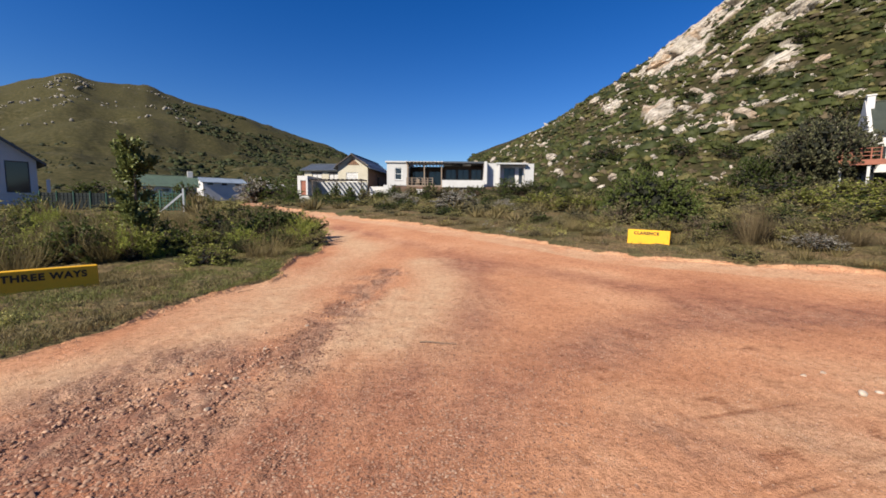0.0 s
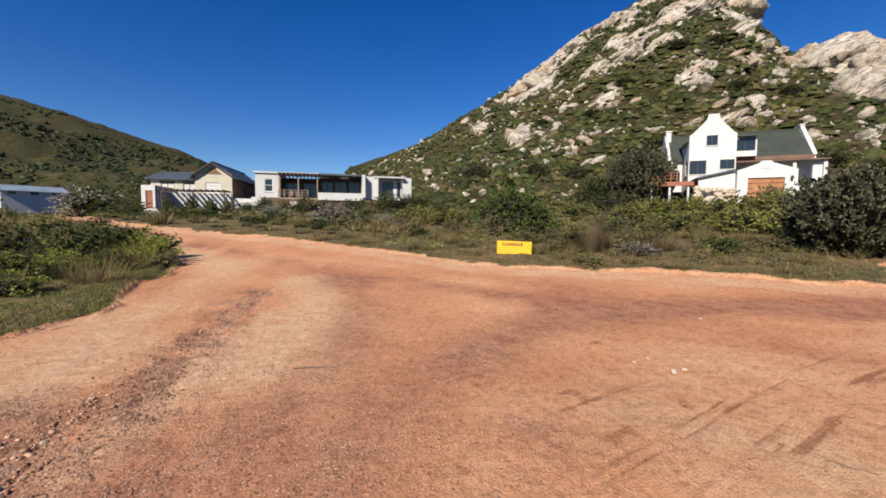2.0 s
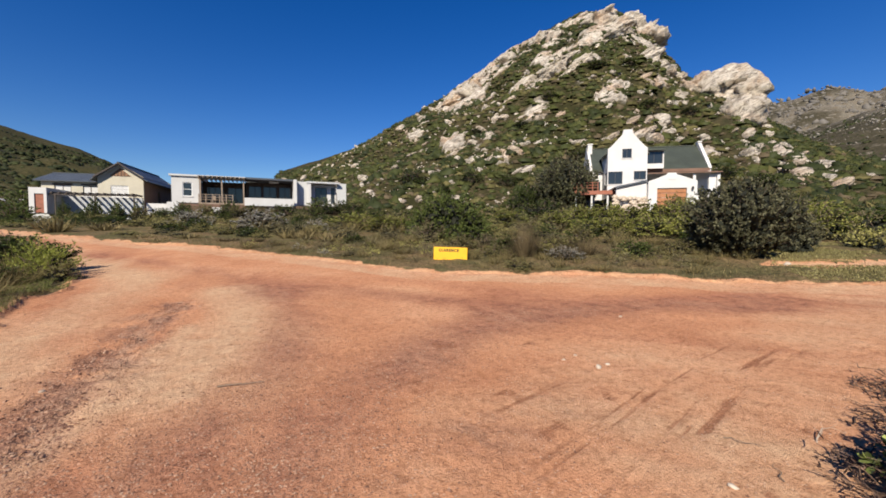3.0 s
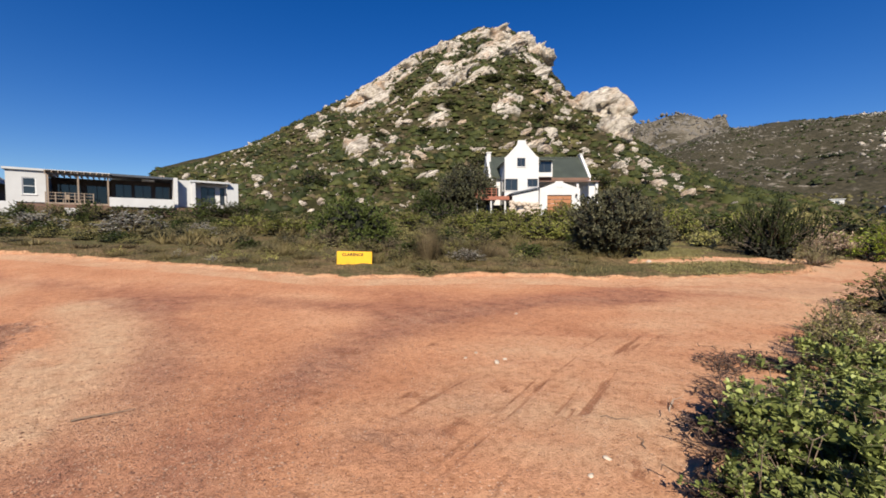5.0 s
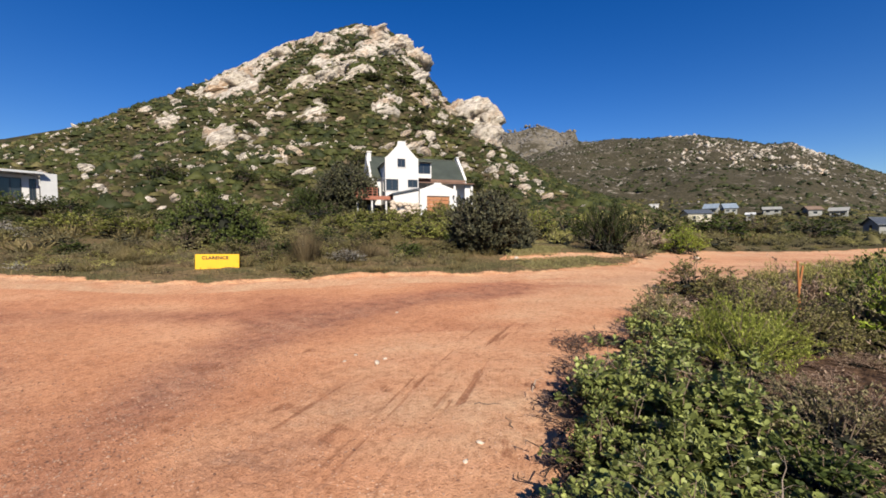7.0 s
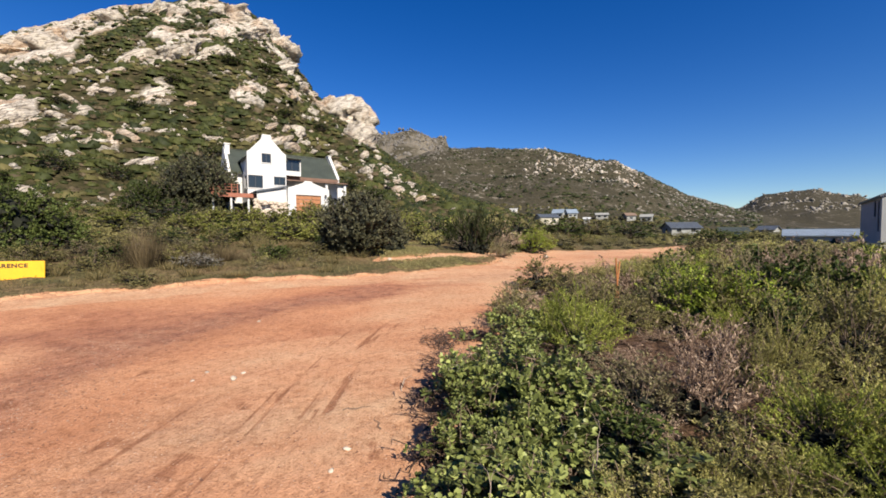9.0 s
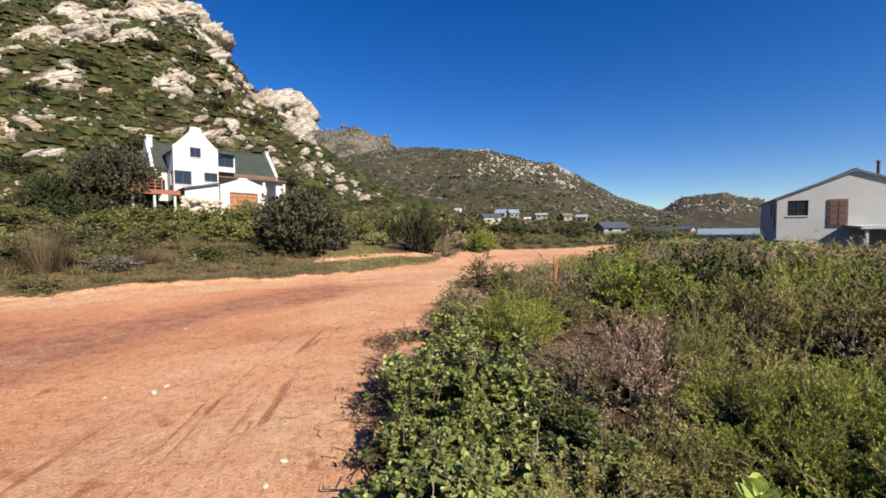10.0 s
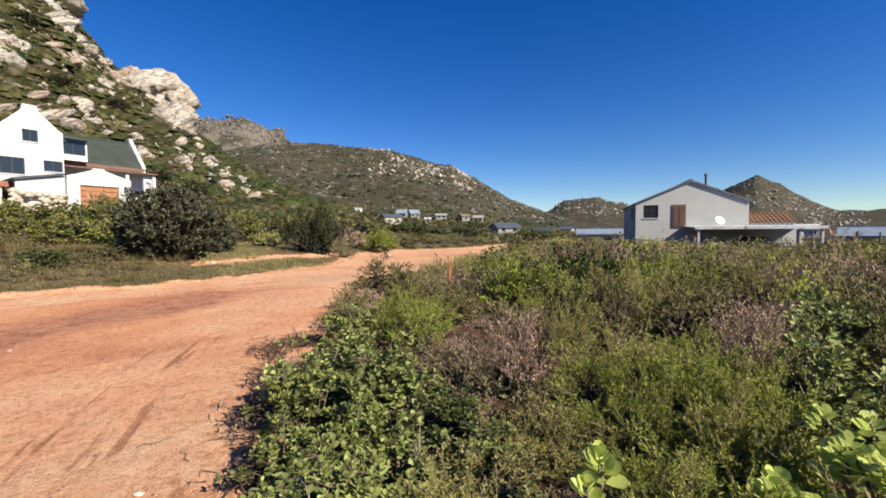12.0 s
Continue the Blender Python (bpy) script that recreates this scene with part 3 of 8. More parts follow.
def on_drive(x, y):
    return inside(DRIVE, x + 0.4 * fbm(x, y, 0.9, 4, 8), y + 0.4 * fbm(x, y, 0.9, 4, 9))


# bare sandstone on the koppie, as outlines in bearing and height angle
OUTCROPS = [
    [(24.6, 16.0), (27.0, 18.8), (32.5, 23.2), (36.2, 24.5), (35.8, 21.6), (32.1, 20.0), (31.5, 17.3), (27.3, 16.0)],
    [(36.4, 23.6), (40.0, 26.0), (46.0, 28.0), (50.0, 27.0), (55.0, 22.0), (53.5, 20.9), (51.1, 21.9), (47.4, 24.1), (43.3, 25.0), (39.9, 23.3)],
    [(37.4, 21.2), (45.7, 24.4), (48.2, 24.2), (45.7, 22.0), (42.4, 20.3)],
    [(56.2, 17.0), (61.0, 20.0), (66.0, 16.6), (64.5, 12.6), (62.0, 12.6), (59.5, 15.0)],
]
LEDGES = [[(46.0, 16.0), (47.4, 18.5), (50.3, 18.4), (50.3, 16.0)], [(25.2, 11.8), (27.7, 13.2), (29.2, 10.9), (26.5, 10.1)], [(52.7, 17.8), (55.6, 18.2), (55.2, 16.5)],
          [(29.4, 9.6), (34.9, 11.2), (34.9, 9.4)], [(20.6, 12.5), (21.7, 14.1), (23.3, 13.7), (22.4, 12.3)], [(63.0, 8.0), (64.4, 10.6), (66.9, 7.2), (65.5, 6.0)]]


def build_ground():
    az = np.concatenate([np.arange(-66, 16, 0.4), np.arange(16, 70, 0.3), np.arange(70, 152, 0.4), np.arange(152, 294, 3.0)])
    r = np.concatenate([[0.35, 0.6, 0.85], np.geomspace(1.1, 8.5, 140)[:-1], np.geomspace(8.5, 23, 115)[:-1], np.geomspace(23, 60, 40)[:-1], np.geomspace(60, 115, 24)[:-1], np.geomspace(115, 245, 74)[:-1], np.geomspace(245, 300, 6)[:-1], np.geomspace(300, 1000, 38)[:-1], np.geomspace(1000, 4500, 12)])
    A, R = np.meshgrid(np.radians(az), r)
    x, y = R * np.sin(A), R * np.cos(A)
    z, far = terrain(x, y)
    road = on_road(x, y)
    drive = on_drive(x, y)
    # wear of the road, by the lines that wheels and water follow
    warp = 0.5 * fbm(x, y, 0.5, 4, 21)
    main = [(-22, 47), (-12, 30.5), (-6.5, 21.1), (-2.6, 15.5), (0.1, 11.3), (2.6, 8.7), (4.2, 7.2), (6.2, 5.5), (9.1, 4.2), (12, 2.4), (20, -1.2), (34, -7.8), (60, -22)]
    main2 = [(-22, 45), (-12.5, 29), (-7.4, 19.6), (-3.8, 14.3), (-1.0, 10.6), (1.0, 8.8), (2.43, 7.9), (3.7, 6.7), (6.2, 4.9), (9.6, 3.0), (20, -2.0), (34, -9.2), (60, -24)]
    turn = [(-1.7, -6), (-1.3, 1.0), (-1.0, 2.65), (-0.5, 3.2), (0.06, 4.14), (0.45, 5.6), (0.73, 7.4), (0.5, 9.5)]
    turn2 = [(-0.7, -3), (-0.2, 2.0), (0.5, 3.2), (1.26, 4.0), (2.4, 4.85), (3.8, 5.45), (6.2, 5.15), (9.1, 4.2)]
    rubble = [(-4.6, -2.5), (-3.4, 1.4), (-2.8, 2.8), (-2.4, 3.9)]
    rubble2 = [(-3.0, -1.0), (-2.1, 2.2), (-1.73, 3.06), (-1.55, 3.5), (-1.49, 4.6), (-1.41, 6.1), (-1.14, 8.7)]
    rubble3 = [(0.88, 2.25), (1.55, 2.47), (2.48, 2.78)]
    crust = [(-1.75, 2.5), (-1.49, 3.16), (-1.37, 3.63), (-1.21, 4.6), (-1.0, 5.5), (-0.8, 7.07)]
    crown = [(-0.76, 4.6), (-0.44, 5.7), (-0.04, 7.1), (-0.2, 8.7), (-0.42, 9.8)]
    west = [(-4.2, 1.0), (-3.2, 3.2), (-2.65, 4.7), (-2.64, 5.6), (-2.66, 7.1), (-2.6, 9.1), (-2.4, 12), (-3.9, 15.0), (-7, 21)]
    d_main, d_main2, d_turn, d_turn2 = (line_dist(q, x, y) + 0.7 * warp for q in (main, main2, turn, turn2))
    d_rub, d_rub2, d_crown, d_west, d_crust = (line_dist(q, x, y) + 0.5 * warp for q in (rubble, rubble2, crown, west, crust))
    d_rub3 = line_dist(rubble3, x, y) + warp
    along, across = 0.66 * x - 0.75 * y, 0.75 * x + 0.66 * y
    side = smooth01((x + 1.2) / 2.5)
    streak = side * fbm(along * 0.22, across * 1.5, 1.0, 5, 31) + (1 - side) * fbm(x * 1.7, y * 0.3, 1.0, 5, 33)
    red = np.clip(np.exp(-(d_main / 0.7) ** 2) * 0.85 + np.exp(-(d_main2 / 0.5) ** 2) * 0.45 + np.exp(-(d_turn / 0.6) ** 2) * 1.05 + np.exp(-(d_turn2 / 0.55) ** 2) * 0.95 + 0.7 * np.exp(-(d_rub / 0.5) ** 2) + 0.7 * streak - 0.14, 0, 1)
    pale = np.clip(1.0 * np.exp(-(d_crown / 0.6) ** 2) + 1.1 * np.exp(-(d_west / 0.75) ** 2) + 1.0 * np.exp(-(d_crust / 0.28) ** 2) + 0.4 * fbm(x, y, 0.7, 4, 37) - 0.6 * streak - 0.14 + 0.6 * smooth01((x - 1.0) / 2.0) * smooth01((4.8 - y) / 2.0) - 0.5 * np.exp(-(d_turn2 / 0.5) ** 2), 0, 0.95)
    near_west = smooth01((3.5 + 0.25 * (x + 2.4) - y) / 0.8) * smooth01((-1.5 - x) / 0.5)
    pale = pale * (1 - 0.85 * near_west)
    red = np.maximum(red, 0.9 * near_west)
    pale = np.maximum(pale, np.where(line_dist(NORTH_VERGE, x, y) < 0.9, 0.55 + 0.8 * fbm(x, y, 1.5, 3, 44), 0).clip(0, 0.9))
    rough = np.clip(1.3 * np.exp(-(d_rub / 0.45) ** 2) * (0.75 + 1.2 * fbm(x, y, 2.2, 3, 41)) + 1.0 * np.exp(-(d_rub2 / 0.34) ** 2) * (0.5 + 1.9 * fbm(x, y, 2.6, 3, 42)) + np.exp(-(d_rub3 / 0.4) ** 2) * (0.05 + 0.6 * fbm(x, y, 2.6, 3, 43)) + 0.45 * np.exp(-(d_turn / 0.5) ** 2) * (0.55 + streak) + 0.35 * np.exp(-(d_turn2 / 0.45) ** 2) * (0.55 + streak), 0, 1)
    tyre = [(2.37, 1.63), (3.0, 1.8), (3.85, 2.07), (4.87, 2.29), (6.6, 2.55), (7.6, 2.45)]
    tread = np.zeros_like(x)
    for off, wide, deep in ((0.0, 0.05, 1.0), (0.11, 0.028, 0.8), (0.20, 0.028, 0.8), (0.52, 0.04, 0.8), (0.62, 0.028, 0.6), (0.78, 0.028, 0.5), (1.25, 0.04, 0.5)):
        path = [(a - off * 0.25, b + off) for a, b in [(0.9, 1.12), (1.7, 1.42)] + tyre]
        gone = np.clip(0.75 + 3.2 * fbm(0.3 * x + 7 * off, 2.2 * y, 1.5, 3, 50 + int(9 * off)), 0, 1)
        tread = np.maximum(tread, deep * gone * np.exp(-((line_dist(path, x, y) + 0.07 * fbm(x, y, 0.9, 3, 50)) / wide) ** 2))
    tread *= smooth01((7.4 - x) / 2.5)
    damp = np.clip(tread * (1.0 + 1.8 * fbm(x, y, 0.9, 4, 51)), 0, 0.85)
    spots = fbm(x, y, 2.6, 3, 57)
    damp = np.maximum(damp, np.clip((spots - 0.44) * 7, 0, 0.6) * smooth01((5.5 - np.hypot(x - 3.3, y - 2.6)) / 3))
    z = z + np.where(road, 0.04 * rough * fbm(x, y, 8.0, 3, 61) - 0.012 * tread - 0.03 * np.exp(-(d_main / 0.6) ** 2), 0)
    z = z + np.where(~road & ~drive & (R < 60), 0.05 + 0.05 * fbm(x, y, 2.5, 3, 63) + 0.03 * (x < -2), 0) * smooth01(line_dist(NORTH_VERGE + SOUTH_VERGE, x, y) / 0.25) * smooth01(line_dist(WEST_VERGE, x, y) / 0.30)
    na, nr = len(az), len(r)
    idx = np.arange(nr * na).reshape(nr, na)
    nxt = np.roll(idx, -1, axis=1)
    quads = np.stack([idx[:-1], idx[1:], nxt[1:], nxt[:-1]], -1).reshape(-1, 4)
    mask = (road | drive).ravel()
    face_road = mask[quads].sum(1) >= 2
    V = np.stack([x, y, z], -1).reshape(-1, 3)
    centre = len(V)
    near = 1 - smooth01((R - 30) / 35)
    el, deg = np.degrees(np.arctan2(z - 1.55, R)), np.degrees(A)
    ja, je = 0.9 * fbm(x, y, 0.12, 4, 72), 0.9 * fbm(x, y, 0.12, 4, 73)
    solid = np.zeros(z.shape, bool)
    for poly in OUTCROPS + LEDGES:
        solid |= inside(poly, deg + ja, el + je)
    solid &= (far == 0) & (R > 70) & (R < 290) & (fbm(x, y, 0.09, 4, 74) > -0.30)
    steep = fbm(x, y, 0.06, 5, 71)
    bare = np.where(solid, 1.0, np.where((far == 0) & (R > 70) & (z > 9), np.clip((steep - 0.50) * 7, 0, 1), 0))
    bare = np.maximum(bare, np.where((far == 1) & (R > 560) & (deg > 52) & (deg < 76), np.clip(0.08 + 0.8 * fbm(x, y, 0.03, 4, 77), 0, 0.24), 0))
    bed = fbm(x, y, 0.13, 4, 75)
    z = z + np.where(solid, 0.9 + 2.4 * np.floor(bed * 5) / 5 + 0.9 * fbm(x, y, 0.7, 3, 76), 0)
    V = np.stack([x, y, z], -1).reshape(-1, 3)
    jx, jy = 0.45 * fbm(x, y, 0.9, 4, 5), 0.45 * fbm(x, y, 0.9, 4, 6)
    gap = np.minimum.reduce([line_dist(q, x + jx, y + jy) * k for q, k in ((NORTH_VERGE, 1.0), (SOUTH_VERGE, 2.2), (WEST_VERGE, 3.0))])
    gap = np.minimum(gap, line_dist(DRIVE + DRIVE[:1], x, y) + 0.1)
    sand = np.where(R < 60, 1 - smooth01(gap / 0.5), 0)
    attrs = dict(sand=sand, west=smooth01((10 - x) / 60), red=red, pale=np.where(drive & ~road, 0.8, pale), rough=rough, damp=damp, near=near, far=far, bare=bare, litter=np.where((x > 0.5) & (y < np.interp(x, [0, 12, 16, 24, 48, 70], [2.6, 1.6, -0.8, -4.2, -13.0, -25])), smooth01((line_dist(SOUTH_VERGE, x, y) - 0.25 + 0.5 * fbm(x, y, 1.5, 3, 66)) / 0.35), 0.0))
    for name, keep, keys, mat, label in (("road", face_road, ("red", "pale", "rough", "damp"), M["road"], "orange dirt road junction with gravel streaks and tyre marks"),
                                         ("ground", ~face_road, ("near", "far", "bare", "litter", "sand", "west"), M["ground"], "heath-covered sandy ground rising into rocky hills")):
        q = quads[keep]
        used, inv = np.unique(q, return_inverse=True)
        me = mesh_np(name, V[used], inv.reshape(-1, 4), True)
        for key in keys:
            a = me.attributes.new(key, "FLOAT", "POINT")
            a.data.foreach_set("value", attrs[key].ravel()[used].astype(np.float32))
        if name == "road":
            cap = bmesh.new()
            cap.from_mesh(me)
            bmesh.ops.holes_fill(cap, edges=[e for e in cap.edges if e.is_boundary and all(v.co.xy.length < 0.4 for v in e.verts)])
            cap.to_mesh(me)
            cap.free()
        me.materials.append(mat)
        tagged(new(name, me), label, name, kind="structure")


build_ground()

# ---- building helpers ----
def part(name, bm, mat, parent, label="", smooth=False):
    """One mesh object under a thing or under a part."""
    me = bpy.data.meshes.new(name)
    bmesh.ops.recalc_face_normals(bm, faces=bm.faces)
    bm.to_mesh(me)
    bm.free()
    if smooth:
        me.polygons.foreach_set("use_smooth", np.ones(len(me.polygons), bool))
    me.materials.append(mat)
    ob = new(name, me)
    ob.parent = parent
    if label:
        tagged(ob, label)
    return ob


def add_box(bm, x0, x1, y0, y1, z0, z1, m=None, bevel=0.0):
    v = [bm.verts.new(p) for p in ((x0, y0, z0), (x1, y0, z0), (x1, y1, z0), (x0, y1, z0), (x0, y0, z1), (x1, y0, z1), (x1, y1, z1), (x0, y1, z1))]
    for f in ((0, 3, 2, 1), (4, 5, 6, 7), (0, 1, 5, 4), (1, 2, 6, 5), (2, 3, 7, 6), (3, 0, 4, 7)):
        bm.faces.new([v[i] for i in f])
    if bevel:
        es = {e for a in v for e in a.link_edges}
        v = list({w for f in bmesh.ops.bevel(bm, geom=list(es), offset=bevel, segments=1, affect="EDGES")["faces"] for w in f.verts} | {w for w in v if w.is_valid})
    if m is not None:
        bmesh.ops.transform(bm, matrix=m, verts=v)
    return v


def add_prism(bm, outline, y0, y1, m=None):
    """An outline in x and z, pushed from y0 to y1."""
    a = [bm.verts.new((x, y0, z)) for x, z in outline]
    b = [bm.verts.new((x, y1, z)) for x, z in outline]
    n = len(a)
    bm.faces.new(a)
    bm.faces.new(b[::-1])
    for k in range(n):
        bm.faces.new((a[k], b[k], b[(k + 1) % n], a[(k + 1) % n]))
    if m is not None:
        bmesh.ops.transform(bm, matrix=m, verts=a + b)
    return a + b


def add_tube(bm, p, q, r0, r1=None, sides=8):
    p, q = Vector(p), Vector(q)
    m = Matrix.Translation((p + q) / 2) @ (q - p).to_track_quat("Z", "Y").to_matrix().to_4x4()
    bmesh.ops.create_cone(bm, cap_ends=True, segments=sides, radius1=r0, radius2=r0 if r1 is None else r1, depth=(q - p).length, matrix=m)


def thing(name, place, turn, label, category, group=""):
    e = new(name)
    e.empty_display_size = 0.3
    e.matrix_world = Matrix.Translation(place) @ pose(0, 0, 0, 0, 0, turn)
    return tagged(e, label, category, group)


def wall_mesh(w, h, thick, holes, top=None):
    """A wall from x 0 to w, outer face at y 0, with openings (x, z, width, height) and an outline (list of x, z) above h."""
    bm = bmesh.new()
    xs = sorted({0.0, w, *(v for x, z, a, b in holes for v in (x, x + a))})
    zs = sorted({0.0, h, *(v for x, z, a, b in holes for v in (z, z + b))})
    at = {}

    def corner(x, z):
        if (x, z) not in at:
            at[x, z] = bm.verts.new((x, 0, z))
        return at[x, z]

    for x0, x1 in zip(xs, xs[1:]):
        for z0, z1 in zip(zs, zs[1:]):
            cx, cz = (x0 + x1) / 2, (z0 + z1) / 2
            if not any(x < cx < x + a and z < cz < z + b for x, z, a, b in holes):
                bm.faces.new((corner(x0, z0), corner(x1, z0), corner(x1, z1), corner(x0, z1)))
    if top:
        bm.faces.new([corner(x, h) for x in xs] + [bm.verts.new((x, 0, z)) for x, z in reversed(top)])
    out = bmesh.ops.extrude_face_region(bm, geom=list(bm.faces))
    bmesh.ops.translate(bm, vec=(0, thick, 0), verts=[v for v in out["geom"] if isinstance(v, bmesh.types.BMVert)])
    return bm


def window_in(house, at, x, z, w, h, frame=None, bars=(1, 0), name="window", glass=None, sill=True):
    """A window set back in its opening: frame, bars, sill and pane. at: the wall's own matrix in the house."""
    frame = frame or M["dark_frame"]
    bm = bmesh.new()
    t, y0, y1 = 0.07, 0.05, 0.13
    for b in ((x, x + t, z, z + h), (x + w - t, x + w, z, z + h), (x + t, x + w - t, z, z + t), (x + t, x + w - t, z + h - t, z + h)):
        add_box(bm, b[0], b[1], y0, y1, b[2], b[3])
    ob = part(name, bm, frame, house)
    ob.matrix_basis = at
    for k in range(bars[0]):
        c = x + w * (k + 1) / (bars[0] + 1)
        bm = bmesh.new()
        add_box(bm, c - 0.03, c + 0.03, y0 + 0.004, y1 - 0.004, z + t, z + h - t)
        part("bar", bm, frame, ob)
    for k in range(bars[1]):
        c = z + h * (k + 1) / (bars[1] + 1)
        bm = bmesh.new()
        add_box(bm, x + t, x + w - t, y0 + 0.008, y1 - 0.008, c - 0.025, c + 0.025)
        part("bar", bm, frame, ob)
    pane = bmesh.new()
    add_box(pane, x + t, x + w - t, 0.085, 0.097, z + t, z + h - t)
    part("pane", pane, glass or M["glass"], ob)
    if sill:
        s = bmesh.new()
        add_box(s, x - 0.08, x + w + 0.08, -0.07, 0.05, z - 0.09, z - 0.004, bevel=0.01)
        part("sill", s, M["white"], ob)
    return ob


def wall(house, x, y, turn, w, h, mat, holes=(), top=None, z=0.0, thick=0.25, windows=True, frame=None, bars=(1, 0), label="", sill=True):
    at = Matrix.Translation((x, y, z)) @ pose(0, 0, 0, 0, 0, turn)
    ob = part("wall", wall_mesh(w, h, thick, list(holes), top), mat, house, label)
    ob.matrix_basis = at
    if windows:
        for a, b, c, d in holes:
            window_in(house, at, a, b, c, d, frame, bars, sill=sill and d < 1.8)
    return at


def slab(house, name, corners, thick, mat, label=""):
    """A sheet from four corners, given a thickness downwards."""
    bm = bmesh.new()
    top = [bm.verts.new(c) for c in corners]
    low = [bm.verts.new((c[0], c[1], c[2] - thick)) for c in corners]
    bm.faces.new(top)
    bm.faces.new(low[::-1])
    for k in range(4):
        bm.faces.new((top[k], low[k], low[(k + 1) % 4], top[(k + 1) % 4]))
    return part(name, bm, mat, house, label)


def block(house, name, x0, x1, y0, y1, z0, z1, mat, label="", bevel=0.0):
    bm = bmesh.new()
    add_box(bm, x0, x1, y0, y1, z0, z1, bevel=bevel)
    return part(name, bm, mat, house, label)


def gable_roof(house, x0, x1, y0, y1, eave, ridge, over, mat, along="x", thick=0.14):
    """Two roof slopes with a ridge along x or y."""
    if along == "x":
        ym = (y0 + y1) / 2
        s = (ridge - eave) / (ym - y0)
        a, b, c, d = x0 - over, x1 + over, y0 - over, y1 + over
        slab(house, "roof_slope", [(a, c, eave - s * over), (b, c, eave - s * over), (b, ym, ridge), (a, ym, ridge)], thick, mat)
        slab(house, "roof_slope", [(a, ym, ridge), (b, ym, ridge), (b, d, eave - s * over), (a, d, eave - s * over)], thick, mat)
        block(house, "ridge_cap", a, b, ym - 0.12, ym + 0.12, ridge - 0.03, ridge + 0.05, mat)
    else:
        xm = (x0 + x1) / 2
        s = (ridge - eave) / (xm - x0)
        a, b, c, d = y0 - over, y1 + over, x0 - over, x1 + over
        slab(house, "roof_slope", [(c, a, eave - s * over), (xm, a, ridge), (xm, b, ridge), (c, b, eave - s * over)], thick, mat)
        slab(house, "roof_slope", [(xm, a, ridge), (d, a, eave - s * over), (d, b, eave - s * over), (xm, b, ridge)], thick, mat)
        block(house, "ridge_cap", xm - 0.12, xm + 0.12, a, b, ridge - 0.03, ridge + 0.05, mat)


def rail(house, x0, x1, y, z, h=0.95, mat=None, n=4):
    bm = bmesh.new()
    for k in range(n + 1):
        c = x0 + (x1 - x0) * k / n
        add_box(bm, c - 0.04, c + 0.04, y - 0.04, y + 0.04, z, z + h)
    for k in range(3):
        c = z + h * (0.35 + 0.3 * k)
        add_box(bm, x0, x1, y - 0.025, y + 0.025, c - 0.025, c + 0.025)
    return part("railing", bm, mat or M["timber"], house)


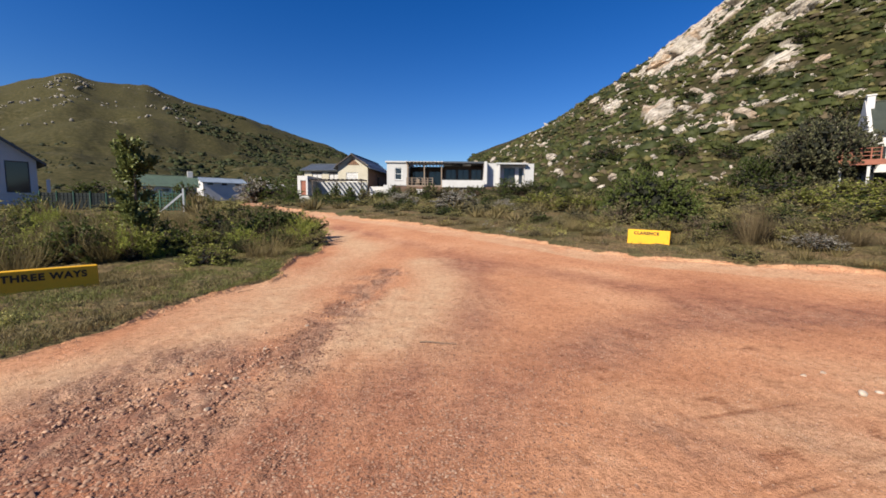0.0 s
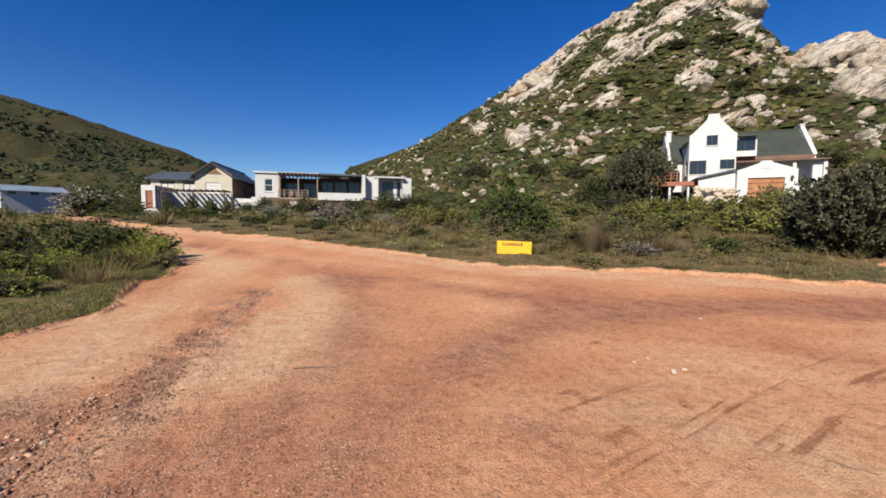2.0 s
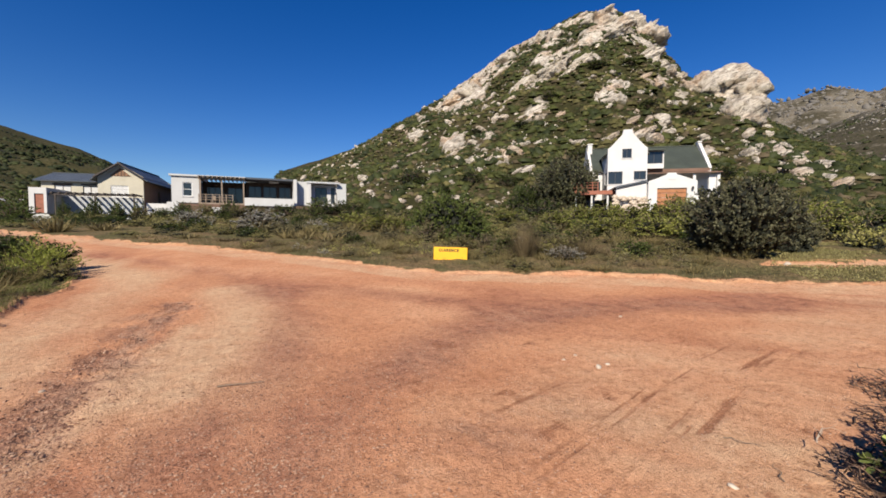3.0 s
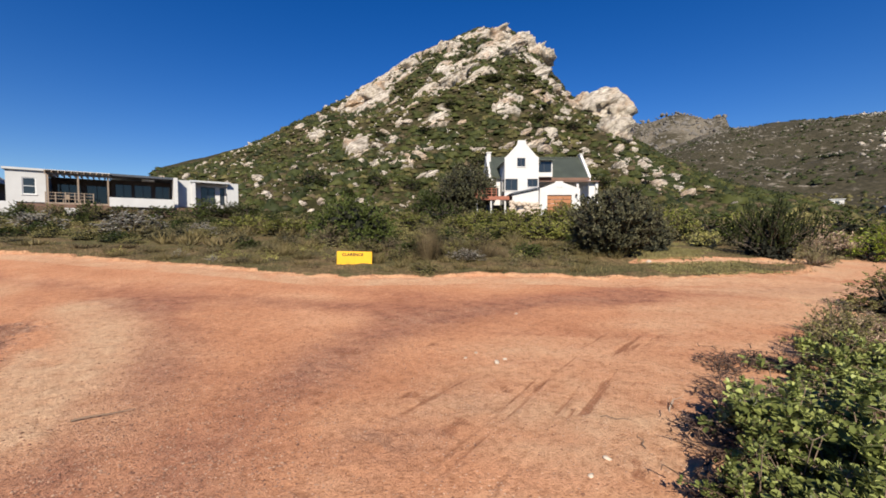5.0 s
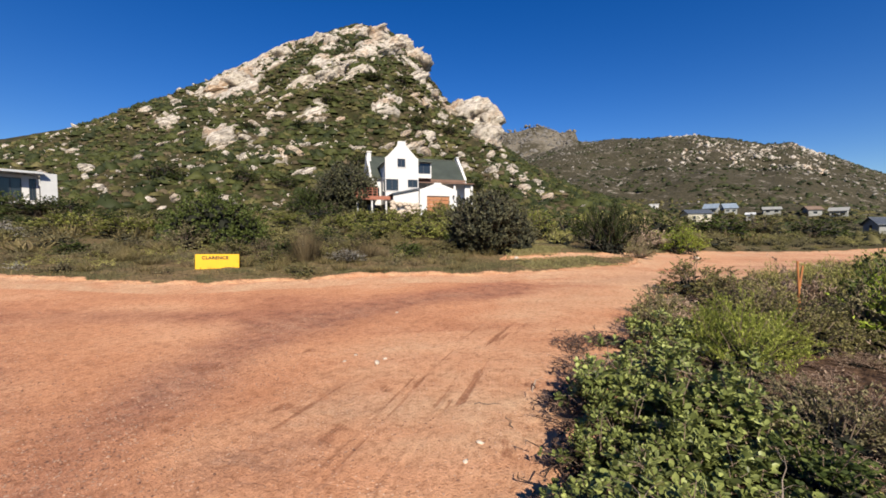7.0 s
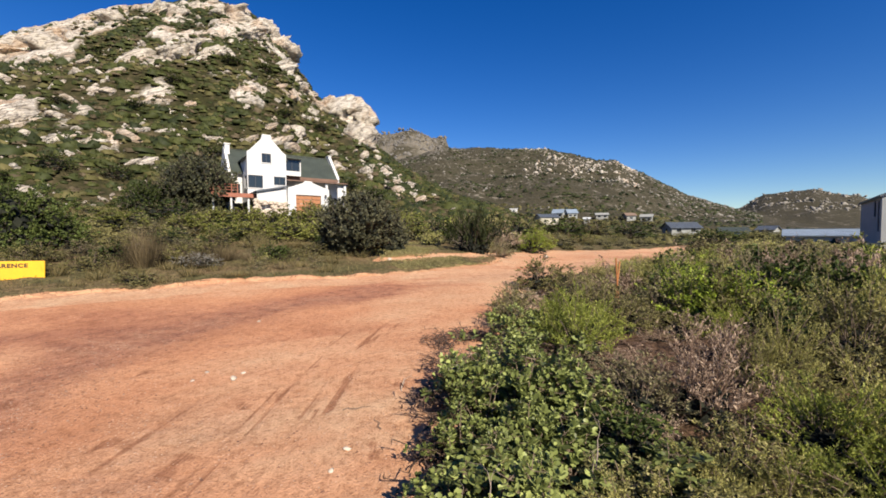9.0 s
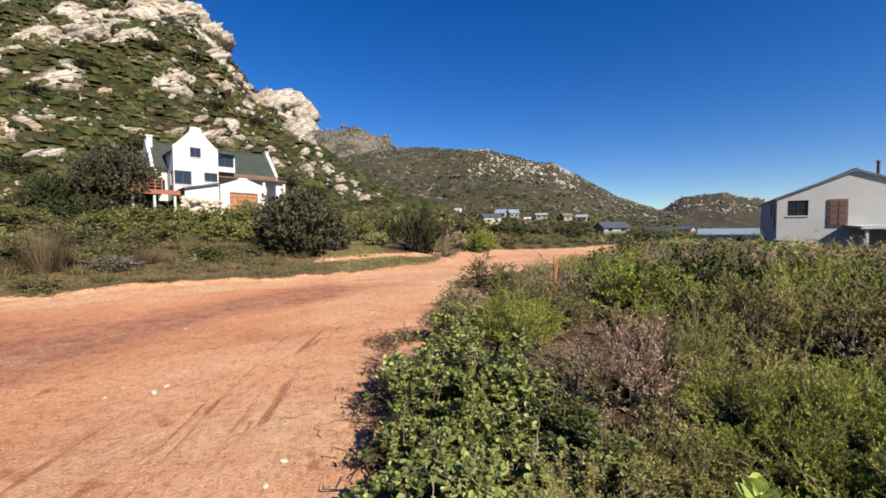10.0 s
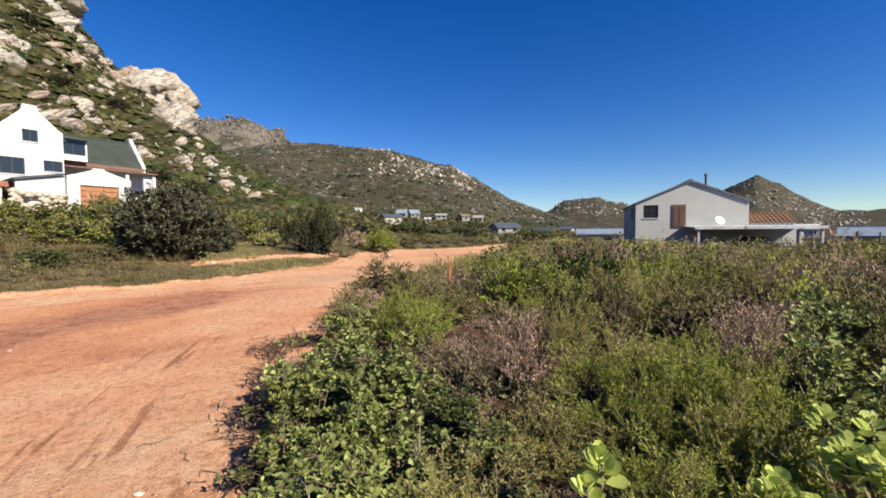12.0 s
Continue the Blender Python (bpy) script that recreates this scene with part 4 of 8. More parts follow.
# ---- white gabled house under the hill ----
def white_house():
    h = thing("gabled_house", bearing(52.5, 50, 5.15), -52.5 + 14, "white plastered gabled house with green sheet roof and wooden garage", "house")
    W = M["white"]
    # front gable with stepped crown
    wall(h, -4.0, 0, 0, 4.1, 5.5, W, [(0.08, 1.55, 1.5, 1.4), (2.75, 2.0, 1.25, 0.95), (1.50, 4.42, 0.98, 1.02)], [(0.3, 5.72), (1.5, 7.05), (1.6, 7.55), (2.5, 7.55), (2.6, 7.05), (3.8, 5.72)], thick=0.35, bars=(1, 0))
    wall(h, -4.0, 5.0, -90, 4.65, 5.2, W, [(3.3, 1.55, 1.2, 1.4)], thick=0.3)
    wall(h, 0.1, 0.36, 90, 4.6, 5.2, W, [], thick=0.3)
    slab(h, "roof_slope", [(-4.3, 0.36, 4.95), (-1.95, 0.36, 7.05), (-1.95, 8.2, 7.05), (-4.3, 8.2, 4.95)], 0.14, M["green_roof"])
    slab(h, "roof_slope", [(-1.95, 0.36, 7.05), (0.4, 0.36, 4.95), (0.4, 8.2, 4.95), (-1.95, 8.2, 7.05)], 0.14, M["green_roof"])
    # main range
    wall(h, 0.2, 3.2, 0, 7.4, 3.7, W, [(0.7, 0.1, 1.6, 2.1), (4.2, 0.1, 1.7, 2.2)], bars=(1, 0))
    wall(h, -5.5, 3.2, 0, 1.45, 3.7, W, [(0.15, 1.0, 1.1, 1.2)])
    wall(h, 7.6, 3.45, 90, 6.75, 3.7, W, [], [(-0.45, 3.5), (-0.25, 3.85), (2.85, 7.05), (3.5, 7.05), (6.75, 4.0)], thick=0.35)
    wall(h, -5.5, 10.2, -90, 6.75, 3.7, W, [(2.5, 1.0, 1.2, 1.2)], [(0, 4.0), (3.2, 7.0), (3.6, 7.0), (6.75, 4.0)], thick=0.3)
    wall(h, 7.6, 10.2, 180, 13.1, 3.7, W, [])
    gable_roof(h, -4.85, 6.88, 3.1, 10.3, 3.75, 6.75, 0.35, M["green_roof"])
    block(h, "parapet_coping", 7.20, 7.65, 6.15, 7.1, 7.05, 7.18, W)
    block(h, "gutter", 0.5, 7.2, 2.6, 2.74, 3.22, 3.36, M["brown_wall"])
    block(h, "fascia", 0.5, 7.24, 2.56, 2.6, 3.1, 3.45, M["brown_wall"], "dark brown eaves board")
    # dormer
    wall(h, 0.25, 1.9, 0, 2.05, 2.0, W, [(0.12, 0.55, 1.8, 1.38)], z=3.45, thick=0.2, bars=(1, 0), sill=False)
    slab(h, "dormer_roof", [(0.1, 1.45, 5.55), (2.5, 1.45, 5.55), (2.5, 6.0, 6.25), (0.1, 6.0, 6.25)], 0.12, M["green_roof"])
    block(h, "dormer_cheek", 2.12, 2.3, 2.1, 5.0, 3.45, 5.45, M["green_roof"])
    # verandah on the sunny side
    block(h, "verandah_floor", 0.2, 7.9, 0.4, 3.2, -1.5, 0.0, W)
    slab(h, "verandah_roof", [(0.2, 0.2, 2.75), (7.6, 0.2, 2.75), (7.6, 3.2, 3.15), (0.2, 3.2, 3.15)], 0.12, M["brown_wall"])
    for x in (5.0, 7.35):
        block(h, "verandah_post", x - 0.14, x + 0.14, 0.5, 0.78, 0.0, 2.65, W)
    block(h, "end_wall", 6.5, 7.5, 0.8, 1.1, 0.0, 2.6, W)
    # chimney and braai stack by the deck
    for x, w, d, top_z in ((-6.6, 0.7, 1.6, 2.3), (-5.6, 0.6, 2.2, 3.0)):
        bm = bmesh.new()
        add_box(bm, x, x + w, d, d + 0.8, -1.5, top_z, bevel=0.03)
        add_box(bm, x - 0.08, x + w + 0.08, d - 0.08, d + 0.88, top_z, top_z + 0.16, bevel=0.02)
        part("chimney", bm, W, h)
    bm = bmesh.new()
    add_box(bm, -5.45, -4.9, 5.8, 6.5, 5.5, 7.15, bevel=0.03)
    add_box(bm, -5.52, -4.83, 5.73, 6.57, 7.15, 7.3, bevel=0.02)
    part("chimney", bm, W, h)
    # deck
    bm = bmesh.new()
    add_box(bm, -8.2, -2.8, -3.0, -2.9, 0.18, 0.6)
    deck = part("deck", bm, M["deck_wood"], h, "red-brown timber deck edge on posts")
    for k in range(20):
        bm = bmesh.new()
        add_box(bm, -8.2 + 0.27 * k, -7.95 + 0.27 * k, -2.9, 0.0, 0.52, 0.57)
        part("plank", bm, M["deck_wood"], deck)
    for x in (-7.6, -6.0, -4.4, -3.0):
        block(h, "deck_post", x - 0.09, x + 0.09, -2.85, -2.67, -2.2, 0.5, M["pale_wall"])
    rail(h, -8.1, -5.4, -2.85, 0.57, 0.95, M["deck_wood"], 5)
    # garage wing, forward and lower
    gx, gy, gz = -1.0, -5.0, -1.75
    wall(h, gx, gy, 0, 4.35, 2.95, W, [(0.8, 0.0, 2.65, 2.3)], [(0.0, 3.0), (0.6, 3.2), (1.65, 3.62), (1.75, 3.78), (2.45, 3.78), (2.55, 3.62), (3.7, 3.2), (4.35, 3.0)], z=gz, thick=0.35, windows=False)
    bm = bmesh.new()
    for k in range(5):
        add_box(bm, gx + 0.82, gx + 3.43, gy + 0.14, gy + 0.2, gz + 0.02 + 0.456 * k, gz + 0.44 + 0.456 * k, bevel=0.015)
    part("garage_door", bm, M["garage_wood"], h, "brown panelled wooden garage door")
    wall(h, gx + 4.35, gy + 0.36, 90, 5.0, 2.7, W, [], z=gz)
    wall(h, gx, gy + 5.2, -90, 4.85, 2.7, W, [], z=gz)
    slab(h, "garage_roof", [(gx + 0.1, gy + 0.4, gz + 2.6), (gx + 4.25, gy + 0.4, gz + 2.6), (gx + 4.25, gy + 5.4, gz + 2.95), (gx + 0.1, gy + 5.4, gz + 2.95)], 0.1, M["slate_roof"])
    wall(h, -3.86, -4.4, 0, 2.85, 2.35, W, [], [(0.0, 2.4), (2.85, 3.0)], z=gz, thick=0.3)
    bm = bmesh.new()
    add_prism(bm, [(-4.0, gz + 2.4), (-1.0, gz + 3.04), (-1.0, gz + 3.2), (-4.0, gz + 2.56)][::-1], -4.65, -1.0)
    part("lean_to_roof", bm, M["slate_roof"], h)
    bm = bmesh.new()
    for k in range(90):
        x, z = RNG.uniform(-4.2, -1.1), RNG.uniform(gz - 0.5, gz + 1.55)
        s = RNG.uniform(0.18, 0.36)
        bmesh.ops.create_icosphere(bm, subdivisions=1, radius=1, matrix=Matrix.Translation((x, -4.75 + RNG.uniform(-0.25, 0.1) - 0.2 * (gz + 1.55 - z), z)) @ Matrix.Diagonal((s, s * 0.8, s * 0.7, 1)))
    part("stone_base", bm, M["pale_stone"], h, "pale rough stone base")
    bm = bmesh.new()
    add_tube(bm, (gx + 3.9, gy - 0.04, gz + 2.2), (gx + 3.9, gy - 0.2, gz + 2.2), 0.05)
    add_box(bm, gx + 3.81, gx + 3.99, gy - 0.28, gy - 0.12, gz + 2.12, gz + 2.4, bevel=0.02)
    part("wall_lamp", bm, M["dark_frame"], h)
    block(h, "number_plate", gx + 1.75, gx + 2.45, gy - 0.03, gy - 0.003, gz + 3.1, gz + 3.28, M["pale_wall"])


white_house()


# ---- cream double-storey house with slate roof ----
def cream_house():
    h = thing("double_storey_house", bearing(-12.6, 61, 3.2), 12.6 - 20, "cream double-storey house with dark slate roof and brown side", "house")
    C = M["cream"]
    wall(h, -2.3, 0, 0, 4.5, 4.5, C, [(1.25, 2.1, 1.75, 1.35)], [(2.25, 6.05)], windows=False)
    window_in(h, Matrix.Translation((-2.3, 0, 0)), 1.25, 2.1, 1.75, 1.35, M["white_frame"], (0, 3), glass=M["curtain"])
    wall(h, 2.2, 0.25, 90, 11.9, 4.5, M["brown_wall"], [(4.6, 1.6, 0.9, 1.6)])
    wall(h, -2.3, 12.15, -90, 11.9, 4.5, C, [])
    wall(h, 2.2, 12.15, 180, 4.5, 4.5, C, [], [(2.25, 6.05)])
    gable_roof(h, -2.3, 2.2, 0, 12.2, 4.45, 6.1, 0.55, M["slate_roof"], "y")
    bm = bmesh.new()
    add_prism(bm, [(-2.5, 4.22), (-0.05, 5.92), (2.4, 4.22), (2.4, 4.40), (-0.05, 6.10), (-2.5, 4.40)], -0.62, -0.56)
    part("bargeboard", bm, M["dark_timber"], h)
    bm = bmesh.new()
    add_prism(bm, [(-2.2, 4.28), (-0.05, 5.72), (2.1, 4.28), (2.1, 4.5), (-0.05, 5.94), (-2.2, 4.5)], -0.16, -0.05)
    part("gable_frame", bm, M["curtain"], h, "pale painted gable frame")
    bm = bmesh.new()
    add_prism(bm, [(-1.1, 4.55), (-0.05, 5.5), (1.0, 4.55)], -0.05, -0.004)
    part("gable_panel", bm, M["timber"], h, "brown timber gable panel")
    for k in range(6):
        x = -0.95 + 0.33 * k
        top = 4.5 + 0.9 * (1 - abs(x + 0.05) / 1.05)
        block(h, "gable_slat", x - 0.03, x + 0.03, -0.075, -0.05, 4.58, max(4.68, top), M["dark_timber"])
    # lower wing
    at = wall(h, -8.2, 1.4, 0, 5.9, 4.1, C, [(1.2, 2.2, 1.6, 1.25), (3.9, 2.2, 1.5, 1.2)], windows=False)
    for x, w in ((1.2, 1.6), (3.9, 1.5)):
        window_in(h, at, x, 2.2, w, 1.25 if w > 1.5 else 1.2, M["dark_timber"], (1, 0), glass=M["curtain"])
        block(h, "window_surround", -8.2 + x - 0.14, -8.2 + x + w + 0.14, 1.34, 1.396, 3.47, 3.62, M["dark_timber"])
    wall(h, -8.2, 8.4, -90, 6.75, 4.1, C, [(2.5, 2.2, 1.4, 1.2)])
    wall(h, -2.3, 8.4, 180, 5.9, 4.1, C, [])
    gable_roof(h, -8.2, -2.4, 1.4, 8.4, 4.1, 5.2, 0.5, M["slate_roof"])
    # white entrance box with red-brown door, and the slatted pergola wall
    wall(h, -6.9, -3.4, 0, 1.5, 2.7, M["white"], [(0.45, 0.0, 0.8, 2.05)], windows=False)
    block(h, "front_door", -6.43, -5.67, -3.3, -3.24, 0.02, 2.03, M["deck_wood"], "red-brown front door")
    block(h, "entrance_side", -5.62, -5.4, -3.15, 1.4, 0.0, 2.7, M["white"])
    block(h, "entrance_side", -6.9, -6.65, -3.15, 1.4, 0.0, 2.7, M["white"])
    wall(h, -5.35, -0.6, 0, 7.6, 2.0, M["shaded_wall"], [])
    for k in range(12):
        x = -5.2 + 0.66 * k
        block(h, "pergola_beam", x, x + 0.16, -3.2, -0.4, 2.12, 2.3, M["dark_timber"])
    block(h, "pergola_rail", -5.4, 2.5, -3.1, -2.98, 1.98, 2.12, M["dark_timber"])
    for x in (-4.9, -1.4, 2.2):
        block(h, "pergola_post", x, x + 0.12, -3.1, -2.98, -0.6, 1.98, M["dark_timber"])
    block(h, "boundary_wall", 2.9, 5.2, -1.4, -1.15, -0.8, 1.35, M["white"])
    block(h, "plinth", -8.3, 2.3, -0.2, 8.3, -1.6, 0.0, M["pale_wall"])


cream_house()


# ---- low modern house with timber verandah ----
def modern_house():
    h = thing("modern_house", bearing(2.0, 55, 4.62), -2.0, "low modern white house with flat roof and timber verandah", "house")
    W, P = M["white"], M["pale_wall"]
    wall(h, -9.7, 0, 0, 2.75, 3.05, P, [(1.1, 0.75, 0.95, 1.6)], frame=M["white_frame"], bars=(0, 1))
    wall(h, -9.7, 6.0, -90, 5.75, 3.05, P, [])
    block(h, "roof_slab", -9.9, -6.8, -0.2, 6.2, 3.05, 3.25, P)
    # verandah
    block(h, "verandah_floor", -6.95, -2.1, -0.9, 3.2, -0.2, 0.0, M["grey_timber"])
    # back wall, verandah shade put into its colour
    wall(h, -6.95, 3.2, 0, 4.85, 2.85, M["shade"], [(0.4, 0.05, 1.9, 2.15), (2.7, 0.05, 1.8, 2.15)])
    for k in range(11):
        x = -6.9 + 0.47 * k
        block(h, "rafter", x, x + 0.09, -1.3, 3.2, 2.86, 3.04, M["grey_timber"])
    block(h, "verandah_beam", -6.95, -2.1, -0.9, -0.75, 2.68, 2.86, M["grey_timber"])
    slab(h, "verandah_roof", [(-7.0, -1.3, 3.12), (-2.0, -1.3, 3.12), (-2.0, 3.3, 3.3), (-7.0, 3.3, 3.3)], 0.07, M["light_roof"])
    for x in (-6.8, -4.6, -2.3):
        block(h, "verandah_post", x, x + 0.14, -0.9, -0.76, 0.0, 2.68, M["grey_timber"])
    rail(h, -6.9, -3.4, -0.85, 0.0, 1.0, M["grey_timber"], 5)
    for k, x in enumerate((-5.9, -5.0)):
        bm = bmesh.new()
        add_box(bm, x, x + 0.5, 0.9, 1.4, 0.42, 0.47)
        seat = part("garden_seat", bm, M["grey_timber"], h)
        block(seat, "backrest", x, x + 0.5, 1.36, 1.4, 0.47, 0.95, M["grey_timber"])
        for dx in (0.02, 0.43):
            for dy in (0.92, 1.33):
                block(seat, "leg", x + dx, x + dx + 0.05, dy, dy + 0.05, 0.0, 0.42, M["grey_timber"])
    # glazed middle, its wall coloured dark for the shade under the flat roof
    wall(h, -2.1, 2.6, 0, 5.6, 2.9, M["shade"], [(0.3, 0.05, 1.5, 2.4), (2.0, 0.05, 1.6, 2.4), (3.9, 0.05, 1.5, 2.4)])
    slab(h, "flat_roof", [(-2.1, -0.6, 3.2), (3.7, -0.6, 3.2), (3.7, 6.2, 3.35), (-2.1, 6.2, 3.35)], 0.22, M["slate_roof"])
    block(h, "ceiling_lamp_box", 0.6, 1.7, 0.4, 1.0, 2.75, 2.95, M["white"])
    block(h, "garden_wall", -2.1, 3.3, -2.3, -2.05, -0.3, 0.62, W, "low white garden wall")
    block(h, "terrace", -9.7, 9.9, -2.0, 3.0, -2.4, -0.21, M["brown_wall"])
    block(h, "retaining_wall", -9.7, -8.6, -2.6, -2.3, -2.4, -0.1, W)
    block(h, "retaining_wall", -5.4, -4.4, -2.7, -2.4, -2.4, -0.6, W)
    # white wing
    block(h, "side_wall", 3.4, 3.75, -1.6, 3.0, -0.2, 3.1, W)
    wall(h, 3.75, -0.6, 0, 1.7, 3.0, P, [])
    wall(h, 5.45, 0.4, 0, 3.4, 2.75, W, [(0.7, 0.35, 1.5, 2.1), (2.7, 0.35, 0.5, 2.1)])
    block(h, "fin_wall", 5.2, 5.5, -0.9, 0.4, -0.2, 2.75, W)
    slab(h, "flat_roof", [(5.0, -0.9, 3.05), (9.0, -0.9, 3.05), (9.0, 6.0, 3.15), (5.0, 6.0, 3.15)], 0.2, M["light_roof"])
    wall(h, 8.85, -0.3, 0, 1.2, 3.0, P, [])
    wall(h, 10.05, -0.05, 90, 6.0, 3.0, P, [])
    wall(h, 10.05, 6.2, 180, 19.75, 3.0, P, [])


modern_house()


# ---- grey gabled house with carport ----
def grey_house():
    h = thing("grey_house", bearing(127.0, 50, -0.45), -127.0 + 13, "pale grey plastered gabled house with dark sheet roof", "house")
    G = M["grey_wall"]
    wall(h, -5.2, 0, 0, 10.4, 5.1, G, [(0.75, 3.35, 1.45, 1.4)], [(5.2, 7.25)], bars=(1, 1))
    wall(h, -5.2, 12.2, -90, 11.9, 5.1, G, [(8.2, 3.3, 1.2, 1.4), (10.2, 2.0, 0.9, 2.6)])
    wall(h, 5.2, 0.3, 90, 11.9, 5.1, G, [])
    wall(h, 5.2, 12.2, 180, 10.4, 5.1, G, [], [(5.2, 7.25)])
    gable_roof(h, -5.2, 5.2, 0, 12.2, 5.1, 7.3, 0.16, M["slate_roof"], "y", 0.2)
    bm = bmesh.new()
    add_box(bm, -1.7, -0.4, -0.07, -0.004, 2.3, 4.75)
    door = part("upper_door", bm, M["brown_wall"], h, "brown panelled upper door")
    for k in range(4):
        block(door, "panel", -1.58, -1.1, -0.1, -0.07, 2.45 + 0.56 * k, 2.9 + 0.56 * k, M["door_wood"])
        block(door, "panel", -1.0, -0.52, -0.1, -0.07, 2.45 + 0.56 * k, 2.9 + 0.56 * k, M["door_wood"])
    # carport
    slab(h, "carport_roof", [(-0.6, -4.4, 2.32), (9.6, -4.4, 2.32), (9.6, 1.0, 2.5), (-0.6, 1.0, 2.5)], 0.1, M["light_roof"])
    block(h, "carport_fascia", -0.6, 9.6, -4.45, -4.4, 2.1, 2.36, M["light_roof"])
    for x, w in ((-0.3, 0.16), (7.6, 0.3), (9.2, 0.16)):
        block(h, "carport_post", x, x + w, -4.3, -4.0, -0.3, 2.2, M["white"])
    wall(h, 5.2, 0.6, 0, 4.2, 2.2, M["pale_wall"], [])
    # roof timbers of the unfinished annexe
    block(h, "annexe_wall", 5.45, 10.0, 2.2, 2.42, 0.0, 2.72, M["pale_wall"])
    for k in range(12):
        x = 5.55 + 0.4 * k
        bm = bmesh.new()
        add_prism(bm, [(2.0, 2.74), (2.0, 2.88), (4.4, 4.0), (4.4, 3.86)], -0.035, 0.035, Matrix.Translation((x, 0, 0)) @ pose(0, 0, 0, 0, 0, 90))
        part("rafter", bm, M["tile_roof"], h)
    for k in range(5):
        y, z = 2.1 + 0.52 * k, 2.93 + 0.243 * k
        block(h, "batten", 5.4, 10.1, y, y + 0.07, z, z + 0.06, M["tile_roof"])
    slab(h, "annexe_lining", [(5.4, 2.5, 2.80), (10.0, 2.5, 2.80), (10.0, 4.4, 3.70), (5.4, 4.4, 3.70)], 0.03, M["brown_wall"], "dark brown boarding under open rafters")
    bm = bmesh.new()
    bmesh.ops.create_uvsphere(bm, u_segments=16, v_segments=8, radius=0.5, matrix=Matrix.Translation((2.4, -0.9, 2.98)) @ pose(0, 0, 0, 60, 0, 12) @ Matrix.Diagonal((1, 1, 0.22, 1)))
    add_tube(bm, (2.4, -0.9, 2.9), (2.4, -0.35, 2.5), 0.04)
    part("satellite_dish", bm, M["dish"], h, "white satellite dish", True)
    bm = bmesh.new()
    add_tube(bm, (1.75, 1.5, 6.4), (1.75, 1.5, 7.9), 0.11, sides=10)
    add_tube(bm, (1.75, 1.5, 7.9), (1.75, 1.5, 8.1), 0.2, 0.06, 10)
    part("flue", bm, M["flue"], h)


grey_house()


def parked_car(place, turn):
    c = thing("car", place, turn, "dark blue car parked under the carport", "car")
    bm = bmesh.new()
    for y0, y1, ins in ((-0.85, 0.85, 0),):
        add_prism(bm, [(-2.1, 0.3), (2.1, 0.3), (2.15, 0.7), (1.3, 0.92), (-1.9, 0.98), (-2.1, 0.8)], y0, y1)
    bmesh.ops.bevel(bm, geom=list(bm.edges), offset=0.08, segments=2, affect="EDGES")
    part("body", bm, M["car_paint"], c, smooth=True)
    bm = bmesh.new()
    add_prism(bm, [(-1.7, 0.96), (1.1, 0.92), (0.45, 1.45), (-1.2, 1.48)], -0.72, 0.72)
    bmesh.ops.bevel(bm, geom=list(bm.edges), offset=0.06, segments=2, affect="EDGES")
    part("cabin", bm, M["glass"], c, smooth=True)
    for x in (-1.35, 1.35):
        for y in (-0.82, 0.62):
            bm = bmesh.new()
            add_tube(bm, (x, y, 0.32), (x, y + 0.2, 0.32), 0.32, sides=18)
            w = part("wheel", bm, M["rubber"], c)
            bm = bmesh.new()
            add_tube(bm, (x, y - 0.01, 0.32), (x, y + 0.21, 0.32), 0.19, sides=12)
            part("rim", bm, M["pale_wall"], w)


parked_car(bearing(133.6, 48.5, -0.55), -130)


# ---- simple houses further off ----
def small_house(az, d, z, w, depth, h, ridge, wall_mat, roof_mat, label, turn=0.0, windows=2, flat=False, plinth=3.0, chimney=False):
    spot = bearing(az, d, z) if d else slope_place(az, z, 150, 400) + Vector((0, 0, 0.4))
    ob = thing("house", spot, -az + turn, label, "house", "houses of the village")
    gap = w / windows
    holes = [(gap * (k + 0.5) - 0.55, 0.9 if h > 2 else 0.3, 1.1, max(0.5, min(1.2, h - 1.2))) for k in range(windows)]
    wall(ob, -w / 2, 0, 0, w, h, wall_mat, holes)
    tri = None if flat else [(depth / 2 - 0.15, ridge)]
    wall(ob, w / 2, 0.25, 90, depth - 0.25, h, wall_mat, [(depth / 2 - 0.6, 0.9 if h > 2 else 0.3, 1.1, max(0.5, min(1.2, h - 1.2)))], tri)
    wall(ob, -w / 2, depth, -90, depth - 0.25, h, wall_mat, [(depth / 2 - 0.6, 0.9 if h > 2 else 0.3, 1.1, max(0.5, min(1.2, h - 1.2)))], tri)
    wall(ob, w / 2, depth, 180, w, h, wall_mat)
    if flat:
        block(ob, "roof_slab", -w / 2 - 0.3, w / 2 + 0.3, -0.3, depth + 0.3, h, h + 0.25, roof_mat)
    else:
        gable_roof(ob, -w / 2, w / 2, 0, depth, h, ridge, 0.45, roof_mat)
    block(ob, "plinth", -w / 2 + 0.01, w / 2 - 0.01, 0.01, depth - 0.01, -plinth, 0.0, wall_mat)
    if chimney:
        block(ob, "chimney", w / 2 - 1.2, w / 2 - 0.3, depth / 2 - 0.5, depth / 2 + 0.5, h, ridge + 0.9, M["white"], bevel=0.03)
    return ob


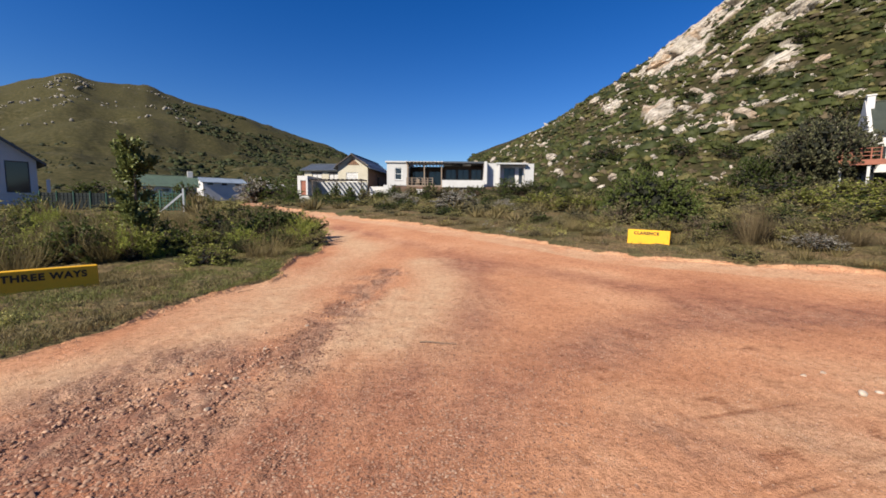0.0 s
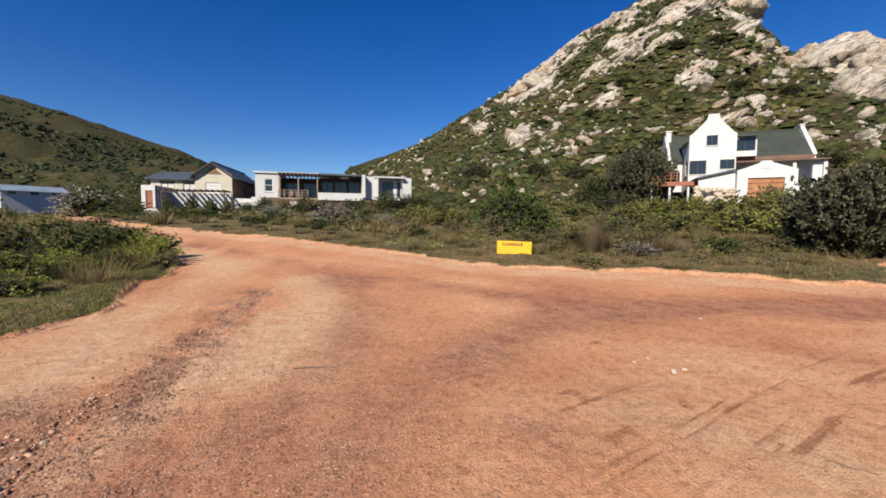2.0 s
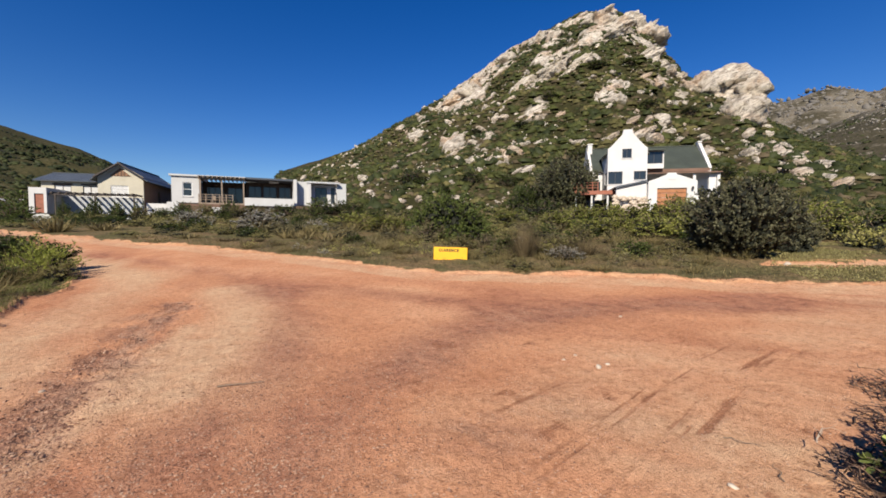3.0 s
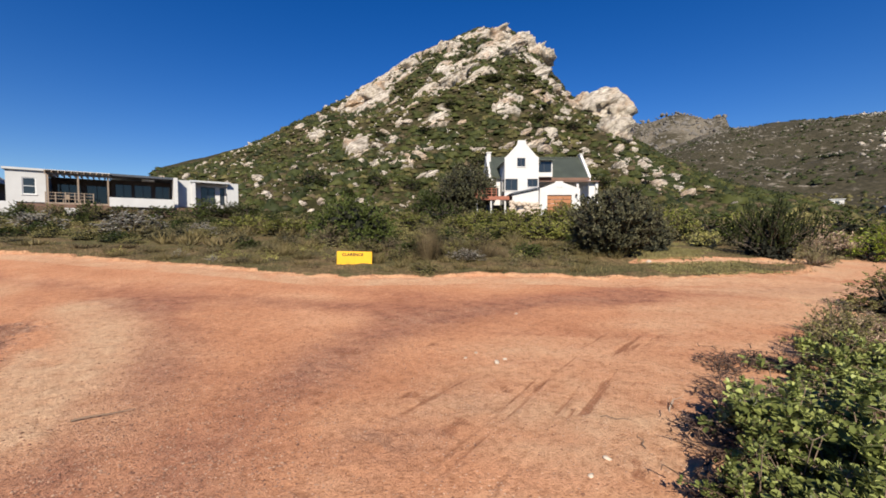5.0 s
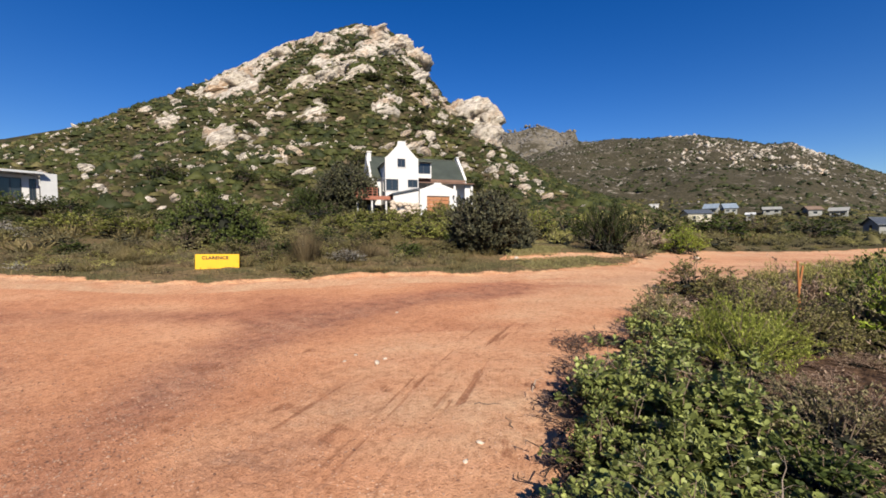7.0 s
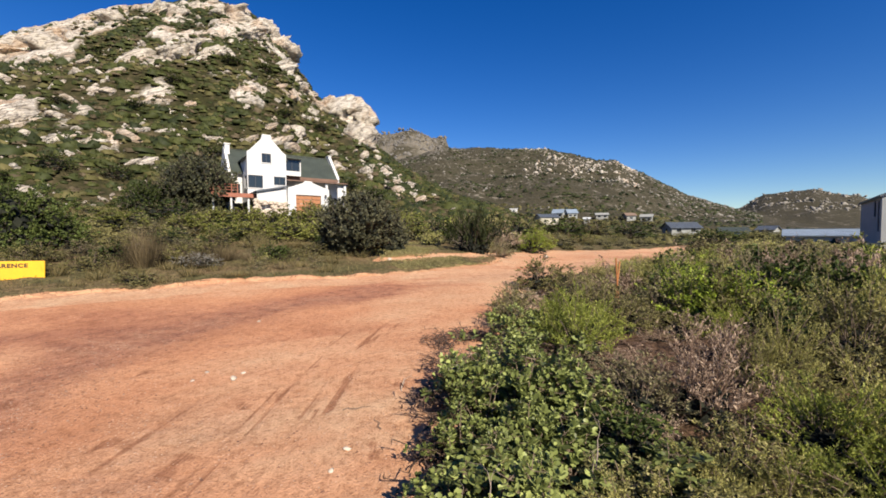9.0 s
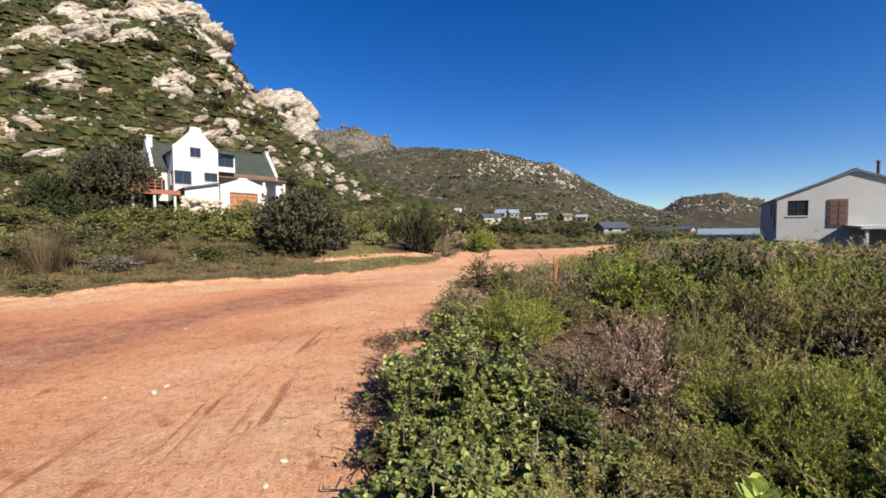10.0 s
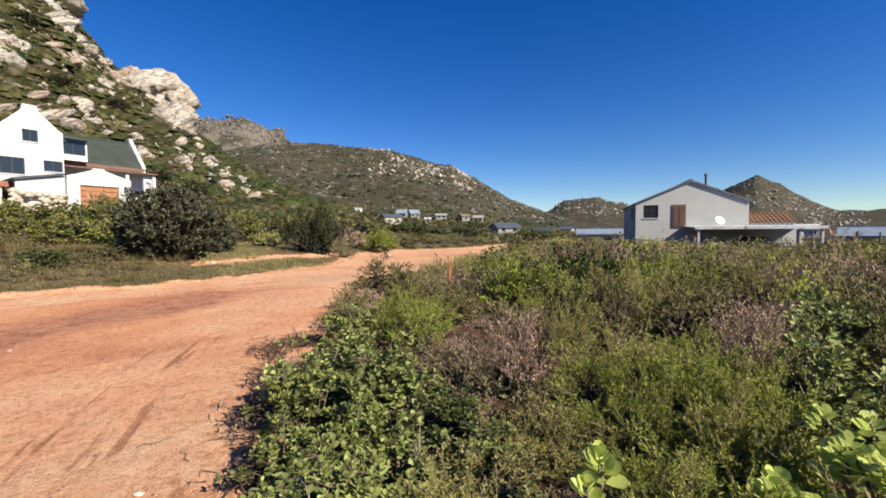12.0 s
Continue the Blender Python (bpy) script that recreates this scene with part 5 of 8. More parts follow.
def barn_house():
    h = thing("house", bearing(-51.0, 43, 2.2), 51.6, "pale blue-grey gabled house with dark roof edge", "house", "houses of the village")
    P = M["pale_wall"]
    at = wall(h, -4.5, 0, 0, 9.0, 2.7, P, [(7.35, 0.15, 1.25, 2.3), (2.0, 0.9, 1.4, 1.2)], [(4.5, 6.1)], bars=(0, 0))
    wall(h, 4.5, 0.25, 90, 9.5, 2.7, P, [(3.0, 0.9, 1.4, 1.2)])
    wall(h, -4.5, 9.75, -90, 9.5, 2.7, P)
    wall(h, 4.5, 9.75, 180, 9.0, 2.7, P, [], [(4.5, 6.1)])
    gable_roof(h, -4.5, 4.5, 0, 9.75, 2.75, 6.15, 0.5, M["slate_roof"], "y", 0.18)
    block(h, "plinth", -4.4, 4.4, 0.05, 9.7, -2.4, 0.0, P)
    block(h, "gatepost", 4.9, 5.1, -0.6, -0.4, -1.6, 1.2, M["white"])


barn_house()
small_house(-34.5, 88, 3.7, 9.5, 7, 1.5, 3.4, M["white"], M["bottle_roof"], "white house with long green roof and chimney", 0, 3, chimney=True)
small_house(-28.4, 100, 5.7, 8.2, 7, 1.0, 2.0, M["white"], M["blue_roof"], "white house with blue-grey sheet roof", 12, 3)
small_house(-21.6, 80, 3.2, 4.6, 4, 1.9, 2.4, M["white"], M["light_roof"], "small white outbuilding among bushes", 0, 1)
small_house(83.6, 0, 2.5, 3.6, 4, 2.6, 0, M["white"], M["pale_wall"], "white flat-roofed house on the slope", 10, 1, True, 4)
small_house(88.5, 0, 0.95, 7.6, 6, 3.2, 4.4, M["cream"], M["slate_roof"], "cream house with low dark grey roof", 25, 2)
small_house(89.5, 0, 2.0, 4.2, 6, 2.0, 3.6, M["far_wall"], M["blue_roof"], "grey house with blue-grey gabled roof", -10, 2)
small_house(91.5, 0, 2.0, 4.0, 6, 2.0, 3.6, M["far_wall"], M["blue_roof"], "grey house with blue-grey gabled roof", 14, 2)
small_house(95.2, 0, 1.6, 4.8, 5, 2.2, 3.0, M["far_wall"], M["far_wall"], "grey block house with low roof", 5, 2)
small_house(98.7, 0, 1.5, 3.6, 5, 2.0, 3.0, M["far_wall"], M["far_tile"], "weathered house with dull brown roof", 20, 1)
small_house(100.4, 0, 1.3, 4.2, 5, 2.0, 3.0, M["far_wall"], M["far_wall"], "grey house with light roof", -5, 2)
small_house(93.3, 0, 1.1, 2.2, 3, 2.0, 2.5, M["far_wall"], M["light_roof"], "narrow grey house among trees", 0, 1)
small_house(104.8, 120, 0.7, 7.0, 6, 2.2, 3.5, M["far_wall"], M["slate_roof"], "white house with dark slate roof by the road", 25, 2)
small_house(109.6, 130, 0.2, 6.0, 6, 1.6, 2.7, M["pale_wall"], M["green_roof"], "low house with green roof", 10, 1)
small_house(112.3, 150, 0.6, 4.0, 6, 1.7, 2.8, M["far_wall"], M["slate_roof"], "low white house with dark roof", -15, 2)
small_house(117.2, 78, -0.75, 8.5, 7, 1.9, 2.7, M["grey_wall"], M["blue_roof"], "low outbuilding with light sheet roof", 3, 3)
small_house(141.6, 95, -0.9, 5.2, 5, 1.6, 2.9, M["pale_wall"], M["blue_roof"], "low house with blue-grey roof behind bushes", 0, 2)
small_house(137.6, 130, 0.3, 4.0, 5, 1.6, 2.6, M["white"], M["light_roof"], "low white house behind distant bushes", 10, 2)


# ---- yellow name boards ----
def lettering(word, size, mat, parent, m):
    cu = bpy.data.curves.new("lettering", "FONT")
    cu.body, cu.size, cu.extrude, cu.align_x, cu.align_y = word, size, 0.002, "CENTER", "CENTER"
    cu.space_character, cu.offset = 1.14, 0.045 * size
    tmp = bpy.data.objects.new("lettering_tmp", cu)
    me = bpy.data.meshes.new_from_object(tmp)
    bpy.data.objects.remove(tmp)
    me.name = "lettering"
    me.materials.append(mat)
    ob = new("lettering", me)
    ob.parent, ob.matrix_basis = parent, m
    return ob


def name_board(word, place, turn, length, height, size, shift, lift, label, tilt=0.0, lean=0.0):
    b = thing("street_sign", place, turn, label, "street sign", "yellow street name boards")
    b.matrix_world = b.matrix_world @ pose(0, 0, 0, lean, tilt, 0)
    bm = bmesh.new()
    add_box(bm, -length / 2, length / 2, -0.06, 0.06, -0.12, height, bevel=0.012)
    part("board", bm, M["yellow"], b)
    lettering(word, size, M["letter"], b, Matrix.Translation((shift, -0.0635, lift)) @ pose(0, 0, 0, 90, 0, 0))


p = on_ground(27.05, 12.9)
name_board("CLARENCE", (p.x, p.y, p.z + 0.04), -30.0, 1.08, 0.40, 0.118, -0.06, 0.30, "low yellow wooden street name board with dark letters", 1.5)
p = bearing(-45.7, 9.0)
name_board("THREE WAYS", (p.x, p.y, ground_z(p.x, p.y) + 0.05), 46.0, 1.48, 0.38, 0.150, 0.10, 0.25, "low yellow street name board half sunk in grass", -0.5)


# ---- fences and posts ----
def fence_run(p, q, n, h, mat, label):
    p, q = Vector(p), Vector(q)
    d = q - p
    f = thing("fence", p, math.degrees(math.atan2(d.y, d.x)), label, "fence")
    L = d.xy.length
    for k in range(n + 1):
        bm = bmesh.new()
        add_tube(bm, (L * k / n, 0, -0.4), (L * k / n, 0, h + 0.12), 0.045)
        part("post", bm, M["fence"], f)
    bm = bmesh.new()
    step = 0.22
    for k in range(int(L / step) + 1):
        add_box(bm, k * step - 0.02, k * step + 0.02, -0.008, 0.008, 0.05, h)
    for k in range(int(h / step) + 1):
        add_box(bm, 0, L, -0.012, 0.012, k * step, k * step + 0.035)
    part("netting", bm, mat, f)
    return f


a, b = on_ground(-38.5, 36), on_ground(-32.6, 34)
fence_run(a, b, 5, 1.5, M["fence"], "green mesh garden fence on posts")
a, b = on_ground(-45.0, 40), on_ground(-38.5, 38)
f = fence_run(a, b, 5, 1.3, M["dark_net"], "dark shade-net fence beside the house")
block(f, "shade_cloth", 0, 4.6, 0.02, 0.03, 0.0, 1.3, M["dark_net"])
g = thing("fence_brace", on_ground(-32.8, 33.8), 30, "white timber fence brace in the scrub", "fence brace")
bm = bmesh.new()
add_box(bm, -0.05, 0.05, -0.05, 0.05, -0.3, 1.7)
add_prism(bm, [(-1.5, 0.0), (-1.36, 0.0), (0.0, 1.3), (-0.12, 1.36)], -0.04, 0.04)
part("brace", bm, M["white_frame"], g)

for az, r, hgt, lean in ((97.3, 8.6, 1.0, 6), (97.9, 8.5, 1.08, -4)):
    q = on_ground(az, r)
    s = thing("marker_post", q, 0, "thin rusty orange metal marker post in scrub", "post", "rusty marker posts")
    s.matrix_world = s.matrix_world @ pose(0, 0, 0, lean, lean, 0)
    bm = bmesh.new()
    add_box(bm, -0.025, 0.025, -0.012, 0.012, -0.3, hgt, bevel=0.004)
    part("shaft", bm, M["post"], s)
for k in range(9):
    q = on_ground(138 + 1.6 * k, 40)
    s = thing("fence_post", q, 0, "grey fence post in the scrub", "post", "posts of the field fence")
    bm = bmesh.new()
    add_tube(bm, (0, 0, -0.3), (0, 0, 1.7), 0.05)
    part("shaft", bm, M["bark"], s)

# ---- rocks ----
def ico(sub):
    bm = bmesh.new()
    bmesh.ops.create_icosphere(bm, subdivisions=sub, radius=1)
    v = np.array([w.co[:] for w in bm.verts])
    f = np.array([[w.index for w in q.verts] for q in bm.faces])
    bm.free()
    return v, f


def cut_rock(seed, sub=3, planes=12, depth=(0.36, 0.85), rough=0.09, beds=0):
    """An angular block: a ball cut by many planes, with a rough skin and, on crags, beds that weather back unevenly."""
    g = np.random.default_rng(seed)
    v, f = ico(sub)
    n = g.normal(size=(planes, 3))
    n[: planes // 2] = np.round(n[: planes // 2] / np.abs(n[: planes // 2]).max(1, keepdims=True)) + 0.22 * g.normal(size=(planes // 2, 3))
    n /= np.linalg.norm(n, axis=1, keepdims=True)
    d = g.uniform(*depth, planes)
    dots = v @ n.T
    k = np.where(dots > 0.05, d / np.maximum(dots, 0.05), 9).min(1)
    v = v * np.minimum(1, k)[:, None]
    w = np.array([noise.fractal(Vector(p * 2.6 + seed), 0.9, 2.1, 4) for p in v])
    v = v * (1 + rough * w[:, None] * 2)
    if beds:
        lay = np.floor((v[:, 2] + 0.12 * w + 1.2) * beds).astype(int) % 64
        back = g.uniform(0.72, 1.08, 64)[lay]
        turn = np.arctan2(v[:, 1], v[:, 0])
        joint = 1 - 0.17 * (np.abs(np.sin(2.5 * turn + g.uniform(0, 6.3, 64)[lay])) < 0.16)
        v = v * np.stack([back * joint, back * joint, np.ones_like(back)], -1)
    return v, f


ROCK_MESHES = [mesh_np("boulder", *cut_rock(k, 3, 10, (0.30, 0.60), 0.05, 3)) for k in range(8)]
CRAG_MESHES = [mesh_np("crag", *cut_rock(40 + k, 4, 15, (0.34, 0.80), 0.10, 7)) for k in range(7)]
for me in ROCK_MESHES + CRAG_MESHES:
    me.materials.append(M["rock"])


def rock(name, meshes, p, size, g, az, label, group, dip=24, sink=0.25, stretch=(1.5, 1.0, 0.75)):
    ob = new(name, meshes[g.integers(len(meshes))])
    s = size / 2
    k = np.array(stretch) * g.uniform(0.8, 1.2, 3) * s
    # beds dip one way all over the hill
    turn = pose(0, 0, 0, 0, 0, -az) @ pose(0, 0, 0, 7 * g.normal(), -dip + 7 * g.normal(), 0) @ pose(0, 0, 0, 0, 0, 180 * int(g.integers(2)) + 25 * g.normal())
    ob.matrix_world = Matrix.Translation((p[0], p[1], p[2] - sink * s * 0.4)) @ turn @ Matrix.Diagonal((*k, 1))
    return tagged(ob, label, "rock", group)


g = np.random.default_rng(3)
sky_line = lambda az: float(keyed(KOPPIE, az))
# crags along the crest
CREST = [(23.0, 1.0, 7.2), (25.6, 1.2, 8.8), (28.0, 1.3, 12.0), (30.2, 2.2, 12.8), (31.0, 1.0, 9.6), (33.0, 1.0, 8.8), (35.2, 1.0, 9.6), (37.2, 1.3, 10.4), (39.0, 0.7, 11.4), (40.8, 1.2, 13.3), (42.6, 0.6, 14.2), (44.4, 0.5, 16.1), (46.2, 1.2, 14.6), (47.8, 1.2, 13.2), (49.2, 1.2, 14.2), (50.6, 0.6, 14.2), (51.8, 0.6, 14.2), (52.9, 0.4, 13.3), (53.6, 2.0, 12.3), (52.4, 2.6, 11.4), (54.4, 1.6, 8.5), (55.6, 1.0, 6.6), (20.0, 0.8, 4.8), (17.5, 0.7, 4.0)]
for az, drop, size in CREST:
    p = slope_place(az, sky_line(az) - drop)
    rock("crag", CRAG_MESHES, p, size * 1.05, g, az, "pale weathered sandstone crag on the hill crest", "crags on the crest", 28, 0.5)
# second band below the summit
for k in range(13):
    az = 35.5 + 1.15 * k
    p = slope_place(az, 18.6 + 0.42 * k + 0.5 * g.normal())
    rock("crag", CRAG_MESHES, p, g.uniform(7, 11), g, az, "pale sandstone ledge below the summit", "ledges below the summit", 30, 0.7, (1.7, 1.0, 0.6))
# the great block on the shoulder
SHOULDER_MESHES = [mesh_np("shoulder_rock", *cut_rock(95 + k, 4, 11, (0.56, 0.86), 0.09, 5)) for k in range(3)]
for me in SHOULDER_MESHES:
    me.materials.append(M["rock"])
for az, el, size, st in ((60.6, 15.2, 24, (1.0, 1.0, 0.98)), (62.5, 14.4, 15, (0.85, 1.0, 1.15)), (58.5, 15.9, 14, (1.2, 1.0, 0.9)), (61.6, 12.6, 13, (1.2, 1.0, 0.9))):
    p = slope_place(az, min(el, sky_line(az) - 0.4))
    p.z += max(0.0, math.tan(radians(el)) * p.xy.length + 1.55 - p.z)
    rock("shoulder_rock", SHOULDER_MESHES, p, size, g, az, "massive cream sandstone block on the hill shoulder", "shoulder rocks", 10, 0.0, st)
# the ochre bluff on the left ridge, with its overhanging end
OCHRE_MESHES = [mesh_np("ochre_bluff", *cut_rock(120 + k, 4, 9, (0.60, 0.90), 0.08, 5)) for k in range(2)]
ochre = rock_material("ochre_sandstone", (0.60, 0.37, 0.20), 0.35)
for me in OCHRE_MESHES:
    me.materials.append(ochre)
for az, el, size, st in ((30.4, 18.6, 11.5, (0.9, 1.0, 0.95)), (28.6, 17.9, 10.5, (1.1, 1.0, 0.8)), (26.9, 17.0, 8.0, (1.2, 1.0, 0.7))):
    p = slope_place(az, el)
    rock("ochre_bluff", OCHRE_MESHES, p, size, g, az, "cream and ochre sandstone bluff with a shaded overhang", "bluffs on the ridge", 18, 0.0, st)
# groups of boulders: bearing, height angle, spread of both, number, size
GROUPS = [(27.6, 11.3, 1.6, 0.9, 16, 5.0), (31.5, 10.0, 2.0, 0.7, 14, 4.0), (21.5, 13.2, 1.6, 0.7, 10, 4.5), (48.6, 16.6, 1.8, 1.3, 9, 5.0), (53.5, 12.4, 2.4, 1.2, 13, 4.4), (66.0, 8.0, 2.0, 1.2, 11, 4.0), (68.0, 6.0, 2.2, 0.8, 7, 4.6), (70.5, 5.6, 2.0, 0.8, 6, 3.4), (63.4, 9.2, 1.3, 1.0, 10, 3.8),
          (15.6, 4.9, 1.2, 0.6, 9, 2.4), (20.2, 5.3, 1.6, 1.0, 10, 2.0), (33, 15.5, 2.0, 1.0, 8, 3.6), (41, 15.0, 3.0, 1.0, 10, 3.0), (44, 12.0, 3.0, 1.0, 10, 3.0), (38, 12.0, 3.0, 1.2, 12, 3.4), (56, 16.0, 1.2, 1.0, 10, 4.5), (25, 8.2, 3.0, 1.0, 14, 2.4), (58.2, 8.0, 1.5, 1.3, 12, 3.0), (13, 9, 2.0, 0.8, 9, 3.2)]
for az0, el0, da, de, n, size in GROUPS:
    for k in range(int(1.7 * n)):
        az = az0 + da * g.normal() * 0.6
        el = min(el0 + de * g.normal() * 0.6, sky_line(az) - 0.3)
        p = slope_place(az, max(el, 3.4))
        rock("boulder", ROCK_MESHES, p, 1.2 * size * 0.3 ** g.uniform(0.0, 1.25), g, az, "pale grey sandstone boulder among hillside scrub", "boulders on the hillside", 16, 0.9, (1.2, 1.0, 0.9))


def scatter_rocks(name, n, az0, az1, r0, r1, s0, s1, label, seed, zone=0.0, sub=1, mat="far_rock"):
    """Loose rocks in drifts over a slope, as one mesh."""
    q = np.random.default_rng(seed)
    az = q.uniform(az0, az1, n * 5)
    r = np.sqrt(q.uniform(r0 ** 2, r1 ** 2, n * 5))
    x, y = r * np.sin(np.radians(az)), r * np.cos(np.radians(az))
    keep = np.where(fbm(x, y, 6.0 / (r1 - r0), 4, seed) + 0.12 * q.normal(size=len(x)) > zone)[0][:n]
    x, y, az = x[keep], y[keep], az[keep]
    z = terrain(x, y)[0]
    size = s0 * (s1 / s0) ** (q.uniform(size=len(x)) ** 2.2)
    shapes = [cut_rock(70 + k, sub, 8, (0.4, 0.85), 0.08) for k in range(6)]
    V, F, base = [], [], 0
    for k in range(len(x)):
        v, f = shapes[k % 6]
        a = q.uniform(0, 6.28)
        c, s = math.cos(a), math.sin(a)
        w = v * (np.array([1.4, 1.0, 0.8]) * q.uniform(0.7, 1.25, 3) * size[k] / 2)
        w = np.stack([w[:, 0] * c - w[:, 1] * s, w[:, 0] * s + w[:, 1] * c, w[:, 2] + 0.4 * w[:, 0]], -1)
        V.append(w + [x[k], y[k], z[k] + 0.05 * size[k]])
        F.append(f + base)
        base += len(v)
    me = mesh_np(name, np.concatenate(V), np.concatenate(F))
    me.materials.append(M[mat])
    tagged(new(name, me), label, "rocks", kind="stuff")


scatter_rocks("loose_rocks", 800, 4, 74, 66, 215, 0.8, 3.4, "scattered pale sandstone rocks on the hillside", 5, 0.02, 2, "rock")
scatter_rocks("hill_rubble", 3000, 4, 76, 64, 212, 0.3, 1.3, "small pale rubble on the hillside", 12, -0.06, 1, "rock")
scatter_rocks("west_hill_rocks", 200, -50, -30, 300, 500, 1.5, 5.0, "scattered rocks high on the western hill", 6, 0.28)
scatter_rocks("east_hill_rocks", 4800, 60, 112, 200, 650, 0.6, 3.0, "scattered pale rocks on the eastern hillside", 8, 0.02)
scatter_rocks("east_hill_outcrop", 750, 85, 100, 330, 640, 1.2, 6.0, "pale rock outcrops on the eastern hillside", 14, 0.16, 1, "rock")
scatter_rocks("far_crag_rocks", 900, 58, 78, 620, 985, 4.0, 15.0, "grey rock ledges on the far crag", 9, -0.2, 1, "crag_rock")
scatter_rocks("cone_hill_rocks", 1300, 106, 142, 520, 930, 2.0, 7.0, "scattered rocks on the distant cone hill", 10, -0.08)

# ---- plants ----
LEAF = {
    "kite": (np.array([(0, 0, 0), (0.55, -0.5, 0.05), (1, 0, -0.04), (0.55, 0.5, 0.05)]), np.array([(0, 1, 2, 3)])),
    "broad": (np.array([(0, 0, 0), (0.52, 0, -0.07), (1, 0, 0.02), (0.3, 0.30, 0.02), (0.7, 0.5, 0.05), (0.95, 0.26, 0.04), (0.3, -0.30, 0.02), (0.7, -0.5, 0.05), (0.95, -0.26, 0.04)]),
              np.array([(0, 1, 4, 3), (1, 2, 5, 4), (0, 6, 7, 1), (1, 7, 8, 2)])),
    "oval": (np.array([(0, 0, 0), (0.38, 0.40, 0.06), (0.8, 0.44, 0.05), (1, 0, -0.02), (0.8, -0.44, 0.05), (0.38, -0.40, 0.06)]), np.array([(0, 3, 2, 1), (0, 5, 4, 3)])),
    "blade": (np.array([(0, -0.5, 0), (0, 0.5, 0), (0.55, 0.35, 0.03), (0.55, -0.35, 0.03), (1, 0.04, -0.12), (1, -0.04, -0.12)]), np.array([(0, 3, 2, 1), (3, 5, 4, 2)])),
}


def unit(v):
    return v / np.maximum(np.linalg.norm(v, axis=-1, keepdims=True), 1e-9)


def leaf_arrays(pos, way, nrm, L, W, shape):
    t, f = LEAF[shape]
    way = unit(way)
    side = unit(np.cross(nrm, way))
    nrm = np.cross(way, side)
    L, W = np.broadcast_to(L, len(pos)), np.broadcast_to(W, len(pos))
    V = pos[:, None] + way[:, None] * (t[None, :, 0:1] * L[:, None, None]) + side[:, None] * (t[None, :, 1:2] * W[:, None, None]) + nrm[:, None] * (t[None, :, 2:3] * L[:, None, None])
    F = f[None] + (np.arange(len(pos)) * len(t))[:, None, None]
    return V.reshape(-1, 3), F.reshape(-1, 4)


def rod_arrays(p, q, r0, r1):
    """Three-sided rods from p to q."""
    w = unit(q - p)
    a = unit(np.cross(w, np.array([0.31, 0.2, 0.93]) + 0 * w))
    b = np.cross(w, a)
    ring = [math.cos(k * 2.0944) * a + math.sin(k * 2.0944) * b for k in range(3)]
    r0, r1 = np.broadcast_to(r0, len(p))[:, None], np.broadcast_to(r1, len(p))[:, None]
    V = np.stack([p + c * r0 for c in ring] + [q + c * r1 for c in ring], 1)
    f = np.array([(0, 1, 4, 3), (1, 2, 5, 4), (2, 0, 3, 5)])
    F = f[None] + (np.arange(len(p)) * 6)[:, None, None]
    return V.reshape(-1, 3), F.reshape(-1, 4)


def join(*pairs):
    V, F, n = [], [], 0
    for v, f in pairs:
        V.append(v)
        F.append(f + n)
        n += len(v)
    return np.concatenate(V), np.concatenate(F)


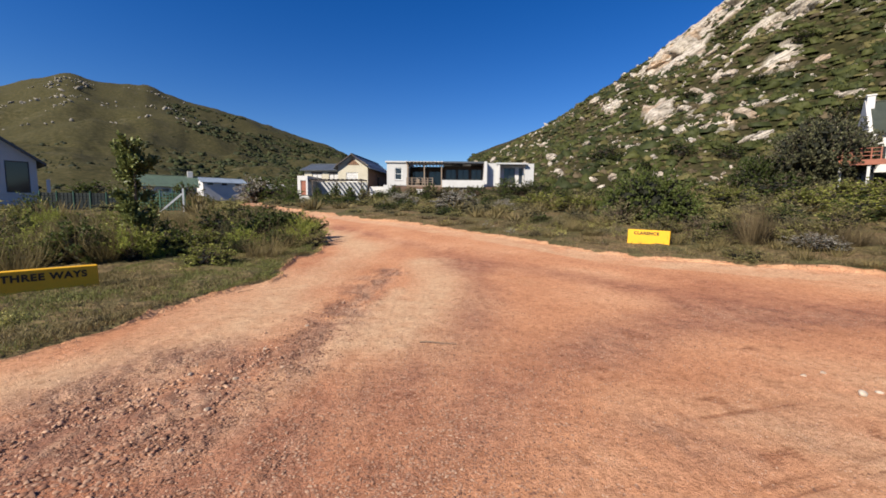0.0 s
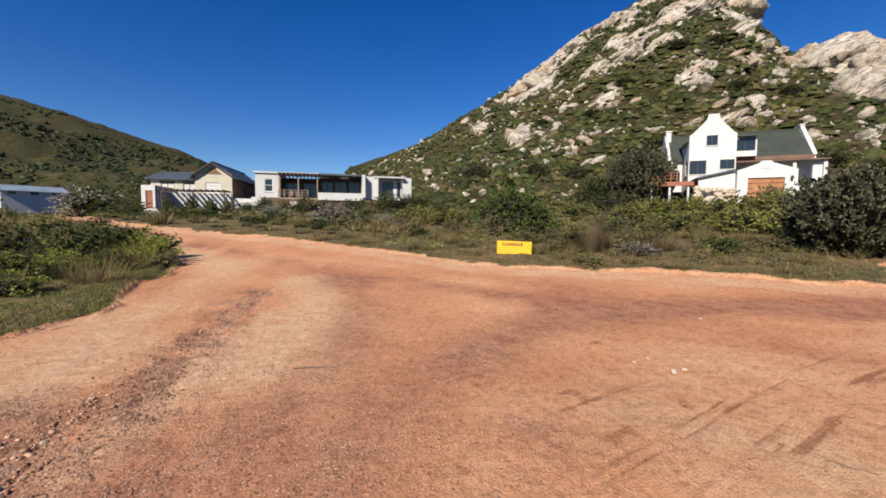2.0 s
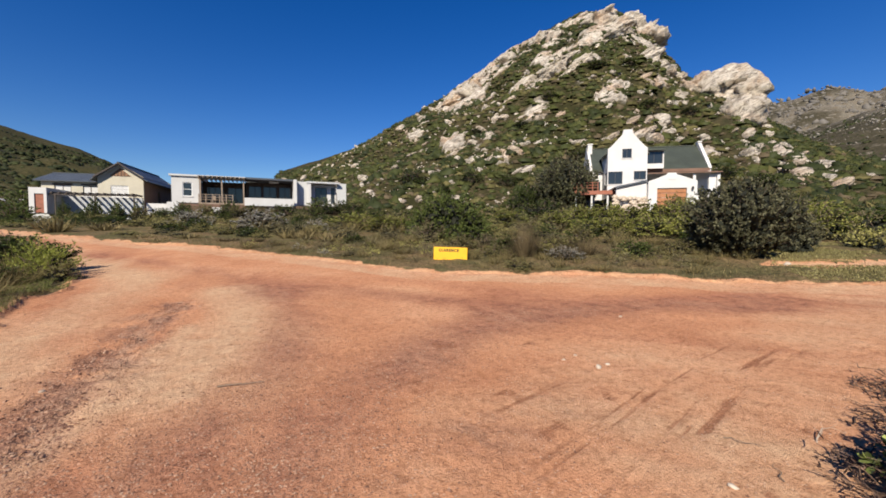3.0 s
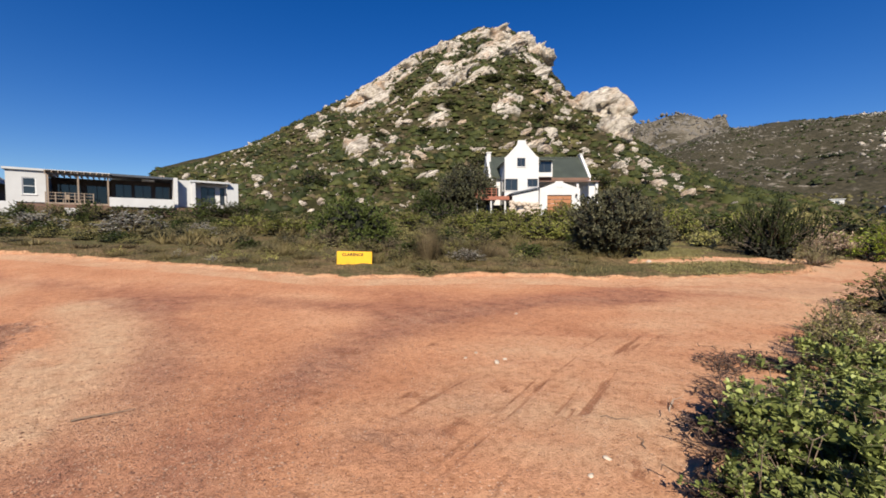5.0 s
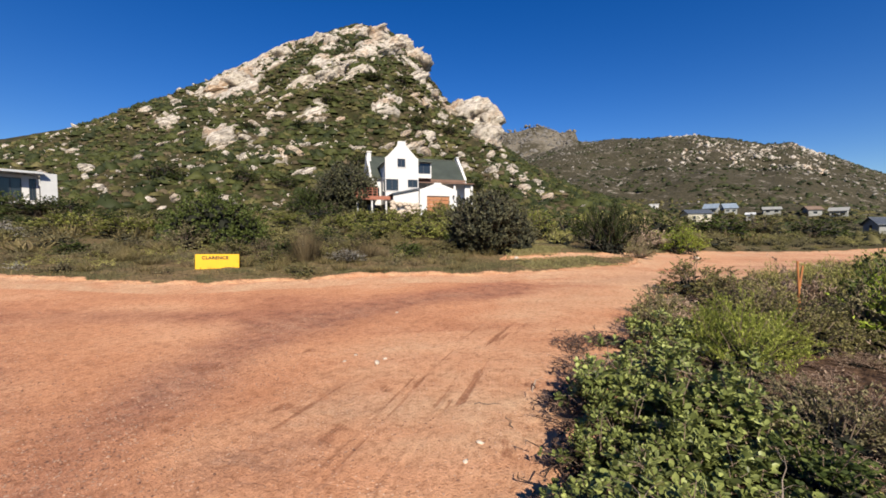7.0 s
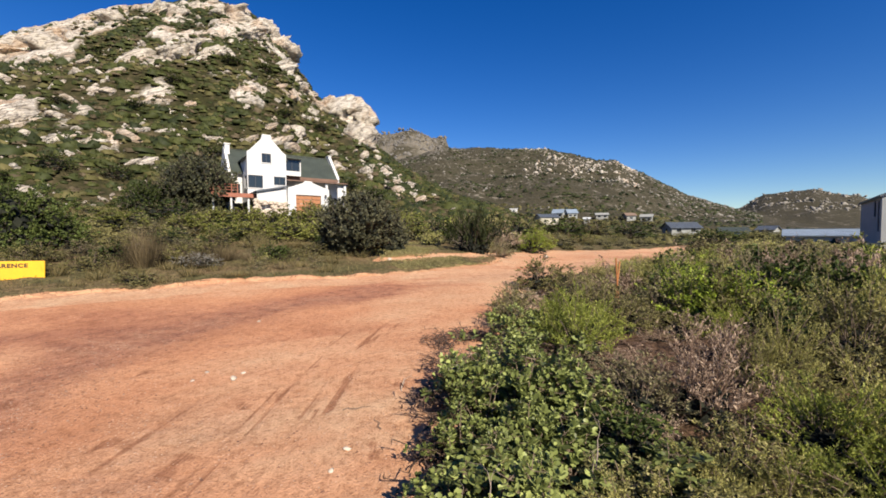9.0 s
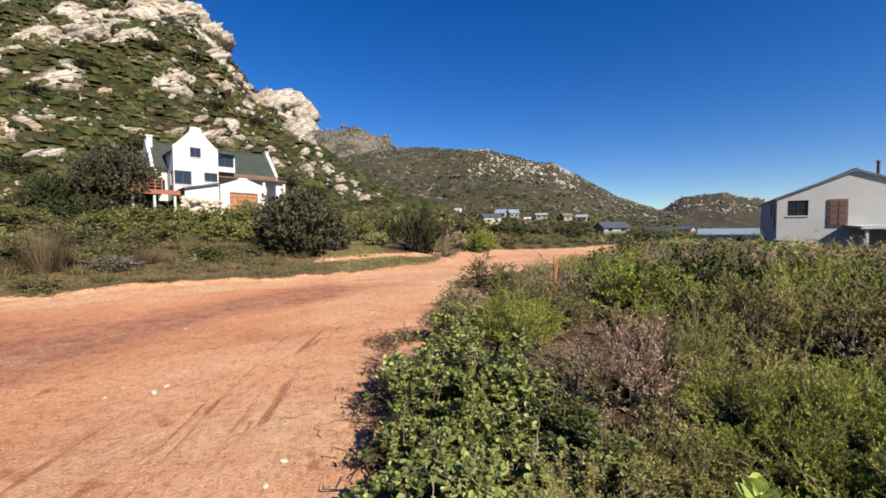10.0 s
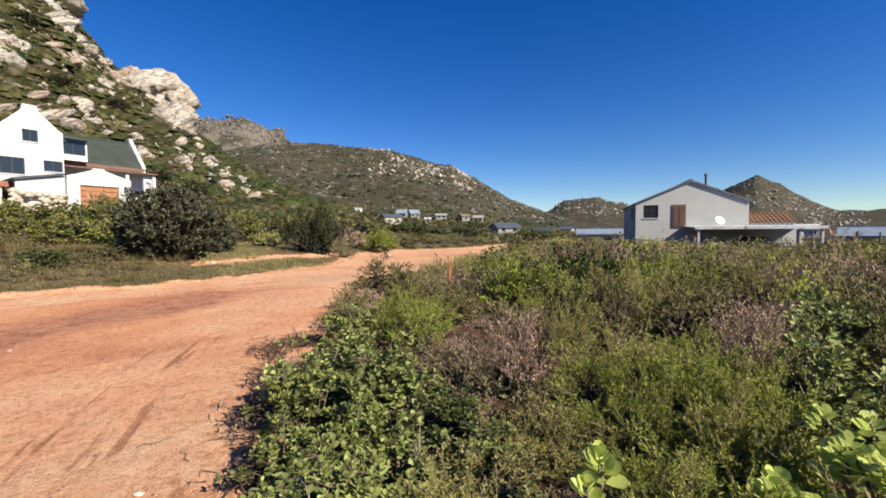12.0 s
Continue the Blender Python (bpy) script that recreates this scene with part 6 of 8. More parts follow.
def shrub_meshes(seed, R, H, stems, twigs, leaves, L, W, shape, mat, fill=0.55, upward=0.35, twig_len=0.3, droop=0.0, lump=0.2, wood="twig", thick=0.012, low=0.95, tip=0.85, core=0.0, face=0.6, ball=False):
    """Crown and stems of a shrub: stems fan out to a lumpy dome, twigs leave their upper halves and carry the leaves."""
    q = np.random.default_rng(seed)
    th = np.arccos(1 - q.uniform(0, low, stems))
    ph = q.uniform(0, 2 * np.pi, stems)
    d = np.stack([np.sin(th) * np.cos(ph), np.sin(th) * np.sin(ph), np.cos(th)], -1)
    a, b = q.uniform(0, 6.3, 2)
    rad = (fill + (1 - fill) * q.uniform(0, 1, stems) ** 0.6) * (1 + lump * np.sin(3 * ph + a) * np.sin(2.5 * th + b) + 0.5 * lump * np.sin(7 * ph + b) + 0.35 * lump * q.normal(size=stems))
    end = d * rad[:, None] * [R, R, H * 0.93] + [0, 0, 0.05 * H]
    if ball:
        th = np.arccos(1 - q.uniform(0, 1.86, stems))
        d = np.stack([np.sin(th) * np.cos(ph), np.sin(th) * np.sin(ph), np.cos(th)], -1)
        end = d * rad[:, None] * [R, R, H * 0.48] + [0, 0, 0.5 * H]
    base = np.stack([q.normal(0, 0.08 * R, stems), q.normal(0, 0.08 * R, stems), np.full(stems, -0.05 * H)], -1)
    mid = 0.5 * base + 0.5 * end + np.array([0, 0, 0.10 * H]) + q.normal(0, 0.04 * R, (stems, 3))
    n = stems * twigs
    s = np.repeat(np.arange(stems), twigs)
    t = q.uniform(0.1, 1.0, n)[:, None]
    tp = mid[s] * (1 - t) + end[s] * t
    tw = unit(unit(end - mid)[s] * 0.7 + q.normal(0, 0.6, (n, 3)) + np.array([0, 0, upward]))
    tl = (q.uniform(0.5, 1.2, n) * twig_len * R)[:, None]
    te = tp + tw * tl
    te[:, 2] = np.maximum(te[:, 2], 0.02 * H)
    k = np.repeat(np.arange(n), leaves)
    u = q.uniform(1.0 - tip, 1.02, len(k))[:, None]
    lp = tp[k] * (1 - u) + te[k] * u
    lw = unit(tw[k] * 0.7 + q.normal(0, 0.65, (len(k), 3)) + np.array([0, 0, upward - droop]))
    ln = unit(q.normal(0, 0.6, (len(k), 3)) + unit((lp - [0, 0, 0.45 * H if ball else 0]) * [1, 1, 0.7]) * 0.5 + np.array([0, 0, face]))
    size = q.uniform(0.6, 1.2, len(k))
    leaf_set = leaf_arrays(lp, lw, ln, L * size, W * size, shape)
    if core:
        # dense middle of the bush: leaves deep inside, shade painted into their colour
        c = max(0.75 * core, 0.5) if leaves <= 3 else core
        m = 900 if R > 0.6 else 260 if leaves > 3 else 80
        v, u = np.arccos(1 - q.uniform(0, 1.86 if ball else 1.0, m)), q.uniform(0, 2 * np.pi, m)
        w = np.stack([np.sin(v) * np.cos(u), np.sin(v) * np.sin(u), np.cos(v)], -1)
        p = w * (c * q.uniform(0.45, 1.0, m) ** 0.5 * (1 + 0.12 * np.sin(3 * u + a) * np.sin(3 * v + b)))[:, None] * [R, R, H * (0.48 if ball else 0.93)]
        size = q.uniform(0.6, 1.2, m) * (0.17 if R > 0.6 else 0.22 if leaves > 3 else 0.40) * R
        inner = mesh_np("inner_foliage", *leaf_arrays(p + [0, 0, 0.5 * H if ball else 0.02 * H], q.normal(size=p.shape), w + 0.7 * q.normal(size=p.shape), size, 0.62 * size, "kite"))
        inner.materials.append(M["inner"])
    crown = mesh_np("crown", *leaf_set)
    crown.materials.append(M[mat])
    rods = [rod_arrays(base, mid, thick, thick * 0.75), rod_arrays(mid, end, thick * 0.75, thick * 0.4)]
    if shape == "oval" or L < 0.065:
        pick = np.arange(0, n, max(1, n // (210 if mat == "dry" else 90)))
        rods.append(rod_arrays(tp[pick], te[pick], thick * 0.4, thick * 0.2))
    wood_me = mesh_np("stem", *join(*rods))
    wood_me.materials.append(M[wood])
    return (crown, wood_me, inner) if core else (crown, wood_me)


def rosette_meshes(seed, R, H, stems, forks, leaves, L, mat, wood="twig", thick=0.009):
    """A coastal shrub: forking stems, each tip with an upright rosette of thick rounded leaves."""
    q = np.random.default_rng(seed)
    th, ph = np.arccos(1 - q.uniform(0, 0.98, stems)), q.uniform(0, 2 * np.pi, stems)
    d = np.stack([np.sin(th) * np.cos(ph), np.sin(th) * np.sin(ph), np.cos(th)], -1)
    end = d * (q.uniform(0.45, 1.0, stems) ** 0.7)[:, None] * [R, R, H * 0.9] * (1 + 0.18 * np.sin(3 * ph + seed))[:, None] + [0, 0, 0.03 * H]
    base = np.stack([q.normal(0, 0.10 * R, stems), q.normal(0, 0.10 * R, stems), np.full(stems, -0.05 * H)], -1)
    mid = 0.55 * base + 0.45 * end + q.normal(0, 0.05 * R, (stems, 3)) * [1, 1, 0.5]
    s = np.repeat(np.arange(stems), forks)
    tip = end[s] + q.normal(0, 0.15 * R, (len(s), 3)) * [1, 1, 0.55] + [0, 0, 0.04 * H]
    tip[:, 2] = np.maximum(tip[:, 2], 0.04 * H)
    axis = unit(0.55 * unit(tip * [1, 1, 0.6]) + 0.35 * q.normal(size=tip.shape) + [0, 0, 0.75])
    a = unit(np.cross(axis, q.normal(size=axis.shape)))
    b = np.cross(axis, a)
    k, i = np.repeat(np.arange(len(s)), leaves), np.tile(np.arange(leaves), len(s))
    turn = 2.4 * i + q.normal(0, 0.25, len(k))
    up = np.radians(74 - 62 * i / max(1, leaves - 1) + 9 * q.normal(size=len(k)))
    side = a[k] * np.cos(turn)[:, None] + b[k] * np.sin(turn)[:, None]
    way = side * np.cos(up)[:, None] + axis[k] * np.sin(up)[:, None]
    inner = axis[k] * np.cos(up)[:, None] - side * np.sin(up)[:, None] + 0.22 * q.normal(size=way.shape)
    size = L * (0.62 + 0.5 * i / leaves) * q.uniform(0.75, 1.2, len(k)) * q.uniform(0.75, 1.15, len(s))[k]
    crown = mesh_np("crown", *leaf_arrays(tip[k] - axis[k] * (0.022 * i)[:, None] * R, way, inner, size, size * q.uniform(0.5, 0.68, len(k)), "oval"))
    crown.materials.append(M[mat])
    stem = mesh_np("stem", *join(rod_arrays(base, mid, thick, thick * 0.8), rod_arrays(mid, end, thick * 0.8, thick * 0.5), rod_arrays(end[s], tip, thick * 0.5, thick * 0.3)))
    stem.materials.append(M[wood])
    return crown, stem


def tuft_meshes(seed, R, H, n, W, mat, spread=0.5):
    """A tuft of arching blades."""
    q = np.random.default_rng(seed)
    a, r = q.uniform(0, 6.283, n), R * 0.35 * np.sqrt(q.uniform(0, 1, n))
    base = np.stack([r * np.cos(a), r * np.sin(a), np.full(n, -0.03)], -1)
    way = np.stack([np.cos(a + q.normal(0, 0.5, n)), np.sin(a + q.normal(0, 0.5, n)), np.zeros(n)], -1) * (spread * q.uniform(0.1, 1.1, n))[:, None] + [0, 0, 1]
    L = H * q.uniform(0.55, 1.1, n)
    nrm = unit(np.stack([-np.cos(a), -np.sin(a), 0.4 + 0 * a], -1) + 0.3 * q.normal(size=(n, 3)))
    me = mesh_np("blade_clump", *leaf_arrays(base, way, -nrm, L, W, "blade"))
    me.materials.append(M[mat])
    return (me,)


def dry_meshes(seed, R, H, n, mat="dry"):
    """A tangle of dead twigs."""
    q = np.random.default_rng(seed)
    p = q.normal(0, 0.35 * R, (n, 3)) * [1, 1, 0] + np.abs(q.normal(0, 0.3 * H, (n, 1))) * [0, 0, 1]
    w = unit(q.normal(size=(n, 3)) * [1, 1, 0.7] + [0, 0, 0.35])
    e = p + w * (q.uniform(0.2, 0.6, n) * R)[:, None]
    e[:, 2] = np.maximum(e[:, 2], 0.01)
    m = e + unit(q.normal(size=(n, 3))) * (0.22 * R)
    a = mesh_np("twig_tangle", *join(rod_arrays(p, e, 0.011, 0.008), rod_arrays(e, m, 0.008, 0.004)))
    a.materials.append(M[mat])
    k = q.integers(0, n, n * 3)
    lp = e[k] + q.normal(0, 0.05 * R, (len(k), 3))
    c = mesh_np("dead_foliage", *leaf_arrays(lp, q.normal(size=lp.shape), q.normal(size=lp.shape), 0.055, 0.030, "kite"))
    c.materials.append(M[mat])
    return a, c


# kinds of plants at three finenesses; unit size: radius 0.5, height 1
KIND = {}


def kind(name, build, near, mid, far, n=(3, 3, 3)):
    for level, args, count in zip("abc", (near, mid, far), n):
        KIND[name, level] = [build(100 * len(KIND) + k, args) for k in range(count)]


def from_shrub(mat, shape, **kw):
    return lambda seed, a: shrub_meshes(seed, 0.5, 1.0, a[0], a[1], a[2], a[3], a[4], shape, mat, **kw)


kind("fleshy", lambda k, a: rosette_meshes(k, 0.5, 1.0, *a, "fleshy"), (26, 5, 9, 0.092), (46, 4, 8, 0.075), (40, 2, 6, 0.13), (5, 3, 3))
kind("heath", from_shrub("heath", "kite", upward=1.25, twig_len=0.38, thick=0.005, fill=0.45, lump=0.3, face=0.25, core=0.38), (66, 8, 17, 0.038, 0.0082), (70, 6, 8, 0.050, 0.014), (90, 3, 3, 0.064, 0.030))
kind("bright", from_shrub("bright", "kite", upward=1.0, twig_len=0.34, thick=0.006, fill=0.5, lump=0.3, face=0.25, core=0.4), (64, 8, 16, 0.038, 0.0090), (70, 6, 8, 0.055, 0.018), (90, 3, 3, 0.064, 0.033))
kind("lime", from_shrub("lime", "kite", upward=0.7, twig_len=0.24, thick=0.006, fill=0.6, lump=0.25, core=0.6), (84, 6, 10, 0.040, 0.014), (80, 5, 7, 0.050, 0.022), (80, 2, 3, 0.09, 0.045))
kind("olive", from_shrub("olive", "kite", upward=0.4, twig_len=0.24, thick=0.008, fill=0.65, core=0.48), (60, 6, 9, 0.046, 0.021), (70, 5, 7, 0.055, 0.027), (90, 3, 3, 0.064, 0.037))
kind("deep", from_shrub("deep", "kite", upward=0.35, twig_len=0.2, thick=0.008, fill=0.72, lump=0.14, core=0.68), (70, 5, 8, 0.058, 0.034), (84, 5, 6, 0.060, 0.038), (90, 3, 3, 0.064, 0.044))
kind("sage", from_shrub("sage", "kite", upward=0.5, twig_len=0.24, thick=0.007, fill=0.65, core=0.45), (60, 6, 9, 0.046, 0.016), (80, 5, 7, 0.050, 0.021), (90, 3, 3, 0.064, 0.033))
kind("garden", from_shrub("garden_leaf", "kite", upward=0.5, twig_len=0.16, thick=0.008, fill=0.8, lump=0.16, core=0.74), (90, 5, 8, 0.045, 0.026), (130, 5, 7, 0.042, 0.026), (90, 3, 3, 0.062, 0.036))
kind("silver", from_shrub("silver", "kite", upward=0.3, twig_len=0.16, thick=0.007, fill=0.85, lump=0.1, core=0.78), (60, 6, 6, 0.045, 0.022), (130, 4, 7, 0.036, 0.022), (84, 2, 3, 0.075, 0.05))
kind("heap", lambda s, a: dry_meshes(s, 0.5, 1.0, a, "dead_twig"), 90, 80, 60)
kind("dry", from_shrub("dry", "kite", upward=0.8, twig_len=0.34, thick=0.005, fill=0.5, lump=0.25, wood="dead_twig", core=0.34), (60, 8, 10, 0.038, 0.0070), (60, 4, 6, 0.085, 0.016), (80, 2, 3, 0.09, 0.03))
kind("straw", lambda s, a: tuft_meshes(s, 0.5, 1.0, a[0], a[1], "straw", 0.75), (420, 0.008), (330, 0.0075), (70, 0.04))
kind("restio", lambda s, a: tuft_meshes(s, 0.5, 1.0, a[0], a[1], "restio", 0.6), (700, 0.007), (360, 0.010), (90, 0.04))

for nm, st in (("deep", (100, 4, 5, 0.052, 0.037)), ("olive", (96, 4, 5, 0.045, 0.028)), ("bright", (115, 5, 6, 0.050, 0.024)), ("heath", (115, 5, 6, 0.050, 0.022)), ("sage", (96, 4, 5, 0.050, 0.026))):
    KIND[nm, "d"] = [shrub_meshes(900 + 7 * k + st[0], 0.5, 1.0, *st, "kite", nm, fill=0.78, upward=0.4, twig_len=0.13, lump=0.13, thick=0.006, core=0.74 if nm == "deep" else 0.62) for k in range(2)]
for nm in ("fleshy", "garden", "lime", "silver", "dry", "heap", "straw", "restio"):
    KIND[nm, "d"] = KIND[nm, "b"]

LABELS = {
    "fleshy": ("coastal_shrub", "green coastal shrub with thick rounded leaves"), "heath": ("heath_bush", "yellow-green fine-leaved heath bush"),
    "lime": ("lime_bush", "bright lime-green fine-leaved bush"), "bright": ("feathery_bush", "bright green feathery bush"), "olive": ("scrub_bush", "dull olive-green scrub bush"), "deep": ("dark_bush", "dark green dense rounded bush"),
    "garden": ("garden_bush", "fresh green dense garden bush"), "sage": ("sage_bush", "grey-green small-leaved scrub bush"), "silver": ("silver_shrub", "pale silver-grey mounded shrub"), "dry": ("dry_bush", "dry pinkish-brown twiggy bush"), "heap": ("dead_brush", "tangle of dry brown dead twigs"),
    "straw": ("grass_tuft", "tuft of straw-coloured long grass"), "restio": ("reed_tuft", "dark brown-green reed tuft"),
}
FIELDS = {"near": "plants at the road corner", "mid": "plants of the scrub field", "far": "plants of the far scrub", "north": "plants on the hill side of the road", "west": "plants on the western verge", "special": ""}


def plant(kd, level, x, y, width, height, g, field="mid", label="", z=None, name=""):
    nm, lab = LABELS[kd]
    level = "d" if level == "b" and width > 2.1 else level
    meshes = KIND[kd, level][g.integers(len(KIND[kd, level]))]
    e = new(name or nm)
    e.empty_display_size = 0.2
    zz = ground_z(x, y) if z is None else z
    e.matrix_world = Matrix.Translation((x, y, zz)) @ pose(0, 0, 0, 4 * g.normal(), 4 * g.normal(), g.uniform(0, 360)) @ Matrix.Diagonal((width * g.uniform(0.9, 1.1), width * g.uniform(0.9, 1.1), height, 1))
    for me in meshes:
        o = new(me.name.split(".")[0], me)
        o.parent = e
        if o.name.startswith(("twig_tangle", "dead_foliage", "blade_clump")):
            tagged(o, kind="stuff")
    return tagged(e, label or lab + {"west": " on the grassy verge", "north": " on the hill side"}.get(field, " in dense scrub"), nm.replace("_", " "), FIELDS[field])


FAR = {}


def far_plant(kd, x, y, width, height, g, field):
    FAR.setdefault((field, kd), []).append((x, y, width * g.uniform(0.85, 1.15), height, g.uniform(0, 6.283), int(g.integers(3))))


def far_fields():
    """The plants too far to tell apart, joined kind by kind."""
    for (field, kd), rows in FAR.items():
        V, F, n = [], [], 0
        src = []
        for crown in (m[0] for m in KIND[kd, "c"]):
            v = np.empty(len(crown.vertices) * 3, np.float32)
            crown.vertices.foreach_get("co", v)
            f = np.empty(len(crown.loops), np.int32)
            crown.loops.foreach_get("vertex_index", f)
            src.append((v.reshape(-1, 3), f.reshape(-1, 4)))
        leafy = [len(f) for v, f in src]
        # append the shade-coloured core leaves after each crown's own
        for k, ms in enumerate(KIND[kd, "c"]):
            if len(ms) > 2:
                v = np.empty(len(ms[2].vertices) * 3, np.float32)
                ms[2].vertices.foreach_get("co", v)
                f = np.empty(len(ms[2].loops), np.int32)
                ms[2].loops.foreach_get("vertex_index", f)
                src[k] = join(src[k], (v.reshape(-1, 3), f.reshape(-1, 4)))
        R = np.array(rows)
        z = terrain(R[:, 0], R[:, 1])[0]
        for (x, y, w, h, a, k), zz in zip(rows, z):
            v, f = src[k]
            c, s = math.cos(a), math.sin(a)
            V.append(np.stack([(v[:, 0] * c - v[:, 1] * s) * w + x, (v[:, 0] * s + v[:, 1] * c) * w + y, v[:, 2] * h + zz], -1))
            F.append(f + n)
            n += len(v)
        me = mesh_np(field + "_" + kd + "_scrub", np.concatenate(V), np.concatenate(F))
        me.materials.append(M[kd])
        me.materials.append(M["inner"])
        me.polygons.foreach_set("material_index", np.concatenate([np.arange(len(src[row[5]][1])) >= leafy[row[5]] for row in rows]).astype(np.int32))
        tagged(new(me.name, me), LABELS[kd][1] + " cover, far off", "scrub", kind="stuff")


def spots(n, az0, az1, r0, r1, gap, seed, tries=20000):
    """Places spread evenly, no two nearer than gap."""
    q = np.random.default_rng(seed)
    out = []
    cells = {}
    for _ in range(tries):
        if len(out) >= n:
            break
        az, r = q.uniform(az0, az1), math.sqrt(q.uniform(r0 ** 2, r1 ** 2))
        x, y = r * math.sin(radians(az)), r * math.cos(radians(az))
        c = (int(x // gap), int(y // gap))
        if any((x - a) ** 2 + (y - b) ** 2 < gap * gap for i in (-1, 0, 1) for j in (-1, 0, 1) for a, b in cells.get((c[0] + i, c[1] + j), ())):
            continue
        cells.setdefault(c, []).append((x, y))
        out.append((x, y))
    P = np.array(out)
    if not len(P):
        return P
    road = inside(CLEAR, P[:, 0], P[:, 1]) | inside(LAWN, P[:, 0], P[:, 1]) | inside(DRIVE, P[:, 0], P[:, 1]) | (np.hypot(P[:, 0] - 5.55, P[:, 1] - 10.9) < 1.0)
    return P[~road]


LAWN = [(11.6, 4.6), (13.0, 6.0), (15.5, 7.2), (20.1, 8.7), (22.3, 8.1), (20.0, 5.9), (18.3, 4.9), (17.8, 3.4), (15.8, 1.8), (13.5, 3.0)]
HOUSE_ROOM = [(bearing(52.5, 50), 10.5), (bearing(-12.6, 62), 10), (bearing(2, 57), 12.5), (bearing(127, 53), 12), (bearing(133, 47), 7), (bearing(54, 43), 4.0)]


def free(x, y, pad=0.0):
    return all((x - c.x) ** 2 + (y - c.y) ** 2 > (rad + pad) ** 2 for c, rad in HOUSE_ROOM)


g = np.random.default_rng(11)
north_d = lambda x, y: float(line_dist(NORTH_VERGE, np.array([x]), np.array([y]))[0])
verge_near = lambda x, y: float(line_dist(PLANT_EDGE, np.array([x]), np.array([y]))[0])
# the road corner: beds of one kind each, by bearing, distance and height
BEDS = []


def bed(kd, *rows):
    for az, r, h in rows:
        q = bearing(az, r)
        BEDS.append((q.x + 0.15, q.y - 0.2, kd, h))


bed("fleshy", (71, 2.2, 0.48), (73, 3.2, 0.50), (78, 2.0, 0.56), (79, 2.8, 0.60), (80, 3.7, 0.52), (86, 3.3, 0.60), (86, 2.4, 0.58), (91, 3.4, 0.60), (83, 6.0, 0.5), (81, 5.3, 0.4), (138, 6.0, 0.75))
bed("heap", (68, 3.3, 0.22), (71, 4.3, 0.28), (74.5, 4.9, 0.28), (85.5, 5.0, 0.28))
bed("dry", (104, 5.2, 0.5), (113, 4.6, 0.6), (107, 4.3, 0.34), (117, 6.2, 0.55), (126, 5.4, 0.62), (103, 3.4, 0.3), (121, 5.0, 0.6), (99, 5.6, 0.26), (101, 4.6, 0.24), (109, 6.2, 0.5), (110.5, 1.9, 0.3), (123, 3.6, 0.55), (132, 6.0, 0.62), (128, 8.5, 0.6))
bed("sage", (96, 4.0, 0.4), (76.5, 6.2, 0.55), (90, 8.5, 0.65))
bed("heath", (90, 1.9, 0.36), (97, 2.0, 0.38), (101, 1.8, 0.4), (113, 2.6, 0.55), (108, 3.8, 0.65), (118, 4.4, 0.7), (114, 5.2, 0.7), (121, 7.0, 0.7), (131, 2.6, 0.55))
bed("bright", (92, 5.6, 0.8), (122, 3.0, 0.62), (116, 3.6, 0.62), (134, 3.0, 0.6), (130, 5.2, 0.75), (136, 3.9, 0.7), (107, 7.6, 0.85), (127, 2.3, 0.55), (130, 3.6, 0.72), (126, 4.6, 0.72), (140, 3.6, 0.7), (74.5, 5.9, 0.32))
bed("olive", (104, 4.6, 0.6), (118, 2.9, 0.52), (120, 5.9, 0.72), (125, 6.3, 0.78), (135, 4.6, 0.75), (95, 7.2, 0.6), (100, 7.0, 0.65), (112, 8.0, 0.75), (144, 6.0, 0.8))
bed("deep", (103, 2.5, 0.34), (99, 3.0, 0.36), (114, 6.6, 0.72), (143, 8.5, 0.8))
bed("fleshy", (107, 2.7, 0.4), (141, 4.0, 0.7))
corner_edge = lambda x: float(np.interp(x, [1.6, 2.1, 2.4, 3.3, 4.0, 4.8, 7.8], [0.05, 0.36, 0.58, 0.62, 0.65, 1.05, 1.15]))
CLEARINGS = [(5.75, 1.25, 0.62), (6.2, 0.85, 0.4), (7.6, 0.2, 0.5), (5.8, -1.05, 0.55), (5.3, -1.5, 0.4)]
for x, y in spots(300, 58, 158, 1.5, 8.0, 0.47, 21):
    r, az = math.hypot(x - 0.15, y + 0.2), math.degrees(math.atan2(x, y))
    d = verge_near(x, y)
    if az < 67 + 1.0 * r and r > 2.6 or az < 69.5 or az > 146.5:
        continue
    if any(math.hypot(x - cx, y - cy) < cr for cx, cy, cr in CLEARINGS) or y > corner_edge(x) + 0.25:
        continue
    bx, by, kd, h = min(BEDS, key=lambda b: math.hypot(b[0] - x + 0.12 * g.normal(), b[1] - y + 0.12 * g.normal()))
    if kd in ("heap", "dry") and g.uniform() < 0.4:
        continue
    if g.uniform() < 0.09 and r > 2.8 and kd != "fleshy":
        kd = "dry"
    if kd == "fleshy" and g.uniform() < 0.06:
        kd = ("sage", "dry", "olive", "heath")[int(g.integers(4))]
    if y > corner_edge(x) and x < 7.5:
        kd, h = "heap", 0.2
    h = min(h * g.uniform(0.62, 1.5), 0.5 + 0.7 * d)
    plant(kd, "a", x, y, 0.80 if kd == "heap" else 0.62 + 0.42 * h if kd != "fleshy" else 0.60 + 0.26 * h, h, g, "near")
for az, r, h in ((76, 2.05, 0.5), (79.5, 1.85, 0.5), (83, 2.0, 0.55), (86.5, 1.85, 0.45), (77.5, 3.0, 0.55), (82, 2.6, 0.6)):
    q = bearing(az, r)
    plant("fleshy", "a", q.x + 0.15, q.y - 0.2, 0.62, h, g, "near")
